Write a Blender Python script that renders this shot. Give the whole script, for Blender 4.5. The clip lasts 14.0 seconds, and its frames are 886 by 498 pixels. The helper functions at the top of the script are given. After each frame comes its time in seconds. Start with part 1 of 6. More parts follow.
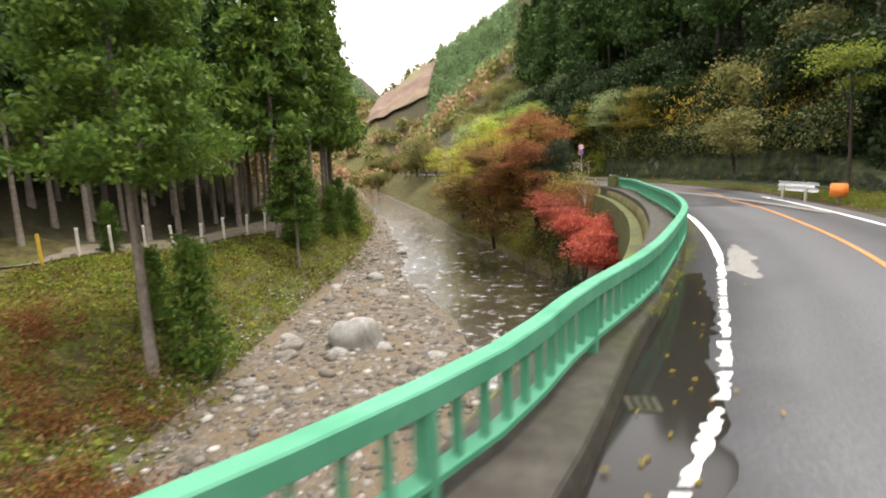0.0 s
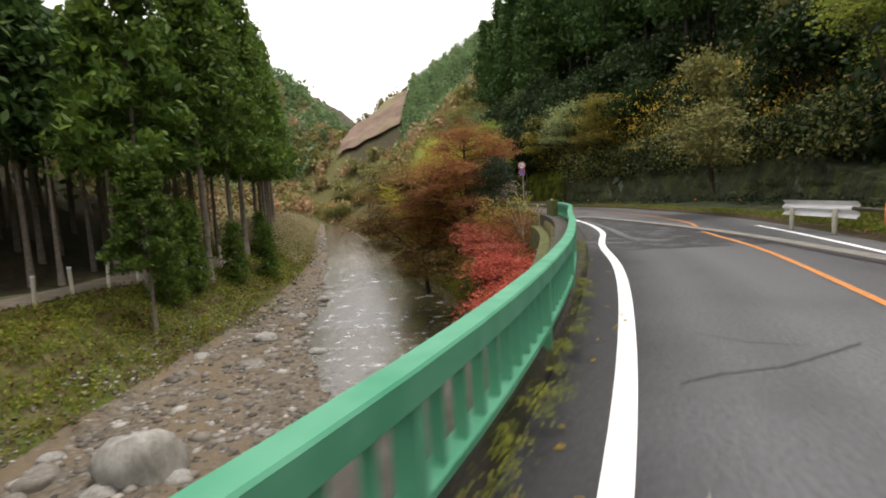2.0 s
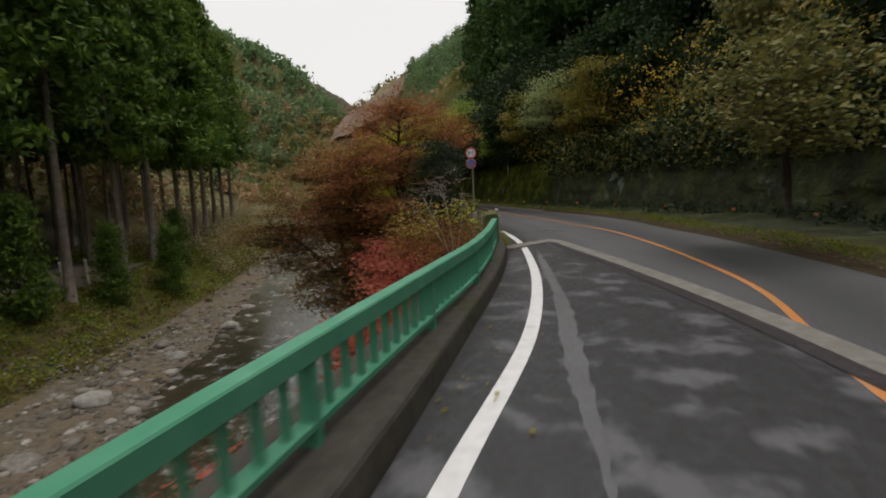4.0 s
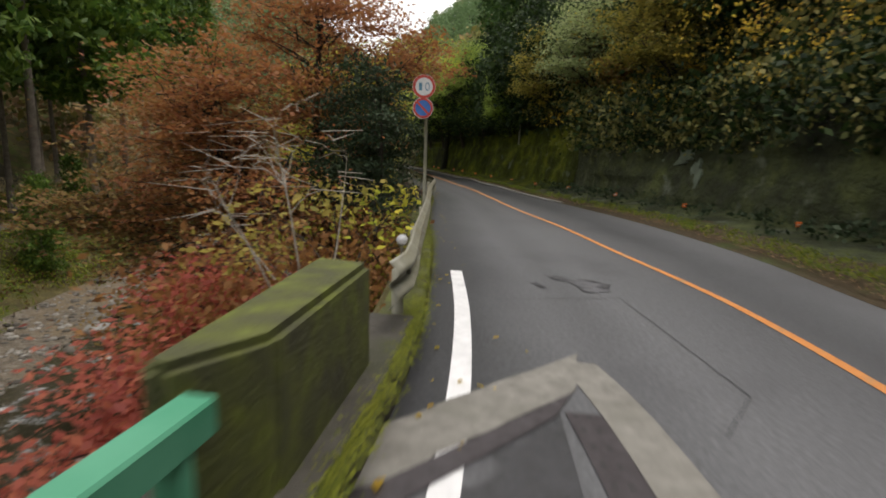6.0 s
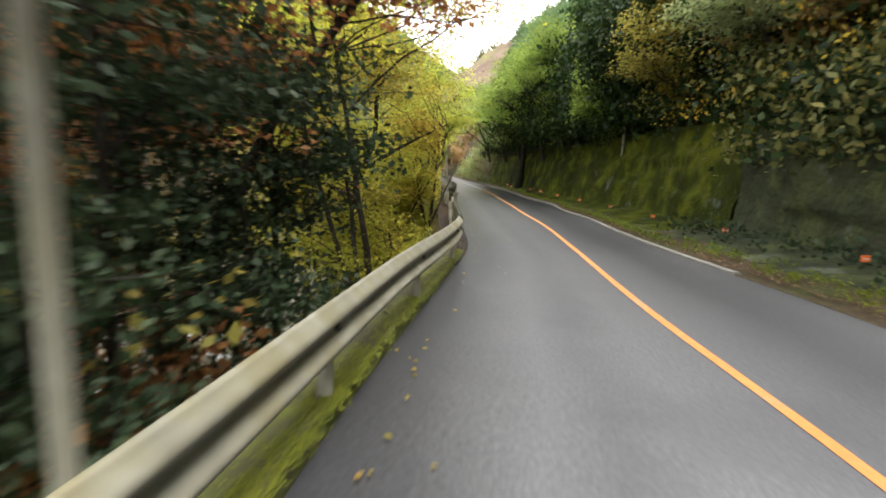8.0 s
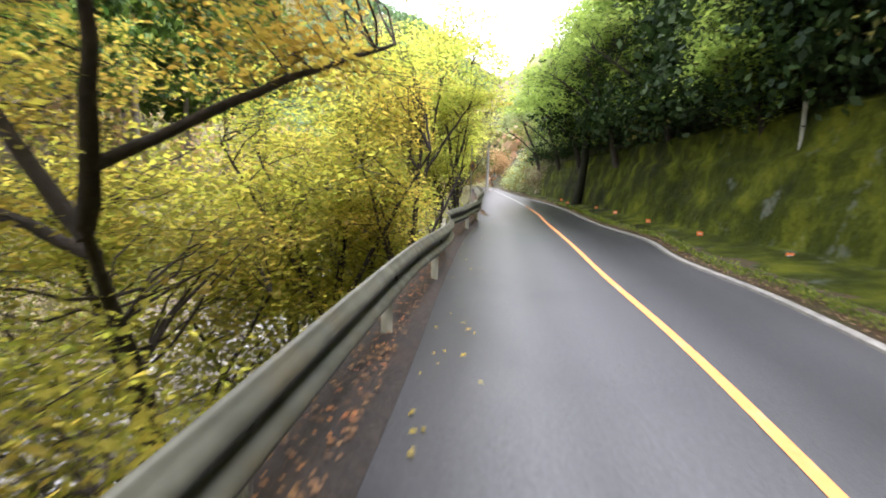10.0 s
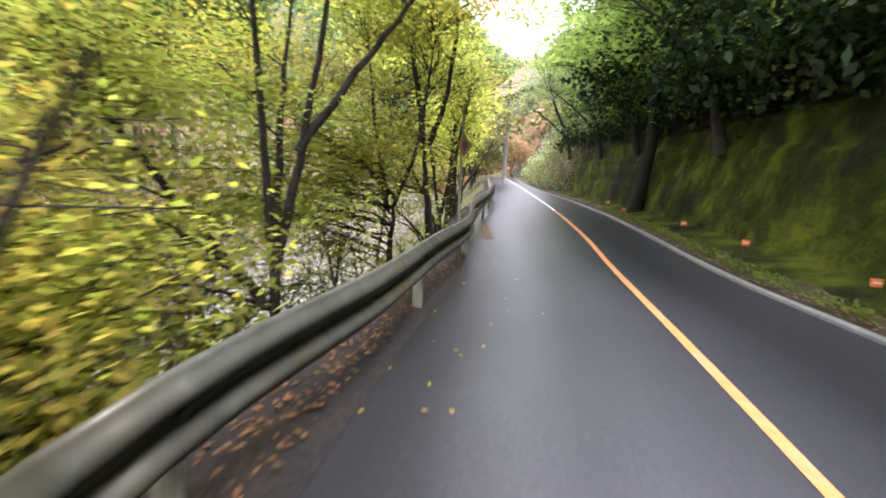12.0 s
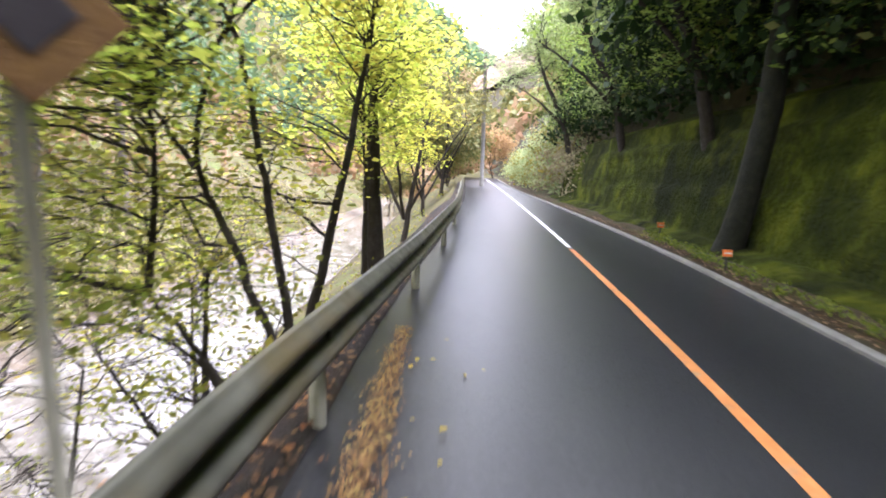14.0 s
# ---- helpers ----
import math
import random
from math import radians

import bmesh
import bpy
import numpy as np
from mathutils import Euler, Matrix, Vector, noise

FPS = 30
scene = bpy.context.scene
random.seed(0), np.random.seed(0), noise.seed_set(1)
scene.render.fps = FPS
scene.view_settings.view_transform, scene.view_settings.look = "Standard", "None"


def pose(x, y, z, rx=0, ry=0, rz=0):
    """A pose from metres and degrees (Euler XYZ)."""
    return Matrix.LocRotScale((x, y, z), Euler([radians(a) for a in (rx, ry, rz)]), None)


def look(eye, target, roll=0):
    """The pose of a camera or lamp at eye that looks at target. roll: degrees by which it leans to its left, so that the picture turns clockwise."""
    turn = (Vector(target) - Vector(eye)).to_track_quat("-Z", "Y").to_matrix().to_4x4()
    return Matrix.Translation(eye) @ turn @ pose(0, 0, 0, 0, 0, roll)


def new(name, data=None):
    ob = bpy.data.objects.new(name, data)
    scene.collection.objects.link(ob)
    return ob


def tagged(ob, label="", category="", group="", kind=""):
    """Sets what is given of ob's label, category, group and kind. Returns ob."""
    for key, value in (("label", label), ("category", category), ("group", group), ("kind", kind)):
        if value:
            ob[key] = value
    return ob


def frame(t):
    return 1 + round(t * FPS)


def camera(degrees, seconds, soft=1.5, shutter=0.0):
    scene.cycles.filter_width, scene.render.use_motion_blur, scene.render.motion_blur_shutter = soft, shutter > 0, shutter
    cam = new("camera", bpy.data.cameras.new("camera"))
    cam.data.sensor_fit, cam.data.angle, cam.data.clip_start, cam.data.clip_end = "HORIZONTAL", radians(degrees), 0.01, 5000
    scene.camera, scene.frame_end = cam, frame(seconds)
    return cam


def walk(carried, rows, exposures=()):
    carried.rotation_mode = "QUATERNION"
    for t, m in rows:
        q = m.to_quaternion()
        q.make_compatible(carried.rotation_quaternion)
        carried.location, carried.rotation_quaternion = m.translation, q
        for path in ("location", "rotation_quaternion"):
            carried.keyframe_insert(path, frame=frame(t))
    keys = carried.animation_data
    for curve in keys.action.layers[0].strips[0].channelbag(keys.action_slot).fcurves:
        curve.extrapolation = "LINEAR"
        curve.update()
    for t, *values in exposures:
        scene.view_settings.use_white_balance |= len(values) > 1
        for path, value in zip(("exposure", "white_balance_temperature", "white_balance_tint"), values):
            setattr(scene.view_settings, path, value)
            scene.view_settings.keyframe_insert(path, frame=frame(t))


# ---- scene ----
cam = camera(80.9, 14.0, soft=1.8, shutter=0.4)

PATH = [
    (0, (4.253, -8.027, 1.673), (3.971, -6.072, 1.359), -1.9),
    (0.5, (5.293, -5.793, 1.517), (5.001, -3.827, 1.294), -0.3),
    (1, (6.154, -3.707, 1.431), (5.830, -1.743, 1.239), -0.7),
    (1.5, (6.889, -1.690, 1.347), (6.535, 0.271, 1.167), -1.3),
    (2, (7.633, 0.488, 1.279), (7.395, 2.463, 1.076), -3.4),
    (4.5, (10.530, 13.009, 1.505), (10.261, 14.974, 1.246), -2.5),
    (5, (10.699, 15.659, 1.492), (10.564, 17.622, 1.135), 0.3),
    (5.5, (10.770, 17.960, 1.511), (10.553, 19.911, 1.128), 0.1),
    (6, (10.749, 20.251, 1.490), (10.436, 22.193, 1.131), 1.9),
    (6.5, (10.680, 22.735, 1.448), (10.316, 24.669, 1.093), 2.3),
    (7, (10.557, 24.693, 1.578), (10.090, 26.607, 1.235), 2.6),
    (9.5, (8.552, 36.606, 1.366), (7.786, 38.433, 1.088), 0.9),
    (10, (7.877, 38.915, 1.419), (7.068, 40.723, 1.142), 1.7),
    (10.5, (7.211, 41.117, 1.442), (6.385, 42.916, 1.160), 2.2),
    (11, (6.455, 43.440, 1.444), (5.610, 45.226, 1.131), 1.8),
    (11.5, (5.736, 45.620, 1.405), (4.907, 47.412, 1.087), 2.9),
    (12, (5.136, 47.584, 1.450), (4.266, 49.355, 1.127), 2.8),
    (12.5, (4.439, 49.823, 1.370), (3.567, 51.594, 1.051), 2.6),
    (13, (3.733, 52.046, 1.344), (2.888, 53.831, 1.026), 2.0),
    (13.5, (3.136, 54.089, 1.355), (2.316, 55.887, 1.048), 1.8),
    (14, (2.324, 56.093, 1.493), (1.510, 57.891, 1.169), 1.3),
]
walk(cam, [(t, look(eye, target, roll)) for t, eye, target, roll in PATH],
     exposures=[(0.0, 1.18, 6560, 14), (1.0, 1.0, 6560, 14), (1.5, 0.77, 6560, 14), (2.2, 0.32, 6550, 14), (4.3, -0.5, 6500, 12), (5.2, -0.22, 6500, 13), (6.5, 0.45, 6500, 12), (7.2, 0.9, 6450, 11),
                (9.3, 1.9, 6050, 15), (10.0, 2.15, 5850, 19), (10.5, 2.25, 5750, 21), (11.0, 2.47, 5580, 24), (11.5, 2.5, 5560, 24.5), (12.0, 2.14, 5620, 24), (12.5, 2.4, 5680, 24), (13.2, 2.38, 5620, 25), (14.0, 2.45, 5500, 27)])

# ---------------------------------------------------------------- sky and sun
world = bpy.data.worlds.new("overcast_sky")
scene.world = world
world.use_nodes = True
wn, wl = world.node_tree.nodes, world.node_tree.links
sky = wn.new("ShaderNodeTexSky")
sky.sky_type, sky.sun_disc = "NISHITA", False
sky.sun_elevation, sky.sun_rotation = radians(76), radians(63)
sky.air_density, sky.dust_density = 1.0, 4.0
veil = wn.new("ShaderNodeMixRGB")
veil.inputs[0].default_value = 0.8
veil.inputs[2].default_value = (12.0, 11.8, 11.2, 1)
wl.new(sky.outputs[0], veil.inputs[1])
wl.new(veil.outputs[0], wn["Background"].inputs[0])
wn["Background"].inputs[1].default_value = 0.12
sun = new("sun", bpy.data.lights.new("sun", "SUN"))
sun.data.energy, sun.data.angle, sun.data.color = 1.5, radians(25), (1.0, 0.96, 0.9)
sun.matrix_world = look((13, 6.6, 58), (0, 0, 0))

# ---------------------------------------------------------------- materials


def tex(nt, kind, scale, detail=4.0, rough=0.55, vec=None, **extra):
    n = nt.nodes.new(kind)
    n.inputs["Scale"].default_value = scale
    if "Detail" in n.inputs:
        n.inputs["Detail"].default_value = detail
    if "Roughness" in n.inputs:
        n.inputs["Roughness"].default_value = rough
    if vec is not None:
        nt.links.new(vec, n.inputs["Vector"])
    return n


def ramp(nt, fac, stops):
    r = nt.nodes.new("ShaderNodeValToRGB")
    while len(r.color_ramp.elements) < len(stops):
        r.color_ramp.elements.new(0.5)
    for e, (p, c) in zip(r.color_ramp.elements, stops):
        e.position, e.color = p, (*c, 1)
    nt.links.new(fac, r.inputs[0])
    return r.outputs[0]


def grey(v):
    return (v, v, v)


def mix(nt, fac, a, b, mode="MIX"):
    m = nt.nodes.new("ShaderNodeMixRGB")
    m.blend_type = mode
    for sock, v in zip(m.inputs, (fac, a, b)):
        if isinstance(v, (int, float)):
            sock.default_value = v
        elif isinstance(v, tuple):
            sock.default_value = (*v, 1)
        else:
            nt.links.new(v, sock)
    return m.outputs[0]


def material(name, stops, scale=3.0, detail=6.0, rough=(0.8, 0.9), bump=0.3, bump_scale=40.0, metal=0.0,
             stain=None, stain_scale=0.6, stain_range=(0.5, 0.68), coords="Object", dist=0.02, spec=0.3):
    """Noise-coloured surface: fine grain, a second, larger layer of stains, roughness variation and relief."""
    mat = bpy.data.materials.new(name)
    mat.use_nodes = True
    nt = mat.node_tree
    bsdf = nt.nodes["Principled BSDF"]
    co = nt.nodes.new("ShaderNodeTexCoord").outputs[coords]
    n1 = tex(nt, "ShaderNodeTexNoise", scale, detail, 0.65, co)
    colour = ramp(nt, n1.outputs["Fac"], stops)
    if stain:
        n2 = tex(nt, "ShaderNodeTexNoise", stain_scale, 8.0, 0.6, co)
        f = ramp(nt, n2.outputs["Fac"], [(stain_range[0], grey(0.0)), (stain_range[1], grey(1.0))])
        colour = mix(nt, f, colour, stain)
    nt.links.new(colour, bsdf.inputs["Base Color"])
    n3 = tex(nt, "ShaderNodeTexNoise", scale * 2.3, 3.0, 0.5, co)
    nt.links.new(ramp(nt, n3.outputs["Fac"], [(0.3, grey(rough[0])), (0.7, grey(rough[1]))]), bsdf.inputs["Roughness"])
    bsdf.inputs["Metallic"].default_value = metal
    bsdf.inputs["Specular IOR Level"].default_value = spec
    if bump:
        n4 = tex(nt, "ShaderNodeTexNoise", bump_scale, 5.0, 0.6, co)
        b = nt.nodes.new("ShaderNodeBump")
        b.inputs["Strength"].default_value, b.inputs["Distance"].default_value = bump, dist
        nt.links.new(n4.outputs["Fac"], b.inputs["Height"])
        nt.links.new(b.outputs[0], bsdf.inputs["Normal"])
    return mat


def leaf_material(name, a, b, c, through_amount=0.35, var=0.5, turned=None):
    """Leaves: colour varies leaf by leaf and tree by tree; light comes through the blade."""
    mat = bpy.data.materials.new(name)
    mat.use_nodes = True
    nt = mat.node_tree
    bsdf = nt.nodes["Principled BSDF"]
    isl = nt.nodes.new("ShaderNodeNewGeometry").outputs["Random Per Island"]
    col = ramp(nt, isl, [(0.0, a), (0.55, b), (1.0, c)])
    co = nt.nodes.new("ShaderNodeTexCoord").outputs["Object"]
    n = tex(nt, "ShaderNodeTexNoise", 0.9, 3.0, 0.6, co)
    col = mix(nt, ramp(nt, n.outputs["Fac"], [(0.35, grey(0.0)), (0.7, grey(var))]), col, c)
    if turned:
        n2 = tex(nt, "ShaderNodeTexNoise", 0.55, 2.0, 0.5, co)
        col = mix(nt, ramp(nt, n2.outputs["Fac"], [(0.52, grey(0.0)), (0.7, grey(0.6))]), col, turned)
    rnd = nt.nodes.new("ShaderNodeObjectInfo").outputs["Random"]
    hsv = nt.nodes.new("ShaderNodeHueSaturation")
    mr = nt.nodes.new("ShaderNodeMapRange")
    mr.inputs["To Min"].default_value, mr.inputs["To Max"].default_value = 0.8, 1.2
    nt.links.new(rnd, mr.inputs["Value"])
    nt.links.new(mr.outputs[0], hsv.inputs["Value"])
    nt.links.new(col, hsv.inputs["Color"])
    nt.links.new(hsv.outputs[0], bsdf.inputs["Base Color"])
    bsdf.inputs["Roughness"].default_value = 0.6
    bsdf.inputs["Specular IOR Level"].default_value = 0.25
    tr = nt.nodes.new("ShaderNodeBsdfTranslucent")
    nt.links.new(hsv.outputs[0], tr.inputs["Color"])
    ms = nt.nodes.new("ShaderNodeMixShader")
    ms.inputs[0].default_value = through_amount
    nt.links.new(bsdf.outputs[0], ms.inputs[1])
    nt.links.new(tr.outputs[0], ms.inputs[2])
    nt.links.new(ms.outputs[0], nt.nodes["Material Output"].inputs["Surface"])
    return mat


M = {}


def road_material():
    """Worn asphalt: fine aggregate, damp dark bands beside the edges and under the wheels, cloudy wear."""
    mat = material("asphalt", [(0.3, grey(0.075)), (0.5, (0.118, 0.12, 0.126)), (0.7, (0.175, 0.177, 0.183))], 26.0, 10.0, (0.36, 0.52), 0.3, 200.0,
                   stain=(0.085, 0.085, 0.09), stain_scale=0.45, stain_range=(0.54, 0.74), dist=0.004, spec=0.5)
    nt = mat.node_tree
    bsdf = nt.nodes["Principled BSDF"]
    base = bsdf.inputs["Base Color"].links[0].from_socket
    co = nt.nodes.new("ShaderNodeTexCoord").outputs["Object"]
    at = nt.nodes.new("ShaderNodeAttribute")
    at.attribute_name = "across"
    wob = tex(nt, "ShaderNodeTexNoise", 0.5, 9.0, 0.68, co)
    add = nt.nodes.new("ShaderNodeMath")
    add.operation = "MULTIPLY_ADD"
    add.inputs[1].default_value = 0.14
    nt.links.new(wob.outputs["Fac"], add.inputs[0])
    nt.links.new(at.outputs["Fac"], add.inputs[2])
    band = ramp(nt, add.outputs[0], [(0.07, grey(0.34)), (0.17, grey(0.42)), (0.3, grey(0.9)), (0.38, grey(0.84)), (0.47, grey(1.08)), (0.6, grey(0.98)), (0.72, grey(0.85)), (0.82, grey(0.68)), (0.92, grey(0.8)), (0.99, grey(1.0))])
    # beyond the bridge the base colour darkens in two steps along the road
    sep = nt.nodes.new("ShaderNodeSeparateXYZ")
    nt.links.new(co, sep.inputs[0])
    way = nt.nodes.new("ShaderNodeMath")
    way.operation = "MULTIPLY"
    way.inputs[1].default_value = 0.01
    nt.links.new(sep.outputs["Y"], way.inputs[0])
    along_tone = ramp(nt, way.outputs[0], [(0.31, grey(1.0)), (0.41, grey(0.44)), (0.46, grey(0.44)), (0.52, grey(0.26)), (0.58, grey(0.27))])
    nt.links.new(mix(nt, 1.0, mix(nt, 1.0, base, band, "MULTIPLY"), along_tone, "MULTIPLY"), bsdf.inputs["Base Color"])
    # dirt and damp along the edges dull the gloss
    damp = nt.nodes.new("ShaderNodeMapRange")
    damp.inputs["From Min"].default_value, damp.inputs["From Max"].default_value = 48.0, 60.0
    damp.inputs["To Min"].default_value, damp.inputs["To Max"].default_value = 0.42, 0.38
    nt.links.new(sep.outputs["Y"], damp.inputs["Value"])
    nt.links.new(mix(nt, 1.0, band, damp.outputs[0], "MULTIPLY"), bsdf.inputs["Specular IOR Level"])
    # damper and smoother under the trees
    sheen = ramp(nt, way.outputs[0], [(0.5, grey(1.0)), (0.6, grey(0.72))])
    dry = bsdf.inputs["Roughness"].links[0].from_socket
    nt.links.new(mix(nt, 1.0, dry, sheen, "MULTIPLY"), bsdf.inputs["Roughness"])
    return mat


M["asphalt"] = road_material()
M["worn_asphalt"] = material("worn_asphalt", [(0.3, grey(0.085)), (0.5, (0.12, 0.122, 0.128)), (0.7, (0.16, 0.162, 0.168))], 30.0, 10.0, (0.45, 0.65), 0.35, 220.0,
                             stain=(0.1, 0.1, 0.105), stain_scale=0.9, dist=0.004, spec=0.5)
M["asphalt_dark"] = material("asphalt_dark", [(0.3, grey(0.024)), (0.6, (0.04, 0.04, 0.044)), (0.75, grey(0.065))], 7.0, 10.0, (0.35, 0.6), 0.5, 170.0,
                             stain=(0.115, 0.115, 0.122), stain_scale=1.7, stain_range=(0.52, 0.62), dist=0.006, spec=0.5)
M["gutter"] = material("gutter_concrete", [(0.3, (0.036, 0.032, 0.026)), (0.6, (0.072, 0.066, 0.054)), (0.8, (0.12, 0.11, 0.09))], 5.0, 8.0, (0.6, 0.85), 0.5, 60.0,
                       stain=(0.045, 0.05, 0.02), stain_scale=1.1)
M["concrete"] = material("concrete", [(0.3, (0.15, 0.142, 0.125)), (0.6, (0.235, 0.225, 0.2)), (0.8, (0.31, 0.3, 0.27))], 6.0, 8.0, (0.75, 0.9), 0.4, 70.0,
                         stain=(0.17, 0.165, 0.14), stain_scale=1.2)
M["moss_concrete"] = material("moss_concrete", [(0.3, (0.06, 0.06, 0.035)), (0.55, (0.1, 0.11, 0.03)), (0.75, (0.17, 0.2, 0.03))], 5.0, 8.0, (0.85, 0.95), 0.8, 30.0,
                              stain=(0.06, 0.055, 0.04), stain_scale=1.6)
M["moss"] = material("moss", [(0.3, (0.05, 0.07, 0.01)), (0.55, (0.13, 0.17, 0.015)), (0.75, (0.24, 0.26, 0.02))], 9.0, 8.0, (0.9, 1.0), 1.0, 50.0, dist=0.03)
M["white"] = material("white_road_paint", [(0.25, grey(0.62)), (0.6, grey(0.78)), (0.8, grey(0.84))], 8.0, 8.0, (0.5, 0.7), 0.3, 120.0,
                      stain=grey(0.45), stain_scale=2.2, stain_range=(0.6, 0.75), dist=0.004)
M["orange"] = material("orange_road_paint", [(0.25, (0.46, 0.17, 0.045)), (0.6, (0.57, 0.235, 0.07)), (0.8, (0.62, 0.34, 0.15))], 8.0, 8.0, (0.5, 0.7), 0.3, 120.0,
                       stain=(0.35, 0.24, 0.13), stain_scale=3.5, stain_range=(0.54, 0.66), dist=0.004)
M["green_paint"] = material("green_rail_paint", [(0.25, (0.06, 0.25, 0.145)), (0.6, (0.095, 0.315, 0.195)), (0.8, (0.14, 0.37, 0.245))], 3.0, 8.0, (0.5, 0.68), 0.12, 30.0,
                            stain=(0.05, 0.25, 0.14), stain_scale=2.0, dist=0.004, spec=0.25)
M["steel"] = material("galvanised_steel", [(0.3, (0.035, 0.035, 0.024)), (0.6, (0.07, 0.07, 0.05)), (0.8, (0.14, 0.138, 0.105))], 4.0, 8.0, (0.36, 0.56), 0.15, 40.0, metal=0.3,
                      stain=(0.07, 0.058, 0.026), stain_scale=1.7, dist=0.004, spec=0.35)
M["white_steel"] = material("white_painted_steel", [(0.3, (0.18, 0.172, 0.125)), (0.6, (0.27, 0.262, 0.2)), (0.8, (0.43, 0.42, 0.36))], 4.0, 8.0, (0.4, 0.6), 0.15, 40.0,
                            stain=(0.2, 0.18, 0.1), stain_scale=1.9, dist=0.004, spec=0.5)
M["rock"] = material("river_rock", [(0.3, (0.13, 0.12, 0.1)), (0.55, (0.26, 0.24, 0.21)), (0.75, (0.4, 0.38, 0.34))], 2.5, 10.0, (0.7, 0.9), 0.8, 14.0, coords="Object",
                     stain=(0.16, 0.14, 0.11), stain_scale=1.1, dist=0.05)
M["cliff"] = material("dark_rock", [(0.3, (0.012, 0.014, 0.008)), (0.5, (0.04, 0.048, 0.018)), (0.7, (0.1, 0.118, 0.036))], 1.0, 10.0, (0.7, 0.95), 1.0, 6.0,
                      stain=(0.13, 0.145, 0.11), stain_scale=1.1, stain_range=(0.59, 0.7), dist=0.15)
M["moss_wall"] = material("moss_wall", [(0.3, (0.012, 0.016, 0.002)), (0.48, (0.036, 0.046, 0.004)), (0.66, (0.115, 0.13, 0.008))], 1.1, 12.0, (0.85, 0.97), 1.0, 10.0,
                          stain=(0.014, 0.017, 0.005), stain_scale=0.5, stain_range=(0.48, 0.62), dist=0.14, spec=0.1)
M["lichen_wall"] = material("lichen_wall", [(0.3, (0.013, 0.017, 0.003)), (0.48, (0.034, 0.043, 0.004)), (0.66, (0.098, 0.108, 0.008))], 1.1, 12.0, (0.8, 0.95), 1.0, 8.0,
                            stain=(0.1, 0.11, 0.085), stain_scale=1.5, stain_range=(0.6, 0.72), dist=0.1, spec=0.1)
M["dark_bark"] = material("dark_bark", [(0.3, (0.02, 0.016, 0.012)), (0.6, (0.045, 0.036, 0.028)), (0.8, (0.08, 0.07, 0.055))], 6.0, 8.0, (0.85, 0.95), 0.9, 30.0, dist=0.03)
M["mossy_bark"] = material("mossy_bark", [(0.3, (0.008, 0.008, 0.005)), (0.6, (0.018, 0.018, 0.01)), (0.8, (0.035, 0.038, 0.014))], 6.0, 8.0, (0.85, 0.95), 0.9, 30.0, dist=0.03)
M["bark"] = material("bark", [(0.3, (0.03, 0.024, 0.018)), (0.6, (0.07, 0.055, 0.042)), (0.8, (0.12, 0.1, 0.08))], 6.0, 8.0, (0.85, 0.95), 0.9, 30.0, dist=0.03)
M["cedar_bark"] = material("cedar_bark", [(0.3, (0.13, 0.105, 0.085)), (0.6, (0.24, 0.205, 0.17)), (0.8, (0.36, 0.33, 0.29))], 4.0, 8.0, (0.85, 0.95), 0.8, 24.0, dist=0.03)
M["pale_bark"] = material("pale_bark", [(0.3, (0.26, 0.23, 0.19)), (0.6, (0.42, 0.38, 0.32)), (0.8, (0.55, 0.51, 0.45))], 8.0, 8.0, (0.8, 0.95), 0.5, 40.0)
M["cedar"] = leaf_material("cedar_needles", (0.026, 0.064, 0.013), (0.06, 0.13, 0.02), (0.16, 0.23, 0.03), 0.35)
# cedar needles again, darkened to hold the shade inside the wood
M["cedar_shaded"] = leaf_material("shaded_cedar_needles", (0.018, 0.046, 0.013), (0.038, 0.088, 0.02), (0.085, 0.145, 0.028), 0.3)
M["green_layer"] = leaf_material("layered_green_leaves", (0.14, 0.235, 0.05), (0.25, 0.37, 0.07), (0.4, 0.48, 0.1), 0.7)
# needles paled and greyed: the haze of distance is put into the colour
M["hazy_cedar"] = leaf_material("hazy_cedar_needles", (0.1, 0.165, 0.075), (0.14, 0.22, 0.095), (0.18, 0.26, 0.11), 0.3)
# dark evergreen leaves, with the slope's deep shade put into their colour
M["evergreen"] = leaf_material("shaded_evergreen_leaves", (0.008, 0.02, 0.006), (0.016, 0.038, 0.009), (0.042, 0.07, 0.014), 0.25)
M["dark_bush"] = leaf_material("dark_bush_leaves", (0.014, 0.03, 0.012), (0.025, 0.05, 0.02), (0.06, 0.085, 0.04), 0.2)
M["yellow_green"] = leaf_material("yellow_green_leaves", (0.2, 0.265, 0.03), (0.34, 0.375, 0.046), (0.52, 0.46, 0.07), 0.8, turned=(0.48, 0.29, 0.05))
M["maple_green"] = leaf_material("green_maple_leaves", (0.22, 0.33, 0.042), (0.38, 0.46, 0.064), (0.58, 0.56, 0.11), 0.82, turned=(0.42, 0.33, 0.06))
M["gold"] = leaf_material("golden_leaves", (0.38, 0.32, 0.05), (0.58, 0.45, 0.06), (0.65, 0.4, 0.06), 0.6)
M["russet"] = leaf_material("russet_maple_leaves", (0.21, 0.07, 0.034), (0.33, 0.128, 0.05), (0.41, 0.2, 0.07), 0.5, turned=(0.34, 0.2, 0.06))
M["red"] = leaf_material("red_maple_leaves", (0.2, 0.03, 0.024), (0.36, 0.058, 0.042), (0.47, 0.12, 0.06), 0.45)
M["autumn_far"] = leaf_material("far_autumn_leaves", (0.26, 0.2, 0.11), (0.38, 0.27, 0.145), (0.46, 0.28, 0.16), 0.4)
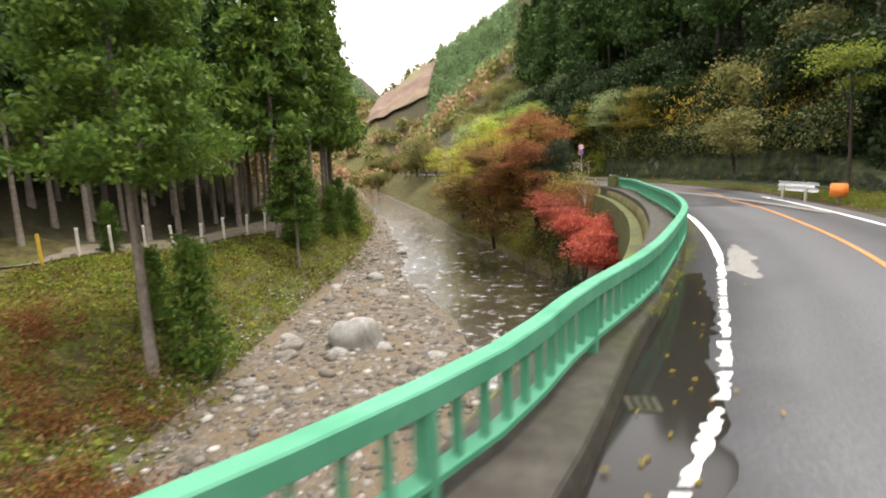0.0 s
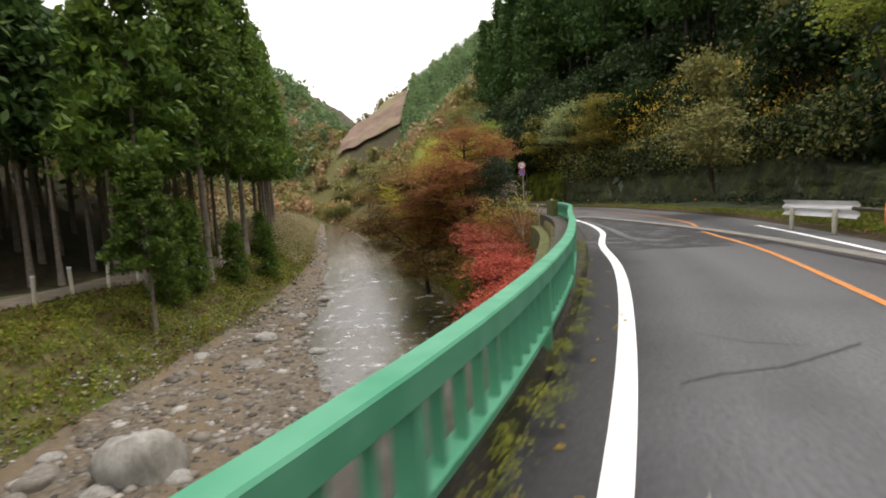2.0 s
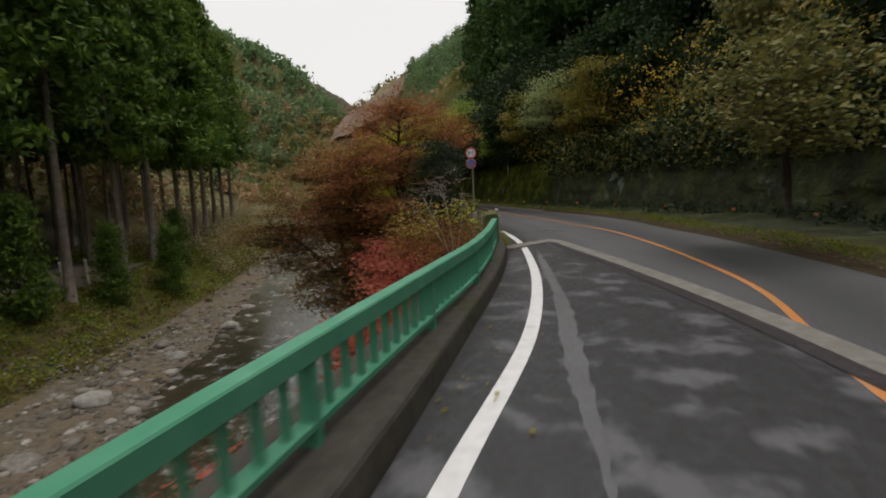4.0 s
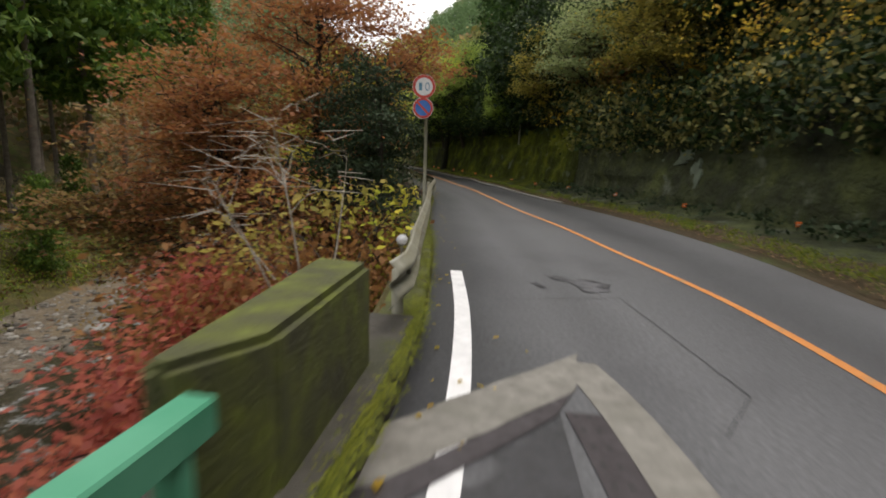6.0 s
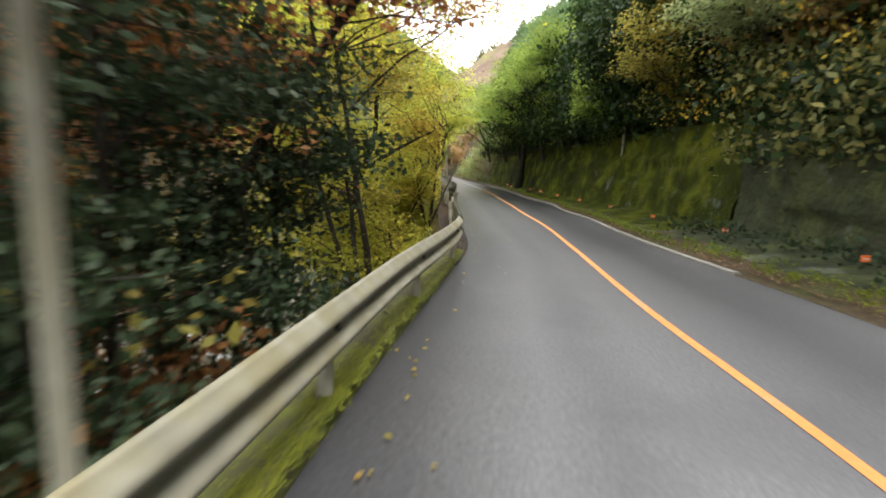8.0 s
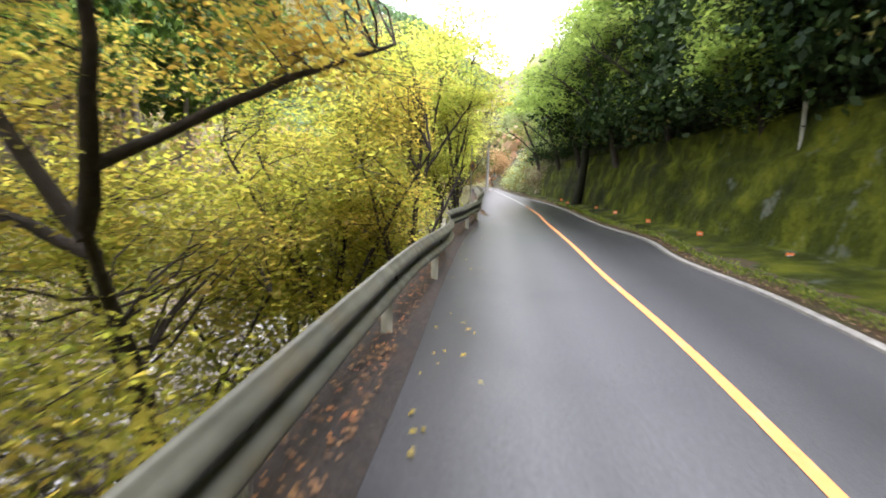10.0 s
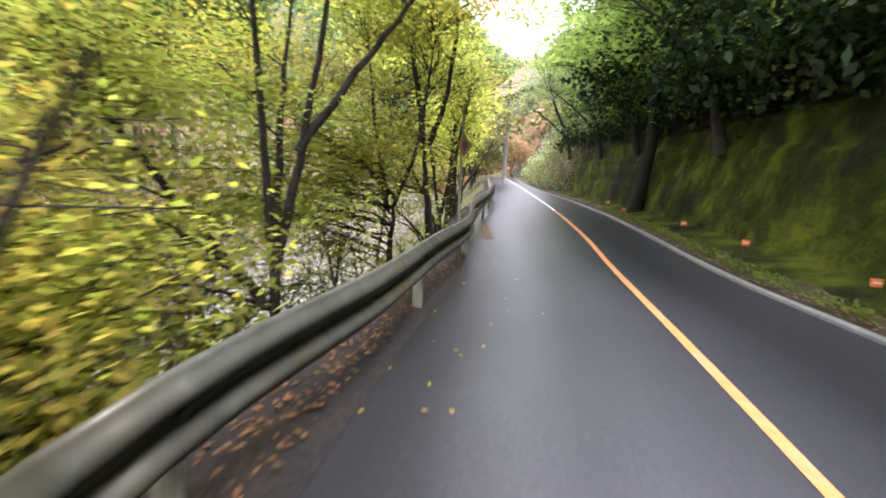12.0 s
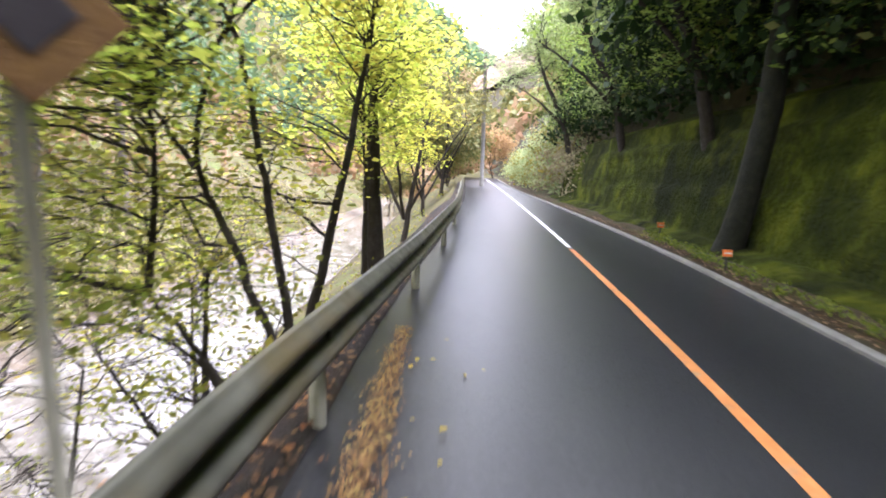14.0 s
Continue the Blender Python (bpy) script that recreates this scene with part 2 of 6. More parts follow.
M["orange_far"] = leaf_material("far_orange_leaves", (0.25, 0.16, 0.075), (0.37, 0.235, 0.105), (0.43, 0.29, 0.13), 0.45)
M["olive_far"] = leaf_material("far_mixed_leaves", (0.1, 0.13, 0.045), (0.18, 0.19, 0.06), (0.28, 0.24, 0.07), 0.3)
M["brown_leaf"] = leaf_material("fallen_leaves", (0.035, 0.018, 0.01), (0.08, 0.04, 0.019), (0.19, 0.105, 0.038), 0.2)
M["grass"] = leaf_material("bank_grass", (0.075, 0.118, 0.014), (0.16, 0.2, 0.024), (0.26, 0.235, 0.045), 0.45)
M["litter"] = material("leaf_litter", [(0.3, (0.035, 0.025, 0.014)), (0.55, (0.07, 0.05, 0.025)), (0.75, (0.13, 0.09, 0.04))], 9.0, 10.0, (0.85, 0.95), 1.0, 25.0, dist=0.05,
                       stain=(0.06, 0.075, 0.02), stain_scale=0.8)
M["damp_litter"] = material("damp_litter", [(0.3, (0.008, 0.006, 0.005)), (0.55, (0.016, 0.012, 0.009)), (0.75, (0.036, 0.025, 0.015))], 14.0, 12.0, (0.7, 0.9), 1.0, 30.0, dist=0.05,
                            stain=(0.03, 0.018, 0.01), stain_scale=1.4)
M["pale_yellow"] = leaf_material("pale_yellow_leaves", (0.3, 0.29, 0.06), (0.46, 0.39, 0.085), (0.56, 0.44, 0.12), 0.55)
M["herb"] = leaf_material("bank_herbs", (0.07, 0.125, 0.016), (0.155, 0.22, 0.028), (0.31, 0.33, 0.045), 0.45)
M["olive_layer"] = leaf_material("olive_layer_leaves", (0.12, 0.14, 0.03), (0.25, 0.24, 0.045), (0.4, 0.31, 0.06), 0.55)
M["sage"] = leaf_material("sage_leaves", (0.2, 0.27, 0.1), (0.32, 0.39, 0.16), (0.46, 0.5, 0.24), 0.6)
# sage leaves dimmed to about half, shade put into the colour
M["shaded_sage"] = leaf_material("shaded_sage_leaves", (0.09, 0.14, 0.06), (0.17, 0.23, 0.1), (0.28, 0.33, 0.14), 0.5)
M["pale_scrub"] = leaf_material("pale_scrub", (0.2, 0.17, 0.09), (0.3, 0.255, 0.145), (0.4, 0.34, 0.2), 0.4)
M["russet_olive"] = leaf_material("russet_olive_leaves", (0.15, 0.08, 0.035), (0.28, 0.15, 0.055), (0.32, 0.25, 0.075), 0.45)
M["soft_red"] = leaf_material("soft_red_leaves", (0.2, 0.04, 0.035), (0.36, 0.08, 0.06), (0.46, 0.15, 0.08), 0.5)
M["gold_green"] = leaf_material("gold_green_leaves", (0.2, 0.23, 0.03), (0.37, 0.34, 0.046), (0.54, 0.4, 0.07), 0.76, turned=(0.5, 0.29, 0.05))

# ---------------------------------------------------------------- helpers


def smooth_curve(points):
    """x as a smooth function of y through control points (y ascending)."""
    ys = np.array([p[1] for p in points], float)
    xs = np.array([p[0] for p in points], float)
    slope = np.gradient(xs, ys)

    def at(y):
        y = np.asarray(y, float)
        i = np.clip(np.searchsorted(ys, y) - 1, 0, len(ys) - 2)
        h = ys[i + 1] - ys[i]
        t = (y - ys[i]) / h
        tc = np.clip(t, 0, 1)
        v = ((2 * tc**3 - 3 * tc**2 + 1) * xs[i] + (tc**3 - 2 * tc**2 + tc) * h * slope[i]
             + (-2 * tc**3 + 3 * tc**2) * xs[i + 1] + (tc**3 - tc**2) * h * slope[i + 1])
        return v + np.where(t < 0, t * h * slope[0], 0) + np.where(t > 1, (t - 1) * h * slope[-1], 0)
    return at


def mesh_of(name, verts, faces, mat, smooth=False):
    me = bpy.data.meshes.new(name)
    verts = np.asarray(verts, np.float32).reshape(-1, 3)
    if isinstance(faces, np.ndarray):
        n, k = faces.shape
        me.vertices.add(len(verts))
        me.vertices.foreach_set("co", verts.ravel())
        me.loops.add(n * k)
        me.loops.foreach_set("vertex_index", faces.astype(np.int32).ravel())
        me.polygons.add(n)
        me.polygons.foreach_set("loop_start", np.arange(0, n * k, k, dtype=np.int32))
        me.update(calc_edges=True)
    else:
        me.from_pydata(verts.tolist(), [], faces)
    me.validate()
    if smooth:
        me.polygons.foreach_set("use_smooth", np.ones(len(me.polygons), bool))
    me.materials.append(mat)
    return me


def thing(name, me=None, label="", category="", group="", kind="", at=(0, 0, 0)):
    ob = new(name, me)
    ob.location = at
    return tagged(ob, label, category, group, kind)


def part(name, me, parent, label=""):
    ob = new(name, me)
    ob.parent = parent
    return tagged(ob, label)


def grid_mesh(name, P, mat, smooth=True):
    """P: rows x columns x 3."""
    r, c, _ = P.shape
    i = np.arange(r * c).reshape(r, c)
    f = np.stack([i[:-1, :-1], i[:-1, 1:], i[1:, 1:], i[1:, :-1]], -1).reshape(-1, 4)
    return mesh_of(name, P.reshape(-1, 3), f, mat, smooth)


def box_data(lx, ly, lz, bevel=0.01, centre=(0, 0, 0)):
    bm = bmesh.new()
    bmesh.ops.create_cube(bm, size=1)
    bmesh.ops.scale(bm, vec=(lx, ly, lz), verts=bm.verts)
    if bevel:
        bmesh.ops.bevel(bm, geom=bm.edges, offset=bevel, segments=2, affect="EDGES", profile=0.5)
    bmesh.ops.translate(bm, vec=centre, verts=bm.verts)
    return bm


def bm_mesh(name, bm, mat, smooth=False):
    me = bpy.data.meshes.new(name)
    bm.to_mesh(me)
    bm.free()
    me.materials.append(mat)
    if smooth:
        me.polygons.foreach_set("use_smooth", np.ones(len(me.polygons), bool))
    return me


def sweep(profile, line, closed=True, up=(0, 0, 1)):
    """Sweep a profile of (side, height) pairs along a 3D line. Returns verts and faces with end caps."""
    line = np.asarray(line, float)
    d = np.gradient(line, axis=0)
    d[:, 2] = 0
    d /= np.linalg.norm(d, axis=1)[:, None]
    side = np.stack([d[:, 1], -d[:, 0], 0 * d[:, 0]], 1)
    V = [line[i] + side[i] * a + np.array(up) * b for i in range(len(line)) for a, b in profile]
    k = len(profile)
    F = []
    for i in range(len(line) - 1):
        for j in range(k if closed else k - 1):
            j2 = (j + 1) % k
            F.append((i * k + j, i * k + j2, (i + 1) * k + j2, (i + 1) * k + j))
    if closed:
        F.append(tuple(range(k - 1, -1, -1)))
        F.append(tuple((len(line) - 1) * k + j for j in range(k)))
    return V, F


def tube(V, F, pts, radii, sides=6):
    pts = np.asarray(pts, float)
    base = len(V)
    for i, p in enumerate(pts):
        d = pts[min(i + 1, len(pts) - 1)] - pts[max(i - 1, 0)]
        d = d / (np.linalg.norm(d) + 1e-9)
        a = np.cross(d, (0.31, 0.95, 0.13) if abs(d[1]) < 0.9 else (1, 0, 0))
        a /= np.linalg.norm(a)
        b = np.cross(d, a)
        for k in range(sides):
            w = 2 * math.pi * k / sides
            V.append(tuple(p + radii[i] * (math.cos(w) * a + math.sin(w) * b)))
    for i in range(len(pts) - 1):
        for k in range(sides):
            k2 = (k + 1) % sides
            F.append((base + i * sides + k, base + i * sides + k2, base + (i + 1) * sides + k2, base + (i + 1) * sides + k))
    F.append(tuple(base + k for k in range(sides)))
    F.append(tuple(base + (len(pts) - 1) * sides + k for k in reversed(range(sides))))


def leaf_quads(rng, centres, size, aspect=0.55, flat=0.5, jitter=0.25, droop=0.0):
    """One pointed four-cornered blade for every centre. flat: 1 lies level, 0 stands any way."""
    n = len(centres)
    nrm = rng.normal(size=(n, 3))
    nrm /= np.linalg.norm(nrm, axis=1)[:, None]
    nrm = nrm * (1 - flat) + np.array([0, 0, 1.0]) * flat
    nrm /= np.linalg.norm(nrm, axis=1)[:, None]
    a = rng.normal(size=(n, 3))
    a[:, 2] -= droop
    a -= (a * nrm).sum(1)[:, None] * nrm
    a /= np.linalg.norm(a, axis=1)[:, None]
    b = np.cross(nrm, a)
    s = size * (1 + jitter * rng.normal(size=(n, 1))).clip(0.5, 1.7)
    c = np.asarray(centres)
    V = np.stack([c - a * s, c + b * s * aspect + nrm * s * 0.12, c + a * s, c - b * s * aspect + nrm * s * 0.12], 1).reshape(-1, 3)
    return V, np.arange(4 * n).reshape(n, 4)


def clump_points(rng, centres, per, spread):
    c = np.repeat(np.asarray(centres, float), per, axis=0)
    return c + rng.normal(size=c.shape) * np.asarray(spread)


# ---------------------------------------------------------------- plan: lines of the road, seen from above (x at y)
LEFT = smooth_curve([(-12, -24), (-3, -16), (2.05, -10), (4.55, -5.6), (5.2, -3.8), (6.16, -1.4), (7.16, 1.4), (7.9, 4), (8.76, 8), (9.33, 11.5), (9.75, 15.5), (9.97, 18), (10.08, 21),
                     (9.95, 24.2), (9.66, 26.2), (9.26, 28.5), (8.6, 31.5), (8.0, 35), (7.35, 38.6), (6.5, 41.2), (5.1, 45.1), (4.3, 47.4), (3.4, 50.1), (1.3, 57.5), (0.5, 59.5),
                     (-0.3, 61.7), (-1.7, 65.8), (-4.6, 73), (-9, 84), (-18, 106)])
WHITE = smooth_curve([(-6.07, -17), (0.92, -11), (5.05, -5.5), (5.68, -4.3), (6.14, -3.1), (6.74, -1.4), (7.64, 1.2), (8.15, 3), (8.68, 5.2), (9.37, 8.8), (9.75, 12.2), (10.34, 15.4), (10.53, 18), (10.51, 21), (10.38, 23.4), (10.19, 25), (9.84, 27)])
ORANGE = smooth_curve([(2.10, -14), (6.15, -7), (9.72, 0.5), (10.43, 2.7), (11.38, 6.5), (12.21, 10.6), (12.58, 14), (13.31, 17.4), (13.41, 20), (13.31, 23), (12.99, 26), (12.22, 29), (11.45, 32), (10.5, 35), (9.3, 39.4), (8.14, 43.5), (6.88, 47.2), (5.98, 50), (5.11, 52.6), (4.08, 55.6), (3.05, 58.8), (2.07, 61.6), (0.55, 65.7), (-2.29, 73), (-6.66, 84), (-15.60, 106)])
RIGHT = smooth_curve([(5.00, -15), (9.20, -8), (12.01, 0), (13.32, 5.4), (14.23, 10), (14.84, 14.3), (15.14, 18), (15.11, 21), (14.89, 24.1), (14.58, 26.5), (14.42, 28.8), (13.81, 32), (12.5, 36.2), (11.02, 40), (9.94, 43.3), (9.05, 46.5), (7.91, 49.5), (7.24, 52.4), (5.75, 55.7), (3.85, 61.2), (2.48, 65.1), (0.36, 70.3), (-2.73, 77.4), (-5.62, 84), (-14.40, 106)])
WALL = smooth_curve([(12, -15), (14.5, -5), (17.0, 8), (18.4, 18), (18.4, 25.1), (17.6, 28.35), (16.4, 31.7), (15.2, 35.3), (13.85, 38.4), (12.55, 41.9), (11.3, 45.7), (10.0, 49.7),
                     (8.65, 52.4), (7.35, 55.4), (6.15, 58), (5.05, 61.2), (3.2, 65.7), (0.9, 71), (-2.0, 78), (-4.7, 85), (-13.4, 106)])
RAIL = smooth_curve([(0.40, -11), (2.94, -7.2), (3.75, -6.15), (4.17, -5.5), (4.70, -4.3), (5.50, -2.75), (6.53, -0.2), (6.90, 0.8), (7.32, 2), (8.18, 5.4), (8.74, 9), (9.14, 12.5), (9.46, 15), (9.70, 16.9), (9.80, 18.6), (9.84, 21.5)])
GUARD = smooth_curve([(9.80, 23.72), (9.82, 24.1), (9.74, 24.7), (9.59, 25.5), (9.41, 26.6), (8.96, 29.3), (8.29, 33), (7.59, 37.2), (6.96, 39.1), (6.10, 41.6), (5.34, 44), (5.01, 45.2), (4.51, 46.7), (3.69, 48.4), (3.20, 50.6), (2.67, 52.4), (2.01, 54.8), (1.11, 56.9), (0.34, 59.2), (-0.51, 61.8), (-1.88, 65.8), (-4.87, 73.4), (-9.18, 84)])
BANK = smooth_curve([(-3, -40), (-5.2, -10), (-5.7, 4), (-6.2, 10), (-6.9, 16), (-7.8, 25), (-8.6, 33), (-9.8, 41), (-11.8, 50), (-15.0, 61), (-20, 75), (-30, 105), (-64, 200)])
BED = -6.3
POSTS = smooth_curve([(-24, 6), (-21.6, 16), (-19.3, 21.7), (-16.2, 28.7), (-14.8, 34), (-15, 42), (-18, 52), (-22, 62)])


def foot(y):
    """How far left of the road's edge the river's near bank meets the bed."""
    return np.interp(y, [-30, 20, 24, 31, 39, 48, 60, 120, 300], [1.3, 1.3, 1.8, 3.4, 5.2, 6.6, 7.4, 8, 9])


def bed(y):
    return np.interp(y, [-50, 30, 60, 100, 400], [BED, BED, -5.2, -4.2, 0])


def shore(y):
    """Where the water begins, as a share of the bed's width from the far bank."""
    return np.interp(y, [-14, 8, 18, 22, 29, 36, 50, 70], [0.8, 0.68, 0.52, 0.4, 0.24, 0.24, 0.18, 0.12])


def ground_height(x, y):
    L, R, W, B = LEFT(y), RIGHT(y), WALL(y), BANK(y)
    z = np.full(np.shape(x), -0.04)
    nz = np.vectorize(lambda a, b: noise.noise(Vector((a * 0.21, b * 0.21, 3.3))))(x, y)
    nf = np.vectorize(lambda a, b: noise.noise(Vector((a * 0.9, b * 0.9, 7.3))))(x, y)
    u = L - x
    sh = np.interp(y, [22, 26, 50, 56], [0.85, 0.5, 0.5, 0.95])
    lip = np.interp(y, [30, 38], [0.06, 0.0])
    ft = foot(y)
    down = np.clip((u - sh) / np.maximum(ft - sh, 0.2), 0, 1)
    z = np.where(u > 0, -0.04 + lip * np.clip(u / 0.5, 0, 1), z)
    z = np.where(u > sh, lip - 0.04 + (bed(y) - lip + 0.04) * down**0.8 + nf * 0.12 * np.clip(down * 4, 0, 1) * (1 - down), z)
    inbed = (u > ft) & (x > B)
    span = np.clip((x - B) / np.maximum((L - ft) - B, 0.5), 0, 1)
    wet = (span - shore(y)) / 0.14
    chan = np.where(wet > 0, -0.4 * np.clip(wet, 0, 1), 0.22 * np.clip(-wet * 0.5, 0, 1))
    z = np.where(inbed, bed(y) + chan + 0.12 * nz + 0.05 * nf, z)
    w = B - x
    bank = bed(y) + 0.1 + np.interp(w, [0, 4.6, 9, 12.5, 17, 60, 160, 400], [0, 2.5, 2.9, 3.0, 3.6, 26, 70, 90]) + nz * np.clip(w / 6, 0, 1.0) * 0.5 + nf * 0.08
    z = np.where(w > 0, bank, z)
    v = x - R
    z = np.where(v > 0, -0.04 - 0.02 * np.clip(v / 0.8, 0, 1), z)
    wh = np.interp(y, [-10, 14, 26, 400], [0.0, 0.0, 2.8, 3.1])
    set_back = np.interp(y, [8, 16], [0.25, 1.3])
    k = x - W
    z = np.where(k > set_back, 0.12 + wh * np.clip((k - set_back) / 0.35, 0, 1) + np.interp(k - set_back, [0, 3, 30, 90, 200, 400], [0, 2.6, 26, 62, 85, 95]) + nz * np.clip(k / 5, 0, 1.5), z)
    rise = np.clip((y - 135) / 85, 0, 1)
    ridge = np.interp(x, [-260, -160, -100, -57, -4, 60, 200], [95, 70, 46, 33, 66, 105, 120])
    back = np.interp(x, [-260, -186, -116, -89, -50], [130, 108, 72, 42, 10]) * np.clip((y - 235) / 65, 0, 1) + 3 * nz
    z = np.where(y > 235, np.maximum(z, back), z)
    return np.maximum(z, np.where(y > 135, (ridge + 2.5 * nz) * rise**2 * (3 - 2 * rise) - 6, -99))


# the ground: one sheet that follows the road, from bank to bank and on to the hills
ys = np.concatenate([np.linspace(-60, -16, 12), np.arange(-14, 80, 0.8), np.linspace(81, 130, 28), np.linspace(136, 420, 30)])
lcols = np.concatenate([-np.geomspace(260, 26, 22), -np.arange(25, 1.3, -0.55), np.array([-1.25, -1.05, -0.86, -0.8, -0.5, 0.0])])
rcols = np.concatenate([np.array([0.0, 0.3, 0.7, 1.1, 1.6, 2.1, 2.4, 2.7, 3.0, 3.2, 3.4, 3.6, 3.8, 4.0, 4.3, 4.6, 5.0, 5.4, 6, 7, 8.5, 10]), np.geomspace(12, 260, 22)])
Y = np.repeat(ys[:, None], len(lcols) + 5 + len(rcols), 1)
Lc, Rc = LEFT(ys)[:, None], RIGHT(ys)[:, None]
X = np.concatenate([Lc + lcols, Lc + (Rc - Lc) * np.linspace(1 / 6, 5 / 6, 5), Rc + rcols], 1)
Z = ground_height(X, Y)


def ground_material():
    """Grass, litter and earth on the banks; gravel and silt on the river bed."""
    mat = material("ground_earth", [(0.3, (0.045, 0.034, 0.016)), (0.5, (0.09, 0.076, 0.026)), (0.72, (0.17, 0.14, 0.055))], 1.6, 12.0, (0.85, 0.95), 1.0, 9.0,
                   stain=(0.085, 0.12, 0.018), stain_scale=0.6, dist=0.08)
    return mat


M["ground"] = ground_material()
M["slope_floor"] = material("forest_floor", [(0.3, (0.03, 0.024, 0.014)), (0.55, (0.06, 0.05, 0.025)), (0.75, (0.1, 0.085, 0.04))], 1.5, 12.0, (0.85, 0.95), 1.0, 9.0, stain=(0.035, 0.045, 0.015), stain_scale=0.4, dist=0.08)
ground_me = grid_mesh("ground", np.stack([X, Y, Z], -1), M["ground"])
ground_me.materials.append(M["slope_floor"])
nr, nc = X.shape
cx, cyy = (X[:-1, :-1] + X[1:, 1:]) / 2, (Y[:-1, :-1] + Y[1:, 1:]) / 2
wood = (cx > WALL(cyy) - 0.3) | ((cx < np.where((cyy > 6) & (cyy < 40), POSTS(np.clip(cyy, 6, 62)) - 4.4, BANK(cyy) - np.where(cyy < 6, 16.0, 9.0))) & (cyy < 58))
ground_me.polygons.foreach_set("material_index", wood.ravel().astype(np.int32))
thing("ground", ground_me, "uneven earth and grass of the wooded valley floor", "ground", kind="structure")

# gravel bed, a strip just proud of the sheet
gy = np.arange(-14, 120, 0.6)
rows = []
for y in gy:
    b, r = float(BANK(y)), float(LEFT(y) - foot(y))
    rows.append([(b - 0.6 + (r + 0.4 - b + 0.6) * s, y) for s in np.linspace(0, 1, 26)])
G = np.array(rows)
GZ = ground_height(G[..., 0], G[..., 1]) + 0.06
M["gravel"] = material("river_gravel", [(0.28, (0.07, 0.056, 0.04)), (0.5, (0.16, 0.133, 0.098)), (0.72, (0.3, 0.265, 0.215))], 3.5, 15.0, (0.6, 0.9), 1.0, 16.0,
                       stain=(0.19, 0.145, 0.09), stain_scale=0.35, stain_range=(0.46, 0.6), dist=0.1)
thing("river_bed", grid_mesh("river_bed", np.concatenate([G, GZ[..., None]], -1), M["gravel"]), "grey gravel and silt bed of the mountain river", "river bed", kind="structure")

# water
M["water"] = bpy.data.materials.new("river_water")
M["water"].use_nodes = True
nt = M["water"].node_tree
wb = nt.nodes["Principled BSDF"]
wb.inputs["Base Color"].default_value = (0.075, 0.06, 0.035, 1)
wb.inputs["Roughness"].default_value = 0.035
wb.inputs["Specular IOR Level"].default_value = 0.8
co = nt.nodes.new("ShaderNodeTexCoord").outputs["Object"]
wv = tex(nt, "ShaderNodeTexNoise", 3.0, 4.0, 0.6, co)
wbp = nt.nodes.new("ShaderNodeBump")
wbp.inputs["Strength"].default_value, wbp.inputs["Distance"].default_value = 0.55, 0.06
nt.links.new(wv.outputs["Fac"], wbp.inputs["Height"])
nt.links.new(wbp.outputs[0], wb.inputs["Normal"])
foam = tex(nt, "ShaderNodeTexNoise", 1.1, 8.0, 0.7, co)
calm = ramp(nt, foam.outputs["Fac"], [(0.42, (0.035, 0.03, 0.018)), (0.55, (0.075, 0.066, 0.045)), (0.6, (0.2, 0.2, 0.19)), (0.68, (0.6, 0.61, 0.6))])
# upstream the base colour turns to paler, whiter tones
white = ramp(nt, foam.outputs["Fac"], [(0.36, (0.1, 0.088, 0.066)), (0.5, (0.165, 0.15, 0.12)), (0.66, (0.33, 0.315, 0.285))])
sep = nt.nodes.new("ShaderNodeSeparateXYZ")
nt.links.new(co, sep.inputs[0])
reach = nt.nodes.new("ShaderNodeMapRange")
reach.inputs["From Min"].default_value, reach.inputs["From Max"].default_value = 45.0, 57.0
nt.links.new(sep.outputs["Y"], reach.inputs["Value"])
nt.links.new(mix(nt, reach.outputs[0], calm, white), wb.inputs["Base Color"])
rows = []
for y in gy:
    b, r = float(BANK(y)), float(LEFT(y) - foot(y))
    a = b + (r - b) * float(shore(y)) - 0.02 + 0.05 * noise.noise(Vector((y * 0.5, 2, 0)))
    rows.append([(a + (r + 0.3 - a) * s, y, float(bed(y)) + 0.02) for s in np.linspace(0, 1, 8)])
thing("river", grid_mesh("river", np.array(rows), M["water"]), "shallow brown mountain river with ripples", "water", kind="structure")

# ---------------------------------------------------------------- road


def strip(name, lo, hi, y0, y1, z, mat, cols=2, step=0.4):
    yy = np.arange(y0, y1 + 1e-6, step)
    P = np.array([[(lo(y) + (hi(y) - lo(y)) * s, y, z) for s in np.linspace(0, 1, cols)] for y in yy], float)
    return grid_mesh(name, P, mat)


def ROAD_LEFT(y):
    return float(LEFT(y)) - float(np.interp(y, [53, 57, 70, 76], [0, 0.42, 0.42, 0]))


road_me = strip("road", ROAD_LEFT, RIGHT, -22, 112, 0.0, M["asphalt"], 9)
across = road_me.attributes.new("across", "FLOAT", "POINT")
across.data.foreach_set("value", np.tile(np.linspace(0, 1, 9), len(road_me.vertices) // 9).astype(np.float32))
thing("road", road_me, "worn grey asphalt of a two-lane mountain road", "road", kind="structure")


def offset_line(f, w):
    return lambda y: float(f(y)) + w


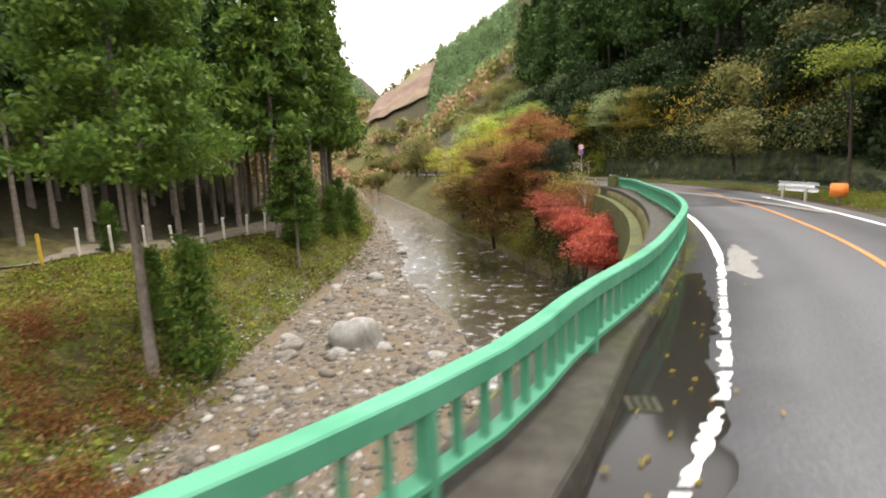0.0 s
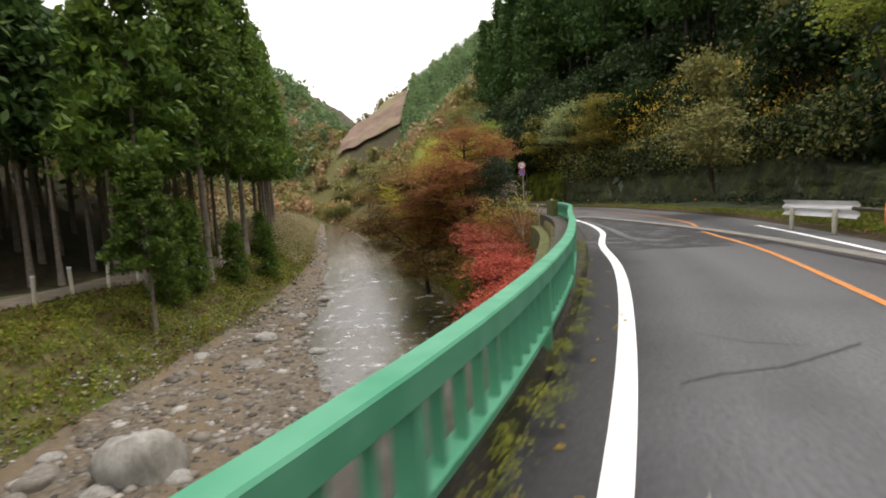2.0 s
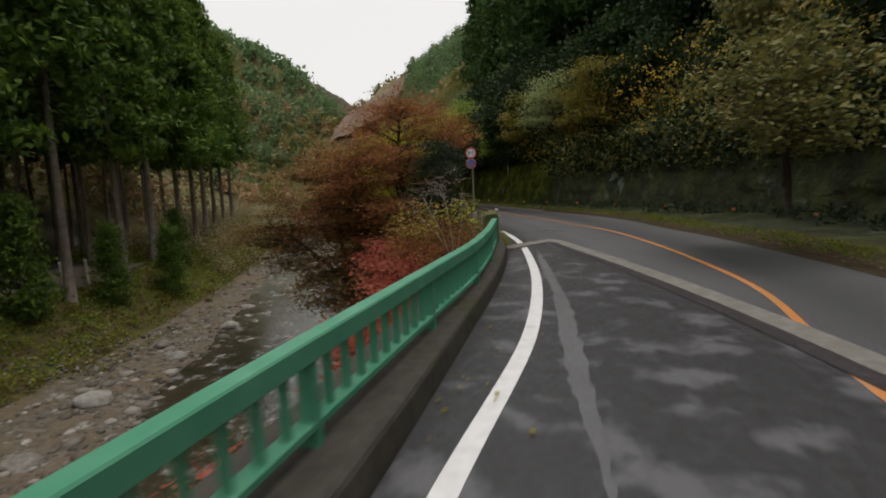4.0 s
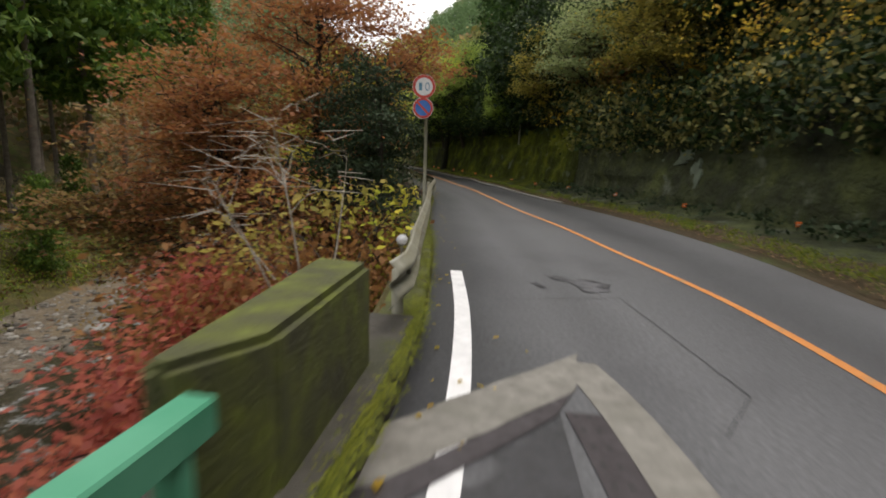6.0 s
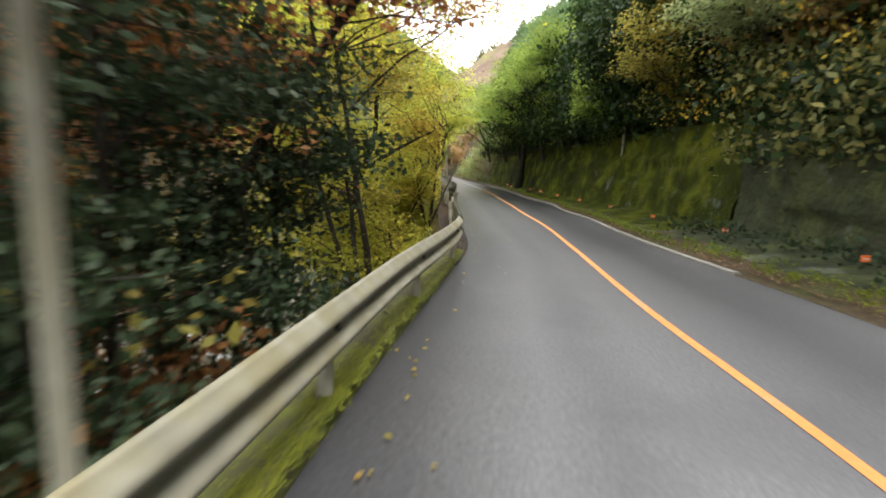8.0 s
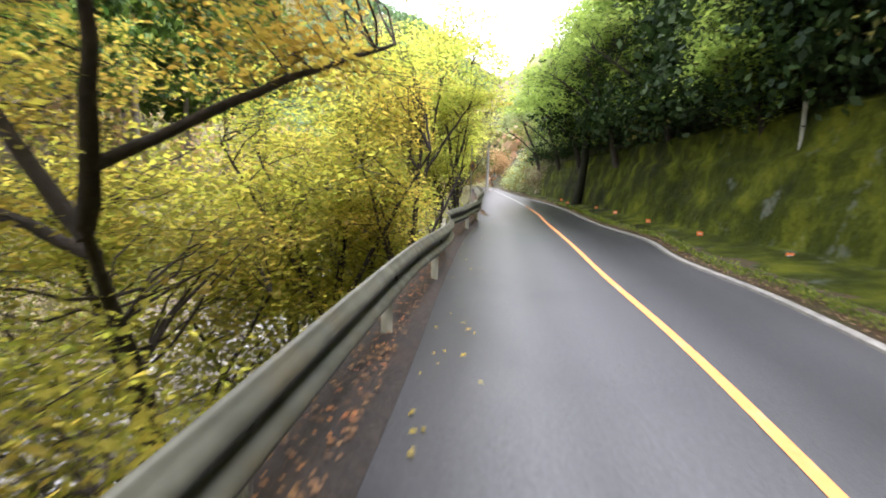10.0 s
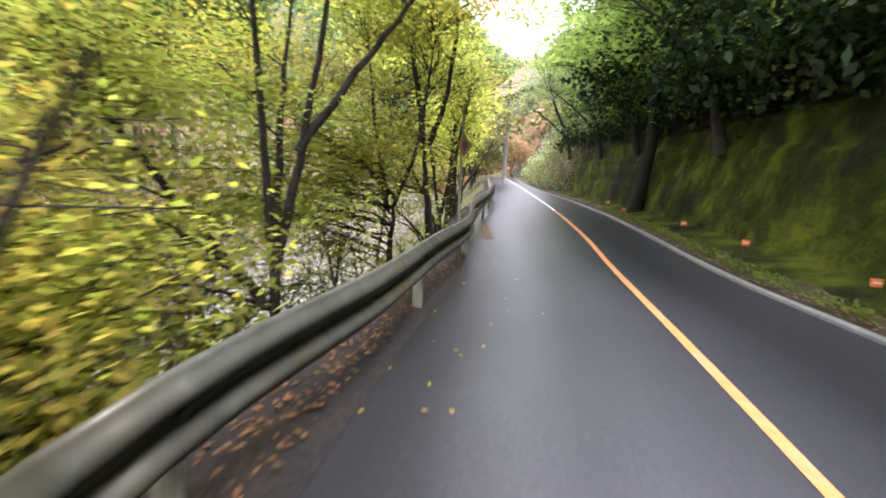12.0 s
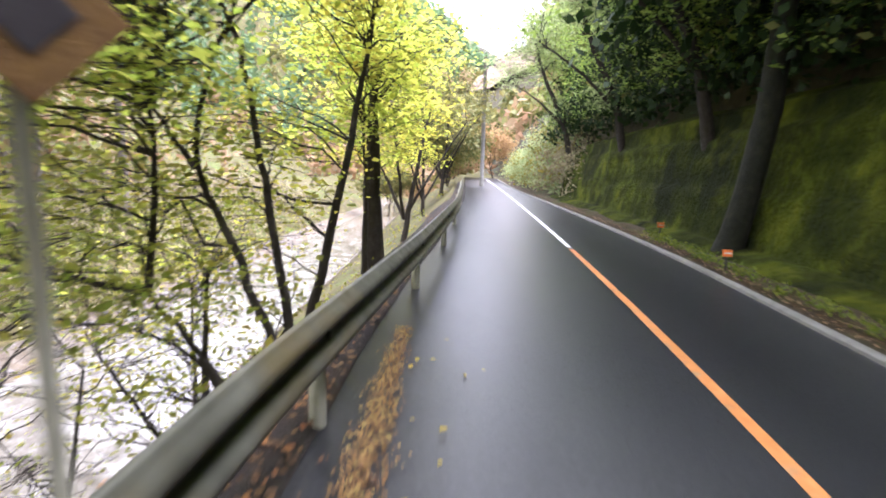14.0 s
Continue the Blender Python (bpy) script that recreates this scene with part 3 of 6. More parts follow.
tagged(new("centre_line", strip("centre_line", offset_line(ORANGE, -0.05), offset_line(ORANGE, 0.05), -14, 65.8, 0.006, M["orange"])), "worn solid orange centre line on the asphalt", "road marking", kind="structure")
tagged(new("centre_line", strip("centre_line", offset_line(ORANGE, -0.05), offset_line(ORANGE, 0.05), 65.8, 110, 0.006, M["white"])), "worn solid white centre line further along the road", "road marking", kind="structure")
tagged(new("edge_line", strip("edge_line", offset_line(WHITE, -0.075), offset_line(WHITE, 0.075), 1.2, 27.0, 0.006, M["white"])), "solid white edge line on the asphalt", "road marking", kind="structure")
tagged(new("far_edge_line", strip("far_edge_line", offset_line(RIGHT, -0.68), offset_line(RIGHT, -0.56), -12, 15.5, 0.006, M["white"])), "solid white edge line beside the verge", "road marking", kind="structure")

# ---------------------------------------------------------------- kerb, retaining wall, green parapet rail


def line3(f, y0, y1, z, step=0.5, dx=0.0):
    yy = np.linspace(y0, y1, max(2, int((y1 - y0) / step) + 1))
    return np.stack([f(yy) + dx, yy, np.full_like(yy, z)], 1)


V, F = sweep([(0.0, -0.05), (-0.03, 0.16), (-0.045, 0.185), (-0.075, 0.2), (-0.66, 0.21), (-0.7, 0.19), (-0.72, -0.3), (0.0, -0.3)], line3(LEFT, -20, 24.2, 0.0))
thing("kerb", mesh_of("kerb", V, F, M["gutter"]), "dark weathered concrete ledge under the parapet rail", "kerb", kind="structure")
V, F = sweep([(-0.05, -0.3), (-0.05, -7.3), (-0.5, -7.3), (-0.45, -0.3)], line3(LEFT, -20, 24.2, 0.0, dx=-0.72))
thing("retaining_wall", mesh_of("retaining_wall", V, F, M["moss_concrete"]), "mossy concrete retaining wall above the river", "wall", kind="structure")


def arc_points(f, y0, y1, n):
    """n points spaced evenly along the line from y0 to y1, with their headings."""
    yy = np.linspace(y0, y1, 600)
    xx = f(yy)
    s = np.r_[0, np.cumsum(np.hypot(np.diff(xx), np.diff(yy)))]
    yi = np.interp(np.linspace(0, s[-1], n), s, yy)
    h = np.arctan2(f(yi + 0.05) - f(yi - 0.05), 0.1)
    return [(float(f(y)), float(y), float(-a)) for y, a in zip(yi, h)]


def parapet_rail():
    """Green steel parapet: box top beam, thin lower rail, posts with bars between them."""
    ob = thing("parapet_rail", None, "green painted steel parapet rail with flat bars beside the river", "railing")
    V, F = sweep([(-0.08, 0.0), (-0.07, 0.01), (0.028, 0.01), (0.038, 0.0), (0.038, -0.1), (0.03, -0.108), (-0.072, -0.108), (-0.08, -0.1)], line3(RAIL, -12, 21.55, 0.757))
    part("top_beam", mesh_of("top_beam", V, F, M["green_paint"]), ob)
    V, F = sweep([(-0.055, 0.0), (-0.05, 0.006), (0.05, 0.006), (0.055, 0.0), (0.055, -0.03), (0.05, -0.036), (-0.05, -0.036), (-0.055, -0.03)], line3(RAIL, -12, 21.5, 0.33, dx=-0.03))
    part("lower_rail", mesh_of("lower_rail", V, F, M["green_paint"]), ob)
    post = bm_mesh("post", box_data(0.1, 0.06, 0.5, 0.006, (0, 0, 0.41)), M["green_paint"])
    bar = bm_mesh("bar", box_data(0.058, 0.02, 0.335, 0.004, (0, 0, 0.49)), M["green_paint"])
    pts = arc_points(RAIL, -11.35, 21.42, 17)
    for k, (x, y, a) in enumerate(pts):
        p = part("post", post, ob)
        p.matrix_local = pose(x - 0.02, y, 0.0, 0, 0, math.degrees(a))
        if k + 1 < len(pts):
            for x2, y2, a2 in arc_points(RAIL, y, pts[k + 1][1], 11)[1:-1]:
                b = part("bar", bar, ob)
                b.matrix_local = pose(x2 - 0.025, y2, 0.0, 0, 0, math.degrees(a2))
    return ob


parapet_rail()


def end_block():
    """Mossy concrete block that ends the parapet."""
    bm = bmesh.new()
    low = [(9.6, 21.56), (9.7, 21.54), (9.89, 21.9), (9.84, 23.2), (9.47, 23.26)]
    vs = [bm.verts.new((x, y, -0.3)) for x, y in low] + [bm.verts.new((x, y, 0.84)) for x, y in low]
    bm.faces.new(vs[4::-1])
    bm.faces.new(vs[5:])
    for i in range(5):
        j = (i + 1) % 5
        bm.faces.new((vs[i], vs[j], vs[5 + j], vs[5 + i]))
    bmesh.ops.bevel(bm, geom=bm.edges, offset=0.035, segments=2, affect="EDGES")
    return thing("end_block", bm_mesh("end_block", bm, M["moss_concrete"]), "square moss-covered concrete block at the end of the parapet", "concrete block")


end_block()
V, F = sweep([(-0.02, -0.04), (-0.03, 0.1), (-0.06, 0.12), (-0.4, 0.1), (-0.45, -0.3), (0.0, -0.3)], line3(LEFT, 24.2, 37.6, 0.0))
thing("low_kerb", mesh_of("low_kerb", V, F, M["moss_concrete"]), "low mossy concrete kerb under the guard rail", "kerb", kind="structure")

# ---------------------------------------------------------------- W-beam guard rail
FRONT = [(0.0, 0.0), (0.016, -0.006), (0.034, -0.028), (0.058, -0.05), (0.072, -0.066), (0.078, -0.085), (0.072, -0.104), (0.05, -0.125), (0.022, -0.145), (0.01, -0.16), (0.006, -0.175),
         (0.01, -0.19), (0.022, -0.205), (0.05, -0.225), (0.072, -0.246), (0.078, -0.265), (0.072, -0.284), (0.058, -0.3), (0.034, -0.322), (0.016, -0.344), (0.0, -0.35)]
W_PROFILE = FRONT + [(a - 0.007, b) for a, b in reversed(FRONT)]


def rounded(profile, times=2):
    """Cut the corners of a closed profile."""
    p = np.array(profile, float)
    for _ in range(times):
        q = np.roll(p, -1, axis=0)
        p = np.stack([0.75 * p + 0.25 * q, 0.25 * p + 0.75 * q], 1).reshape(-1, 2)
    return [tuple(a) for a in p]


W_ROUND = rounded(W_PROFILE)


def guard_rail(y0, y1, mat, label, n_posts, z=0.725, f=GUARD, lean=0.0):
    ob = thing("guard_rail", None, label, "guard rail", "guard rails")
    n = max(6, int((y1 - y0) / 0.4))
    yy = np.linspace(y0, y1, n)
    ln = np.stack([f(yy), yy, z + lean * np.sin(yy * 0.9)], 1)
    V, F = sweep(W_ROUND, ln)
    part("beam", mesh_of("beam", V, F, mat, True), ob)
    bm = bmesh.new()
    bmesh.ops.create_cone(bm, cap_ends=True, segments=12, radius1=0.05, radius2=0.05, depth=1.25)
    bmesh.ops.translate(bm, vec=(0, 0, z - 0.79), verts=bm.verts)
    post = bm_mesh("post", bm, M["white_steel"], True)
    bolt = bm_mesh("bolt", box_data(0.03, 0.045, 0.045, 0.008), M["steel"])
    for x, y, a in arc_points(f, y0 + 0.5, y1 - 0.5, n_posts):
        p = part("post", post, ob)
        p.matrix_local = pose(x - 0.07, y, 0.0)
        b = part("bolt", bolt, ob)
        b.matrix_local = pose(x + 0.02, y, z - 0.175, 0, 0, math.degrees(a))
    return ob


guard_rail(23.75, 37.2, M["white_steel"], "dirty cream W-beam guard rail on steel posts", 6)
guard_rail(37.2, 48.2, M["steel"], "weathered grey W-beam guard rail, bent outwards at its end", 5, lean=0.012)
guard_rail(48.2, 84, M["steel"], "weathered grey W-beam guard rail along the wooded river bank", 12, lean=0.012)
M["sign_steel"] = material("white_coated_steel", [(0.3, grey(0.6)), (0.7, grey(0.72))], 4.0, 8.0, (0.4, 0.6), 0.1, 40.0, stain=(0.35, 0.33, 0.26), stain_scale=2.0, stain_range=(0.58, 0.7), dist=0.004)
gr_line = smooth_curve([(14.55, 9.0), (14.55, 11.0), (14.35, 14.0)])
short_rail = guard_rail(11.6, 14.0, M["sign_steel"], "short dirty white guard rail at the foot of the wooded slope", 2, 0.7, gr_line)
V, F = [], []
tube(V, F, [(14.53, 11.7, 0.55), (14.55, 11.1, 0.54), (14.57, 10.6, 0.53)], [0.04, 0.04, 0.04], 8)
part("end_pipe", mesh_of("end_pipe", V, F, M["steel"], True), short_rail, "grey steel pipe")

# ---------------------------------------------------------------- cliff wall beside the road


def rock_wall(y0, y1, mat, label, rough):
    rows = []
    for y in np.arange(y0, y1 + 0.01, 0.25):
        top = float(np.interp(y, [14, 20, 26, 40, 52, 70, 79, 81], [0.6, 1.6, 2.9, 3.1, 3.0, 2.7, 2.5, 1.6]))
        row = []
        # mossy foot that slopes up from the narrow verge
        near, far = float(RIGHT(y)) + (0.42 if y > 40 else 0.42 + 0.4 * min(1.0, (40 - y) / 6)), float(WALL(y)) + 0.12
        for q in np.linspace(0, 1, 7)[:-1]:
            row.append((near + (far - near) * q, y, 0.03 + 0.2 * q**0.8 + 0.05 * noise.noise(Vector((y * 1.7, q * 3, 6.0))) * min(1, q * 4)))
        for s in np.linspace(0.12, 1.12, 25):
            z = -0.1 + top * s
            out = 0.16 * noise.noise(Vector((y * 0.7, z * 0.9, 1.0))) + 0.1 * noise.noise(Vector((y * 1.9, z * 2.1, 4.0)))
            cell = noise.cell(Vector((y * 0.55 + 0.2 * math.floor(z * 1.1), z * 1.1, 2.0)))
            x = float(WALL(y)) + 0.2 + 0.2 * max(z, 0) - rough * (out + 0.1 * cell) + (0.9 * (s - 1) / 0.12 if s > 1 else 0)
            if y0 > 40:
                x += 0.09 * (z > 1.05 + 0.1 * math.sin(y * 0.4)) + 0.12 * (z > 2.1 + 0.12 * math.sin(y * 0.3 + 1))
            row.append((x, y, z))
        rows.append(row)
    thing("cliff_wall", grid_mesh("cliff_wall", np.array(rows), mat), label, "rock wall", kind="structure")


rock_wall(14, 43, M["cliff"], "dark blocky rock cut beside the road", 1.0)
rock_wall(43, 54.5, M["lichen_wall"], "mossy sprayed concrete slope with pale lichen streaks", 0.55)
rock_wall(54.5, 81, M["moss_wall"], "moss-covered sprayed concrete slope beside the road", 0.55)

# litter strips along both sides
def verge(name, lo, hi, y0, y1, rise, label, mat="litter"):
    yy = np.arange(y0, y1, 0.35)
    P = np.array([[(float(lo(y)) + (float(hi(y)) - float(lo(y))) * s, y,
                    0.004 + rise * math.sin(min(s, 0.5) * math.pi) + 0.05 * math.sin(s * math.pi) * noise.noise(Vector((y * 1.3, s * 3, 0)))) for s in np.linspace(0, 1, 8)] for y in yy])
    thing(name, grid_mesh(name, P, M[mat]), label, "verge", kind="structure")


verge("verge_right", offset_line(RIGHT, 0.0), offset_line(WALL, 0.35), 4, 110, 0.1, "strip of leaf litter and weeds at the foot of the rock wall")
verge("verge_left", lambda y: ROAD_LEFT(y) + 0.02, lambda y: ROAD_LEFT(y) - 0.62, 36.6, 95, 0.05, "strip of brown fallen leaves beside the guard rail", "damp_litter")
V, F = sweep([(0.0, 0.0), (0.0, 0.035), (0.02, 0.045), (0.1, 0.045), (0.12, 0.03), (0.12, -0.1), (0.0, -0.1)], line3(RIGHT, 38, 108, 0.0))
thing("road_edging", mesh_of("road_edging", V, F, M["concrete"]), "pale concrete edging along the asphalt", "kerb", kind="structure")

# ---------------------------------------------------------------- trees


def tree_meshes(rng, kind, height, mats, n_leaf, leaf, crown_from=0.35, spread=0.3, flat=0.4, blocked=None, sparse=1.0, wide=1.0, stem=1.0):
    """Trunk mesh and crown mesh of one tree standing at the origin. blocked(p) tells, in the tree's own space, where nothing may grow."""
    V, F = [], []
    tips = []
    if kind == "cedar":
        bend = rng.normal(size=2) * 0.012 * height
        zs = np.linspace(-0.5, height, 9)
        tr = np.stack([bend[0] * (zs / height) ** 2, bend[1] * (zs / height) ** 2, zs], 1)
        r0 = 0.0095 * height + 0.03
        tube(V, F, tr, r0 * (1 - 0.93 * np.clip(zs / height, 0, 1)) * np.where(zs < 0.1, 1.25, 1), 8)
        levels = int(height * (1 - crown_from) * 3.2)
        for k in range(levels):
            f = crown_from + (1 - crown_from) * (k / levels) ** 0.95
            z = f * height
            q0 = (f - crown_from) / (1 - crown_from)
            rad = spread * height * (1 - q0) ** 0.7 * min(1.0, 0.55 + 3.5 * q0) * rng.uniform(0.65, 1.15) + 0.15
            for j in range(5):
                w = rng.uniform(0, 2 * math.pi)
                tip = np.array([math.cos(w) * rad, math.sin(w) * rad, z - 0.25 * rad + rng.normal() * 0.2])
                root = np.array([0, 0, z])
                if rng.uniform() < 0.3:
                    tube(V, F, [root, (root + tip) / 2 + (0, 0, 0.05), tip], [0.03, 0.02, 0.008], 3)
                for q in (0.5, 0.8, 1.0):
                    if rad * q > 0.12:
                        tips.append(root + (tip - root) * q)
        tips = np.array(tips)
        per = max(1, int(n_leaf / max(1, len(tips))))
        pts = clump_points(rng, tips, per, (0.3 * wide, 0.3 * wide, 0.2 * wide))
        LV, LF = leaf_quads(rng, pts, leaf, 0.42, 0.3, 0.3, droop=0.7)
    else:
        def grow(p, d, length, r, depth):
            n = 5
            pts = [p]
            for i in range(n):
                d = d + rng.normal(size=3) * 0.17 + np.array([0, 0, 0.05 if depth < 2 else -0.03])
                d = d / np.linalg.norm(d)
                q = pts[-1] + d * length / n
                if blocked is not None and blocked(q):
                    break
                pts.append(q)
            if len(pts) < 3:
                return
            rr = np.linspace(r, r * 0.55, len(pts))
            tube(V, F, pts, rr, 7 if depth == 0 else 5 if depth == 1 else 3)
            if depth >= 3:
                tips.extend(pts[1:])
                return
            if depth == 2:
                tips.extend(pts[3:])
            for k in range(4):
                w = rng.uniform(0, 2 * math.pi) if depth else k * math.pi / 2 + rng.uniform(-0.5, 0.5)
                tilt = rng.uniform(0.45, 1.0) if kind != "upright" else rng.uniform(0.25, 0.6)
                side = np.array([math.cos(w), math.sin(w), 0])
                nd = d * math.cos(tilt) + side * math.sin(tilt)
                start = pts[-1] if k < 2 else pts[max(1, len(pts) - 2 - (k % 2))]
                grow(np.array(start), nd / np.linalg.norm(nd), length * rng.uniform(0.62, 0.85), r * 0.6, depth + 1)
        grow(np.array([0.0, 0, -0.6]), np.array([rng.normal() * 0.12, rng.normal() * 0.12, 1.0]), height * crown_from + 0.6, stem * (height * 0.0075 + 0.03), 0)
        tips = np.array(tips)
        per = max(1, int(n_leaf / max(1, len(tips))))
        pts = clump_points(rng, tips, per, (spread, spread, spread * (0.4 if kind == "maple" else 0.8)))
        if sparse < 1:
            pts = pts[rng.uniform(size=len(pts)) < sparse]
        if blocked is not None:
            pts = np.array([p for p in pts if not blocked(p)])
        LV, LF = leaf_quads(rng, pts, leaf, 0.6, flat, 0.3)
    return mesh_of("trunk", V, F, mats[0], True), mesh_of("crown", LV, LF, mats[1])


def make_tree(name, at, meshes, label, category="tree", group="", turn=0.0, scale=1.0):
    ob = thing(name, None, label, category, group)
    part("trunk", meshes[0], ob)
    part("crown", meshes[1], ob)
    ob.matrix_basis = pose(*at, 0, 0, turn) @ Matrix.Scale(scale, 4)
    return ob


def gz(x, y):
    return float(ground_height(np.array([[x]], float), np.array([[y]], float))[0, 0])


def clear_of_road(x0, y0, z0, left_z=3.0):
    """A test for the tree that stands at (x0, y0, z0): the room over the road stays free."""
    def test(p):
        x, y, z = p[0] + x0, p[1] + y0, p[2] + z0
        return float(LEFT(y)) - 0.55 < x < float(RIGHT(y)) + 0.4 and z < left_z + 0.5 * max(0.0, x - float(LEFT(y)) + 0.5)
    return test


rng = np.random.default_rng(11)
CEDARS = [tree_meshes(np.random.default_rng(20 + k), "cedar", h, (M["cedar_bark"], M["cedar"]), 9500, 0.2, cf, sp)
          for k, (h, cf, sp) in enumerate([(17, 0.4, 0.16), (19, 0.44, 0.135), (15, 0.36, 0.2)])]
FOREST = [tree_meshes(np.random.default_rng(28 + k), "cedar", h, (M["cedar_bark"], M["cedar_shaded"]), 2900, 0.36, cf, 0.13, wide=1.3)
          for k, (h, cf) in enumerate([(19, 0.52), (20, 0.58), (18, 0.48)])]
CEDARS.append(tree_meshes(np.random.default_rng(22), "cedar", 18.5, (M["cedar_bark"], M["cedar"]), 42000, 0.11, 0.4, 0.205))
SMALL_CEDAR = tree_meshes(np.random.default_rng(31), "cedar", 6.0, (M["cedar_bark"], M["cedar"]), 4500, 0.13, 0.06, 0.2)

# cedars at the edge of the plantation
edge = [(-8.1, 7.3, 3, 0.95), (-10.3, 24.7, 2, 0.62), (-13.6, 29.0, 2, 1.1), (-13.0, 34.5, 1, 0.95), (-13.8, 39.5, 0, 0.95), (-15.4, 44.5, 1, 1.0), (-16.6, 49.5, 2, 1.1), (-18.5, 54.5, 0, 1.0),
        (-20.3, 59, 1, 1.0), (-22.3, 64, 2, 1.15), (-24.5, 69.5, 0, 1.0), (-27, 76, 1, 1.0)]
for x, y, k, s in edge:
    make_tree("cedar_tree", (x, y, gz(x, y)), CEDARS[k], "dense green cedar at the river edge of the plantation", "tree", "cedar plantation", rng.uniform(0, 360), s * (1.28 if y > 28 else 1.0))
for gx in range(0, 9):
    for gy2 in range(0, 24):
        y = -12 + gy2 * 3.9 + rng.uniform(-1.0, 1.0)
        x = (float(POSTS(y)) - 4.9 if 6 < y < 36 else float(BANK(y)) - (15.2 if y < 36 else 9.0 if y < 50 else 15.0)) - gx * 2.9 + rng.uniform(-0.9, 0.9)
        if y > 50 and (gx > 3 or (gy2 + gx) % 2):
            continue
        if gx < 6 or (gy2 + gx) % 2:
            make_tree("plantation_cedar", (x, y, gz(x, y)), FOREST[int(rng.integers(0, 3))], "tall cedar with a bare pale trunk in the plantation", "tree", "cedar plantation", rng.uniform(0, 360), rng.uniform(0.85, 1.12))
for x, y, s in [(-7.3, 8.7, 0.82), (-9.6, 9.8, 0.55), (-11.9, 28.3, 0.8), (-12.2, 36.5, 0.75), (-12.6, 31.5, 0.95), (-11.8, 41.0, 0.75), (-14.6, 46, 0.7), (-20.5, 20.5, 0.5)]:
    make_tree("young_cedar", (x, y, gz(x, y)), SMALL_CEDAR, "young bushy green cedar on the grassy bank", "tree", "young cedars", rng.uniform(0, 360), s)



def canopy_tree(rng, stems, blobs, n_limb, n_leaf, leaf, mats, blocked=None, spray=0.34, flat=0.6):
    """A tree given by its stems (polylines with a foot radius) and the rounded masses that its crown fills:
    limbs reach from the stems into the masses and carry flat sprays of leaves. World space; returns meshes about the first stem's foot."""
    V, F = [], []
    spine = []
    o = np.array(stems[0][0][0], float)
    for pts, r in stems:
        pts = np.array(pts, float)
        tt = np.linspace(0, len(pts) - 1, 4 * len(pts))
        ln = np.stack([np.interp(tt, range(len(pts)), pts[:, a]) for a in range(3)], 1)
        for _ in range(3):
            ln[1:-1] = 0.25 * ln[:-2] + 0.5 * ln[1:-1] + 0.25 * ln[2:]
        ln[1:-1] += rng.normal(size=(len(ln) - 2, 3)) * min(0.012, 0.2 * r)
        rad = r * np.linspace(1, 0.28, len(ln))
        tube(V, F, ln - o, rad, 8)
        spine += [(p, q) for p, q in zip(ln[2:], rad[2:])]
    sp = np.array([p for p, q in spine])
    sr = np.array([q for p, q in spine])
    blobs = np.array(blobs, float)
    wgt = blobs[:, 3] * blobs[:, 4] * blobs[:, 5]
    centres = []
    for _ in range(n_limb):
        b = blobs[rng.choice(len(blobs), p=wgt / wgt.sum())]
        d = rng.normal(size=3)
        t = b[:3] + b[3:] * d / np.linalg.norm(d) * rng.uniform() ** 0.4
        if blocked is not None and blocked(t):
            continue
        cost = np.linalg.norm(sp - t, axis=1) + np.clip(sp[:, 2] - t[2] + 0.3, 0, None) * 1.6
        k = int(np.argmin(cost + rng.uniform(size=len(sp)) * 0.5))
        a = sp[k]
        L = np.linalg.norm(t - a)
        mid = (a + t) / 2 + np.array([0, 0, 0.13 * L]) + rng.normal(size=3) * 0.07 * L
        q = np.linspace(0, 1, 7)[:, None]
        ln = (1 - q) ** 2 * a + 2 * q * (1 - q) * mid + q * q * t
        ln[1:-1] += rng.normal(size=(5, 3)) * 0.03 * L
        tube(V, F, ln - o, np.minimum(sr[k] * 0.7, 0.004 + 0.007 * L) * np.linspace(1, 0.25, 7), 5)
        for s in (0.55, 0.72, 0.88, 1.0):
            c = ln[0] * 0 + np.array([np.interp(s * 6, range(7), ln[:, a2]) for a2 in range(3)])
            w = rng.normal(size=3) * (0.5, 0.5, 0.14) * min(1.0, 0.4 + 0.25 * L)
            if s < 0.95:
                tube(V, F, [c - o, c + w * 0.6 - o, c + w - o], [0.007, 0.005, 0.003], 3)
                centres.append(c + w)
            centres.append(c)
    centres = np.array(centres)
    pts = clump_points(rng, centres, max(1, n_leaf // len(centres)), (spray, spray, spray * 0.22))
    if blocked is not None:
        pts = np.array([p for p in pts if not blocked(p)])
    LV, LF = leaf_quads(rng, pts - o, leaf, 0.6, flat, 0.3)
    return mesh_of("trunk", V, F, mats[0], True), mesh_of("crown", LV, LF, mats[1])


def over_road(left_z):
    test = clear_of_road(0, 0, 0, left_z)
    return lambda p: test(p) or p[0] > float(LEFT(p[1])) + 3.2


def bank_maple(seed, stems, blobs, mat, n_limb, n_leaf, leaf, label, name="maple_tree", group="maples on the bank", left_z=3.0, more=None):
    test = over_road(left_z)
    ms = canopy_tree(np.random.default_rng(seed), stems, blobs, n_limb, n_leaf, leaf, (M["dark_bark"], M[mat]), (lambda p: test(p) or more(p)) if more else test)
    return make_tree(name, tuple(stems[0][0][0]), ms, label, "tree", group)


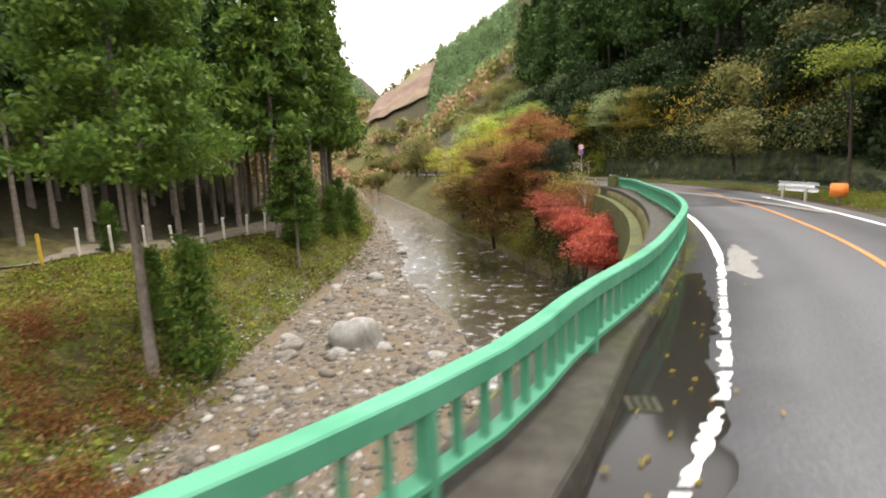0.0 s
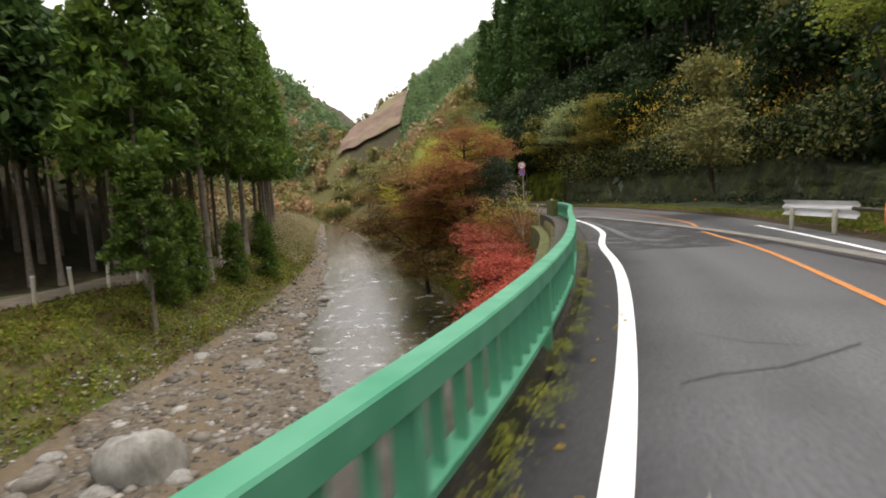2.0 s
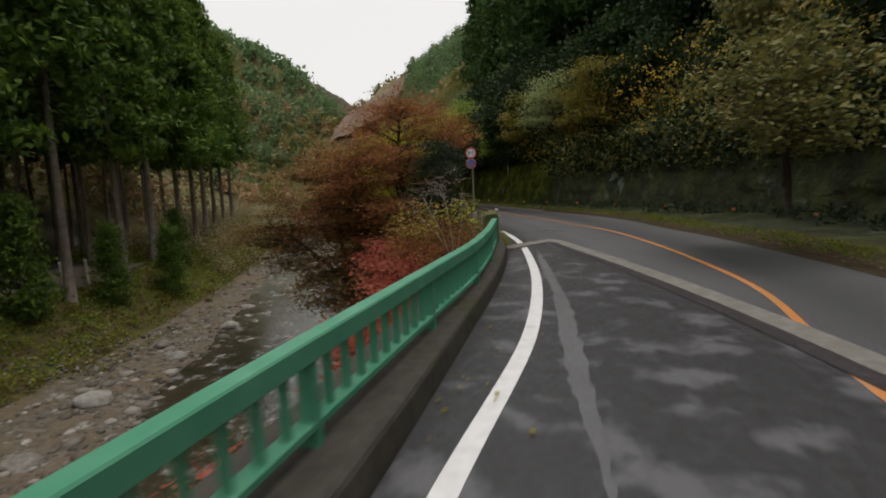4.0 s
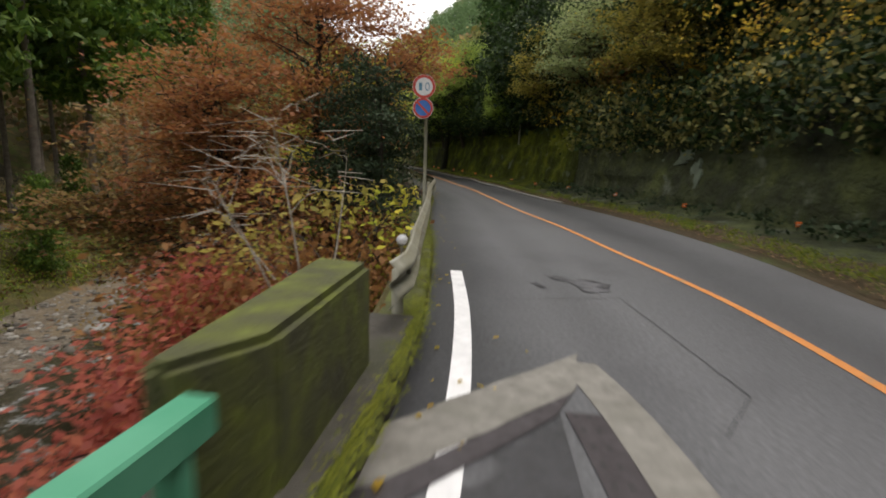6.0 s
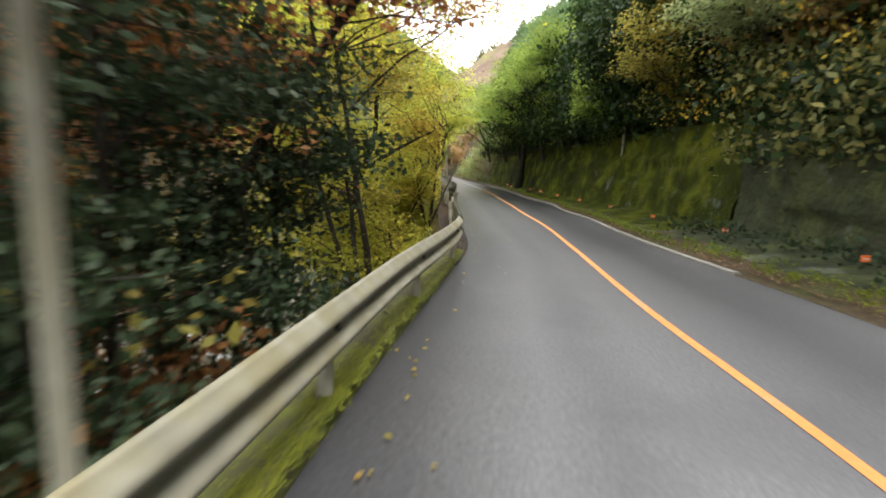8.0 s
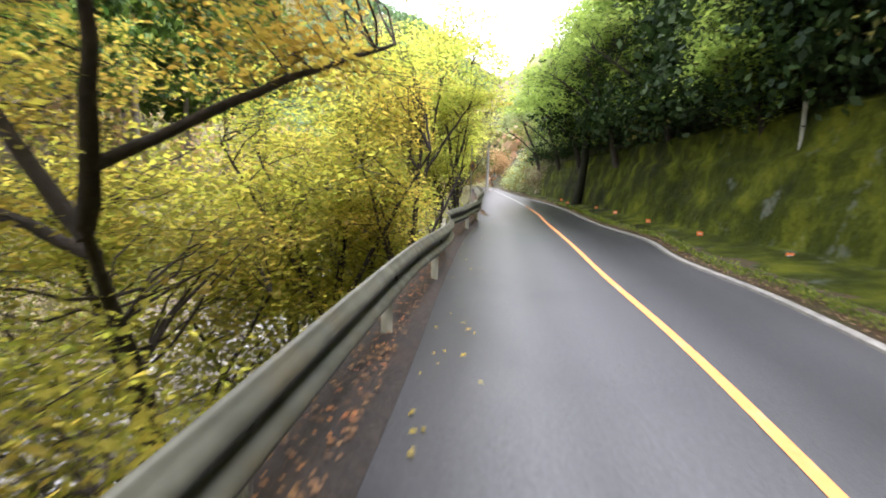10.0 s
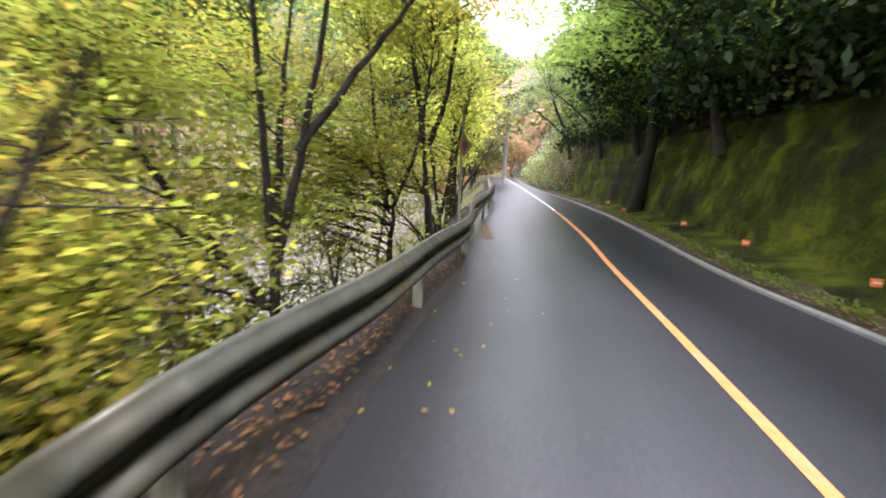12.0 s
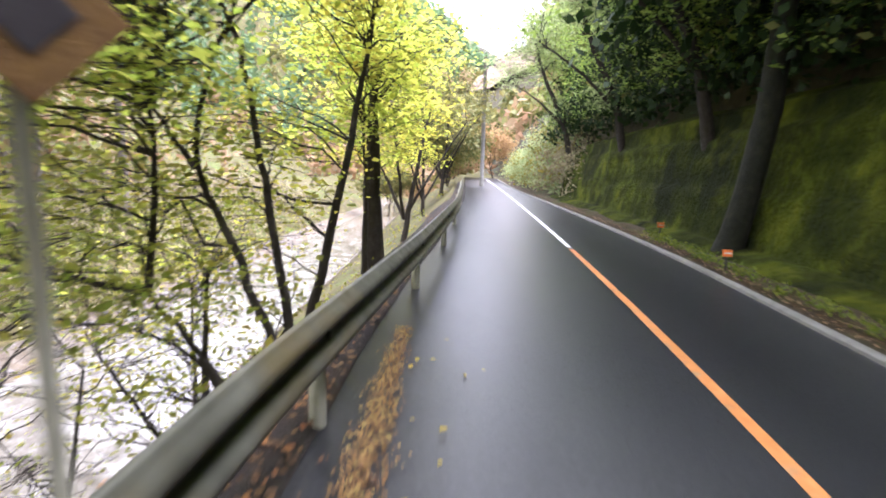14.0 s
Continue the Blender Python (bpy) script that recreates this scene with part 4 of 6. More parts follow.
# maples between guard rail and river, those with a shape of their own first
YG, GN = "yellow-green maple with dark forking limbs on the river bank", "green maple with slender dark stems on the river bank"
bank_maple(150, [([(2.6, 42.7, -2.0), (2.75, 42.5, -1.0), (3.25, 41.7, 0.9)], 0.17), ([(3.25, 41.7, 0.9), (4.0, 41.4, 2.0), (4.3, 41.0, 4.2)], 0.1), ([(3.2, 41.75, 0.8), (2.4, 41.4, 2.0), (2.0, 41.0, 4.0)], 0.09),
                 ([(3.1, 41.9, 0.6), (1.6, 41.2, 1.3), (0.2, 40.4, 1.9)], 0.07), ([(3.6, 41.55, 1.4), (4.6, 42.6, 2.2), (5.2, 43.6, 2.7)], 0.06)],
           [(3.6, 41.6, 4.2, 2.6, 2.6, 1.3), (1.2, 41.6, 2.9, 2.2, 2.2, 1.5), (4.2, 43.0, 2.7, 1.2, 1.4, 0.6), (2.9, 40.2, 0.4, 1.4, 1.2, 0.6), (2.5, 44.2, 0.5, 1.6, 1.4, 0.8)], "gold_green", 130, 26000, 0.04, YG)
bank_maple(151, [([(5.5, 38.4, -1.2), (5.15, 38.1, 1.6), (4.7, 37.9, 4.6)], 0.075), ([(5.3, 38.0, -1.3), (4.7, 37.5, 1.4), (4.1, 37.2, 4.2)], 0.06), ([(4.9, 38.9, -1.4), (4.4, 39.3, 1.2), (3.6, 39.4, 3.6)], 0.06)],
           [(4.6, 38.2, 4.2, 1.8, 1.8, 1.3), (3.6, 39.0, 2.2, 1.6, 1.6, 1.2), (3.9, 37.4, -0.2, 1.2, 1.2, 0.7), (6.6, 39.6, 4.9, 1.6, 1.5, 0.8)], "yellow_green", 100, 20000, 0.038, "yellow-green maple with thin leaning stems behind the guard rail")
bank_maple(152, [([(1.6, 51.2, -1.3), (1.55, 51.25, 0.4), (1.25, 51.2, 3.6)], 0.075), ([(1.55, 51.25, 0.3), (1.75, 51.5, 1.8), (1.95, 51.7, 3.8)], 0.055), ([(1.7, 51.4, 1.5), (2.1, 52.1, 2.6), (2.5, 52.7, 3.5)], 0.05),
                 ([(1.5, 51.2, 0.0), (0.8, 50.7, 1.1), (0.0, 50.3, 2.2)], 0.06), ([(1.5, 51.3, 0.2), (0.9, 52.0, 1.8), (0.6, 52.5, 3.2)], 0.06)],
           [(1.6, 51.6, 4.3, 2.3, 2.1, 1.1), (0.1, 50.6, 2.7, 1.8, 1.8, 1.2), (2.4, 52.8, 3.7, 1.3, 1.5, 0.7), (0.5, 51.2, 1.3, 1.5, 1.4, 0.9), (0.1, 50.4, 0.1, 1.5, 1.4, 0.8)], "maple_green", 105, 30000, 0.036, "multi-stemmed green maple rooted close behind the guard rail")
bank_maple(153, [([(0.75, 54.5, -0.9), (0.8, 54.5, 0.1), (0.9, 54.45, 0.9)], 0.07), ([(0.9, 54.45, 0.9), (0.35, 54.2, 1.5), (-0.6, 54.0, 2.0), (-1.5, 53.8, 2.3)], 0.042), ([(0.9, 54.45, 0.85), (1.15, 54.7, 1.7), (1.25, 54.9, 3.4)], 0.04),
                 ([(0.8, 54.4, 0.7), (0.2, 54.9, 2.0), (-0.2, 55.2, 3.4)], 0.045)],
           [(0.9, 54.7, 3.9, 1.9, 1.8, 0.9), (-1.2, 53.9, 2.9, 1.7, 1.7, 0.8), (-0.4, 53.5, 0.5, 1.0, 0.9, 0.4), (0.2, 54.0, 1.8, 1.2, 1.0, 0.8), (-0.9, 53.4, 1.4, 1.5, 1.3, 0.8)], "yellow_green", 120, 24000, 0.038, YG)
bank_maple(154, [([(0.63, 56.17, -0.8), (0.6, 56.17, 0.45), (0.48, 56.17, 1.1), (0.42, 56.17, 1.85)], 0.1), ([(0.42, 56.17, 1.7), (0.34, 56.15, 2.4), (0.1, 56.1, 3.6), (0.3, 56.0, 5.6)], 0.07),
                 ([(0.42, 56.17, 1.7), (0.68, 56.2, 2.1), (0.95, 56.2, 3.2), (1.1, 56.0, 5.2)], 0.065), ([(0.46, 56.15, 0.92), (-0.08, 56.1, 1.06), (-0.9, 56.0, 1.16)], 0.035)],
           [(0.8, 55.6, 6.3, 2.2, 2.2, 1.5), (0.0, 56.2, 4.2, 1.8, 1.8, 0.8), (-0.8, 56.0, 1.5, 0.9, 0.8, 0.4)], "maple_green", 80, 10000, 0.045, "tall straight-trunked green maple behind the guard rail")
bank_maple(155, [([(-0.85, 59.3, -1.0), (-1.12, 59.2, -0.44), (-2.04, 59.2, 0.27)], 0.065), ([(-2.04, 59.2, 0.27), (-1.86, 59.2, 1.1), (-1.8, 59.2, 2.1), (-2.4, 59.1, 2.9)], 0.04),
                 ([(-2.04, 59.2, 0.27), (-3.1, 59.0, 0.33), (-4.6, 58.7, 0.4)], 0.045), ([(-0.95, 59.3, -0.9), (-1.5, 59.2, -0.2), (-2.1, 58.9, 0.05)], 0.035)],
           [(-1.3, 59.0, 4.4, 2.0, 2.0, 1.0), (-2.9, 58.2, 2.4, 1.6, 1.6, 1.4), (-0.3, 60.4, 4.0, 1.5, 1.5, 0.8), (-2.4, 58.7, 0.9, 1.5, 1.3, 1.1), (-1.3, 58.7, 2.6, 1.2, 1.0, 0.9)], "maple_green", 170, 17000, 0.042, GN)
bank_maple(156, [([(-0.95, 60.0, -1.1), (-1.08, 60.0, -0.13), (-1.28, 60.0, 0.72), (-1.42, 60.0, 1.68), (-1.55, 60.0, 2.4), (-1.9, 59.9, 3.4)], 0.06), ([(-0.9, 59.8, -1.0), (-1.04, 59.7, -0.16), (-1.53, 59.7, 0.74), (-1.98, 59.7, 1.42), (-1.72, 59.65, 2.2), (-1.25, 59.6, 2.8)], 0.055), ([(-1.95, 59.7, 1.4), (-2.24, 59.7, 1.72), (-2.9, 59.6, 2.6)], 0.035), ([(-1.9, 61.2, -0.8), (-1.5, 61.6, 1.6), (-1.3, 62.0, 3.6)], 0.07)],
           [(-2.0, 60.8, 4.5, 2.0, 1.9, 1.2), (-1.3, 62.2, 3.4, 1.5, 1.6, 1.0), (-2.7, 60.4, 1.4, 1.4, 1.3, 1.2)], "yellow_green", 130, 8500, 0.042, YG)
bank_maple(157, [([(-2.9, 64.4, -1.2), (-2.85, 64.3, 0.8), (-2.8, 64.3, 2.8)], 0.26), ([(-3.3, 65.2, -1.0), (-3.4, 65.2, 2.6)], 0.08), ([(-2.5, 63.6, -1.0), (-2.5, 63.5, 2.2)], 0.06)],
           [(-2.8, 64.3, 3.2, 2.2, 2.4, 1.6), (-1.8, 63.4, 2.2, 1.1, 1.2, 0.7)], "maple_green", 90, 8000, 0.05, "bushy green tree with a thick dark trunk by the guard rail")


def loose_maple(seed, x, y, z, h, rad, mat, n, leaf):
    """A maple of no special shape: three or four stems that fan out, layered crown."""
    r = np.random.default_rng(seed)
    stems = [([(x, y, z), (x + r.normal() * 0.25, y + r.normal() * 0.25, z + 0.3 * h), (x + r.normal() * 0.6, y + r.normal() * 0.6, z + 0.75 * h)], 0.013 * h + 0.02)]
    for k in range(3):
        w = k * 2.1 + r.uniform(0, 1)
        stems.append(([(x, y, z + 0.12 * h), (x + math.cos(w) * 0.35 * rad, y + math.sin(w) * 0.35 * rad, z + 0.35 * h), (x + math.cos(w) * 0.8 * rad, y + math.sin(w) * 0.8 * rad, z + 0.62 * h)], 0.008 * h + 0.01))
    blobs = [(x, y, z + 0.75 * h, rad, rad, 0.22 * h), (x - 0.5 * rad, y, z + 0.45 * h, 0.8 * rad, 0.8 * rad, 0.14 * h), (x + 0.5 * rad, y - 0.4 * rad, z + 0.52 * h, 0.7 * rad, 0.7 * rad, 0.12 * h)]
    return bank_maple(seed, stems, blobs, mat, 90, int(n * (1.7 if y < 63 else 1)), leaf * (0.76 if y < 63 else 1), {"yellow_green": "yellow-green", "gold_green": "gold and green", "gold": "golden", "maple_green": "green", "olive_far": "olive", "autumn_far": "orange-brown"}[mat] + " maple with slender dark limbs on the river bank")


for k, (x, y, z, h, rad, m, n, lf) in enumerate([(2.2, 46.6, -2.2, 6.5, 2.3, "yellow_green", 8000, 0.05), (3.3, 47.3, -1.6, 5.2, 1.5, "gold_green", 7000, 0.04), (0.6, 47.6, -4.2, 7.0, 2.4, "yellow_green", 8000, 0.065), (0.6, 44.0, -5.0, 7.5, 2.6, "yellow_green", 9000, 0.065),
        (-0.6, 52.6, -5.2, 6.0, 2.1, "yellow_green", 4200, 0.05), (-4.4, 61.5, -4.6, 6.0, 2.2, "yellow_green", 1600, 0.065), (-1.6, 55.8, -4.8, 5.8, 2.0, "yellow_green", 1700, 0.045), (-3.2, 58.6, -4.6, 5.6, 2.0, "maple_green", 700, 0.045),
        (0.4, 49.0, -4.8, 7.6, 2.4, "maple_green", 7500, 0.055), (-1.8, 50.4, -5.2, 8.2, 2.6, "gold_green", 7500, 0.06), (2.0, 48.6, -3.6, 5.4, 1.7, "yellow_green", 6500, 0.05),
        (1.6, 46.0, -5.2, 5.6, 2.0, "yellow_green", 7000, 0.055), (3.9, 40.4, -4.6, 5.4, 1.8, "yellow_green", 7000, 0.05),
                                                 (-5.6, 70.5, -1.0, 6.2, 2.6, "yellow_green", 3200, 0.07), (-8.7, 78, -1.0, 6.0, 2.4, "yellow_green", 2600, 0.075), (-12.4, 88, -0.6, 9.0, 3.2, "olive_far", 6000, 0.1), (-15.5, 96, -0.3, 9.5, 3.4, "olive_far", 6000, 0.11),
        (0.1, 50.1, -4.6, 5.4, 2.0, "yellow_green", 4500, 0.055)]):
    loose_maple(170 + k, x, y, z, h, rad, m, n, lf)

# broad russet maple over the river, the brighter one before it, and red ones below the parapet
RUS = "broad russet-red maple leaning over the river"
north = lambda p: p[1] > 37.2
bank_maple(180, [([(5.9, 33.6, -3.4), (5.6, 33.3, -1.0), (5.3, 33.0, 2.0), (5.4, 33.2, 4.4)], 0.2), ([(5.6, 33.3, -1.4), (4.2, 32.2, 0.4), (3.2, 31.0, 1.8)], 0.11), ([(5.5, 33.2, -0.4), (6.4, 34.2, 2.2), (7.6, 34.8, 4.0)], 0.1), ([(5.6, 33.3, -0.8), (4.8, 34.6, 1.8), (4.0, 35.5, 4.0)], 0.1)],
           [(5.4, 33.2, 3.4, 3.0, 2.8, 2.6), (4.2, 30.6, 1.8, 2.4, 2.1, 2.2), (2.6, 32.2, -0.2, 2.6, 2.6, 2.0), (7.9, 34.6, 4.0, 1.4, 1.8, 1.0), (5.7, 33.8, 5.5, 1.7, 1.6, 1.1), (6.2, 29.4, 0.2, 1.6, 1.6, 1.3), (8.92, 28.87, 2.66, 0.3, 0.3, 0.2)], "russet", 250, 46000, 0.052, RUS, "russet_maple", "red maples", 3.0, north)
bank_maple(181, [([(2.4, 34.6, -5.2), (2.2, 34.4, -2.0), (1.8, 34.0, 1.5)], 0.16), ([(2.3, 34.5, -3.0), (0.6, 33.5, -1.0), (-0.8, 32.8, 0.2)], 0.09), ([(2.2, 34.4, -2.4), (3.4, 33.2, -0.6), (4.2, 32.0, 0.8)], 0.08)],
           [(1.6, 34.0, 1.2, 2.6, 2.4, 2.2), (-0.6, 33.0, -0.8, 2.3, 2.2, 1.6), (2.6, 31.4, -2.2, 2.2, 2.0, 1.5), (0.9, 34.4, 3.0, 1.8, 1.5, 1.3), (3.8, 29.6, -2.6, 1.6, 1.6, 1.2)], "russet_olive", 170, 28000, 0.065, RUS, "russet_maple", "red maples", 3.0, north)
REDL = "bright red maple growing up below the parapet"
below = lambda p: p[2] > 0.3 or p[0] > float(RAIL(p[1])) - 0.22
for k, (x, y, blobs) in enumerate([(7.4, 23.6, [(7.0, 24.9, -1.15, 1.3, 2.2, 0.75), (6.4, 27.4, -1.0, 1.3, 1.6, 0.9)] ), (7.8, 19.4, [(7.6, 20.8, -1.7, 1.0, 2.1, 0.7), (8.4, 18.0, -1.35, 0.7, 1.5, 0.5)]), (8.0, 14.6, [(7.8, 15.0, -2.1, 1.0, 1.9, 0.7)])]):
    st = [([(x, y, -6.3), (x - 0.1, y + 0.1, -4.0), (blobs[0][0] + 0.3, blobs[0][1], -1.8)], 0.1), ([(x, y, -4.4), (x + 0.1, y - 0.5, -3.0), (blobs[-1][0], blobs[-1][1] - 0.3, -1.8)], 0.06)]
    bank_maple(190 + k, st, blobs, "red" if k else "soft_red", 46, 17000, 0.05, REDL if k else "soft red maple below the end of the parapet", "red_maple", "red maples", 3.0, below)

# autumn trees further up the near bank, over the river
AUTUMN = [tree_meshes(np.random.default_rng(90 + k), "broad", 8.0, (M["bark"], M[m]), 5500, 0.13, 0.28, 0.5, 0.3) for k, m in enumerate(["orange_far", "olive_far"])]

for k, (x, y) in enumerate([(-14, 92), (-18, 100), (-21, 108), (-24, 118), (-28, 126), (-17, 112), (-33, 134), (-26, 104), (-30, 112)]):
    make_tree("autumn_tree", (x, y, gz(x, y)), AUTUMN[(1, 1, 0)[k % 3]], ("olive green", "olive green", "orange-brown")[k % 3] + " autumn tree on the river bank", "tree", "autumn trees", rng.uniform(0, 360), rng.uniform(0.9, 1.2))

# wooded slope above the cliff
# bark and needles of these cedars are coloured dark for the slope's shade
SLOPE_CEDAR = [tree_meshes(np.random.default_rng(36 + k), "cedar", h, (M["dark_bark"], M["cedar_shaded"]), 4200, 0.3, 0.32, 0.16, wide=1.2) for k, h in enumerate((17, 19, 16))]
BROAD = [tree_meshes(np.random.default_rng(70 + k), "broad", h, (M["bark"], M[m]), 6500, lf * 1.1, 0.26, 0.5, 0.3)
         for k, (h, m, lf) in enumerate([(7.5, "evergreen", 0.13), (6.5, "evergreen", 0.12), (5.5, "olive_far", 0.1), (6.0, "russet_olive", 0.09)])]
PALE = tree_meshes(np.random.default_rng(75), "broad", 7.0, (M["bark"], M["shaded_sage"]), 7000, 0.1, 0.26, 0.5, 0.4)
slope_rng = np.random.default_rng(43)
for gy2 in range(0, 26):
    for row in range(0, 5):
        y = -2 + gy2 * 3.9 + slope_rng.uniform(-1.3, 1.3)
        x = float(WALL(y)) + (2.7 if y < 42 else 3.2) + row * 3.6 + slope_rng.uniform(-0.8, 0.8)
        k = int(slope_rng.choice([0, 1, 2, 3], p=[0.57, 0.4, 0.03, 0.0] if row < 2 and y < 25 else [0.36, 0.26, 0.26, 0.12] if row < 2 and y < 47 else [0.4, 0.35, 0.17, 0.08] if row < 2 else [0.6, 0.4, 0.0, 0.0]))
        if 60 < y <= 84 and row < 2:
            make_tree("broadleaf_tree", (x, y, gz(x, y) - 0.2), PALE, "pale green broadleaf tree above the road", "tree", "trees on the slope", slope_rng.uniform(0, 360), slope_rng.uniform(0.7, 1.0))
        elif y > 84 and row < 4:
            make_tree("autumn_tree", (x, y, gz(x, y) - 0.2), AUTUMN[1], "olive and yellowing autumn tree on the wooded slope", "tree", "autumn trees", slope_rng.uniform(0, 360), slope_rng.uniform(0.8, 1.1))
        elif row == 2 or row == 4 or (row == 1 and gy2 % 3 == 1):
            make_tree("slope_cedar", (x, y, gz(x, y)), SLOPE_CEDAR[gy2 % 3], "tall cedar on the steep slope with shade in its colour", "tree", "trees on the slope", slope_rng.uniform(0, 360), slope_rng.uniform(0.8, 1.0))
        else:
            make_tree("broadleaf_tree", (x, y, gz(x, y) - 0.2), BROAD[k], ("dark evergreen", "dark evergreen", "yellowing", "brown-olive")[k] + " broadleaf tree on the steep slope", "tree", "trees on the slope",
                      slope_rng.uniform(0, 360), slope_rng.uniform(0.7, 1.0) if row == 0 else slope_rng.uniform(0.8, 1.15))
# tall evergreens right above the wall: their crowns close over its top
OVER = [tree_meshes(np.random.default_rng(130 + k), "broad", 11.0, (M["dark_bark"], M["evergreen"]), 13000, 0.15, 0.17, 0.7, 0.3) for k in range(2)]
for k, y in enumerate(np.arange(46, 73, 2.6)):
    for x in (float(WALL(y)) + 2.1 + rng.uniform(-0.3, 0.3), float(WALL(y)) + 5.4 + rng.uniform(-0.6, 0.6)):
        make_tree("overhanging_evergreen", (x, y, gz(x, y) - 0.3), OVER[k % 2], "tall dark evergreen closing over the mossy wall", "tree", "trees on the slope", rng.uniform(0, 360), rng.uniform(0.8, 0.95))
# layered green trees that lean over the road further on
for k, (x, y, z, h, m) in enumerate([(15.6, 38.6, 2.6, 6.5, "olive_layer"), (13.9, 43.4, 2.6, 7.0, "sage"), (12.2, 47.6, 2.6, 6.5, "olive_layer"), (9.6, 52.8, 2.2, 5.5, "green_layer"), (7.0, 59.6, 2.6, 8.0, "green_layer"), (7.6, 57.5, 2.4, 8.5, "green_layer"), (5.4, 62.0, 2.4, 9.0, "green_layer"), (2.8, 68.5, 2.2, 9.0, "green_layer"), (0.6, 74.0, 2.0, 9.0, "sage"), (-2.5, 81.0, 2.0, 9.0, "sage"),
                                     ]):
    s = h / 9.0
    stems = [([(x, y, z - 0.4), (x - 0.4 * s, y - 0.2, z + 1.6 * s), (x - 1.3 * s, y - 0.5, z + 3.4 * s), (x - 1.8 * s, y - 0.8, z + 5.2 * s)], 0.12 * s + 0.03),
             ([(x - 0.3 * s, y - 0.1, z + 1.2 * s), (x - 1.4 * s, y - 1.0, z + 2.4 * s), (x - 2.6 * s, y - 1.6, z + 3.2 * s)], 0.07 * s),
             ([(x - 0.3 * s, y, z + 1.4 * s), (x - 0.8 * s, y + 1.0, z + 3.0 * s), (x - 1.6 * s, y + 1.8, z + 4.0 * s)], 0.07 * s)]
    blobs = [(x - 1.6 * s, y - 0.5, z + 4.6 * s, 2.4 * s, 2.6 * s, 1.2 * s), (x - 2.2 * s, y - 1.0, z + 3.0 * s, 1.9 * s, 2.2 * s, 0.7 * s), (x - 0.6 * s, y + 0.4, z + 2.0 * s, 1.5 * s, 2.0 * s, 0.7 * s), (x - 1.0 * s, y, z + 6.2 * s, 2.0 * s, 2.2 * s, 1.0 * s)]
    ms = canopy_tree(np.random.default_rng(110 + k), stems, blobs, 140, 16000 if y < 60 else 11000, 0.052, (M["dark_bark"], M[m]), clear_of_road(0, 0, 0, 3.6))
    make_tree("leaning_maple", tuple(stems[0][0][0]), ms, "layered green maple leaning out from the rock wall", "tree", "trees over the wall")
# two lighter trees standing out from the dark slope
for k, (stems, blobs, mt, n, lab) in enumerate([
        ([([(17.3, 14.8, 0.6), (17.2, 14.7, 2.4), (16.9, 14.5, 5.0)], 0.09), ([(17.15, 14.65, 3.0), (16.5, 14.2, 4.2), (15.9, 13.8, 4.7)], 0.04)],
         [(16.9, 14.5, 5.4, 1.5, 1.5, 0.4), (15.8, 13.7, 4.8, 0.9, 0.9, 0.25), (17.6, 15.0, 4.4, 1.0, 1.0, 0.3)], "herb", 3000, "slender tree with flat light green sprays before the dark slope"),
        ([([(15.6, 21.4, 0.8), (15.3, 21.0, 2.2), (15.0, 20.6, 3.4)], 0.07), ([(15.4, 21.2, 1.2), (14.9, 20.2, 2.2), (14.7, 19.6, 2.7)], 0.04)],
         [(15.1, 20.8, 3.3, 1.3, 1.5, 0.9), (14.8, 19.9, 2.4, 0.9, 1.2, 0.6)], "olive_far", 6000, "olive-green tree before the dark slope")]):
    ms = canopy_tree(np.random.default_rng(125 + k), stems, blobs, 60, n, 0.06, (M["bark"], M[mt]))
    make_tree("slope_maple", tuple(stems[0][0][0]), ms, lab, "tree", "trees on the slope")
# the tree that grows at the foot of the wall
V, F = [], []
tube(V, F, [(3.05, 66.0, -0.2), (3.18, 65.95, 0.4), (3.32, 65.9, 1.2), (3.46, 65.8, 2.4), (3.5, 65.7, 3.6), (3.5, 65.6, 5.4)], [0.3, 0.22, 0.2, 0.19, 0.17, 0.12], 9)
foot_tree = thing("wall_tree", None, "leaning dark trunk growing at the foot of the wall", "tree")
part("trunk", mesh_of("trunk", V, F, M["mossy_bark"], True), foot_tree, "blackish bark with thin moss")
pts = clump_points(np.random.default_rng(5), np.random.default_rng(6).normal(size=(260, 3)) * (1.9, 2.4, 0.9) + (3.3, 65.6, 5.8), 44, (0.3, 0.3, 0.12))
LV, LF = leaf_quads(np.random.default_rng(7), pts, 0.08, 0.6, 0.6)
part("crown", mesh_of("crown", LV, LF, M["green_layer"]), foot_tree)

# ---------------------------------------------------------------- undergrowth


def bank_only(x, y, z):
    """Keep what grows on the bank side of the track."""
    k = (y < 6) | (y > 44) | (x > POSTS(np.clip(y, 6, 62)) + 0.2)
    return x[k], y[k], z[k]


def scatter(name, xs, ys2, zs, per, spread, leaf, mat, label, category, seed, flat=0.3, aspect=0.6):
    r = np.random.default_rng(seed)
    pts = clump_points(r, np.stack([xs, ys2, zs], 1), per, spread)
    LV, LF = leaf_quads(r, pts, leaf, aspect, flat)
    return thing(name, mesh_of(name, LV, LF, mat), label, category, kind="stuff")


def slope_points(r, n, k0, k1, y0, y1, lift):
    y = r.uniform(y0, y1, n)
    x = WALL(y) + np.where(y < 43, 0.55, 2.4) + k0 + (k1 - k0) * r.uniform(size=n) ** 1.4
    return x, y, ground_height(x, y) + r.uniform(0.0, lift, n)


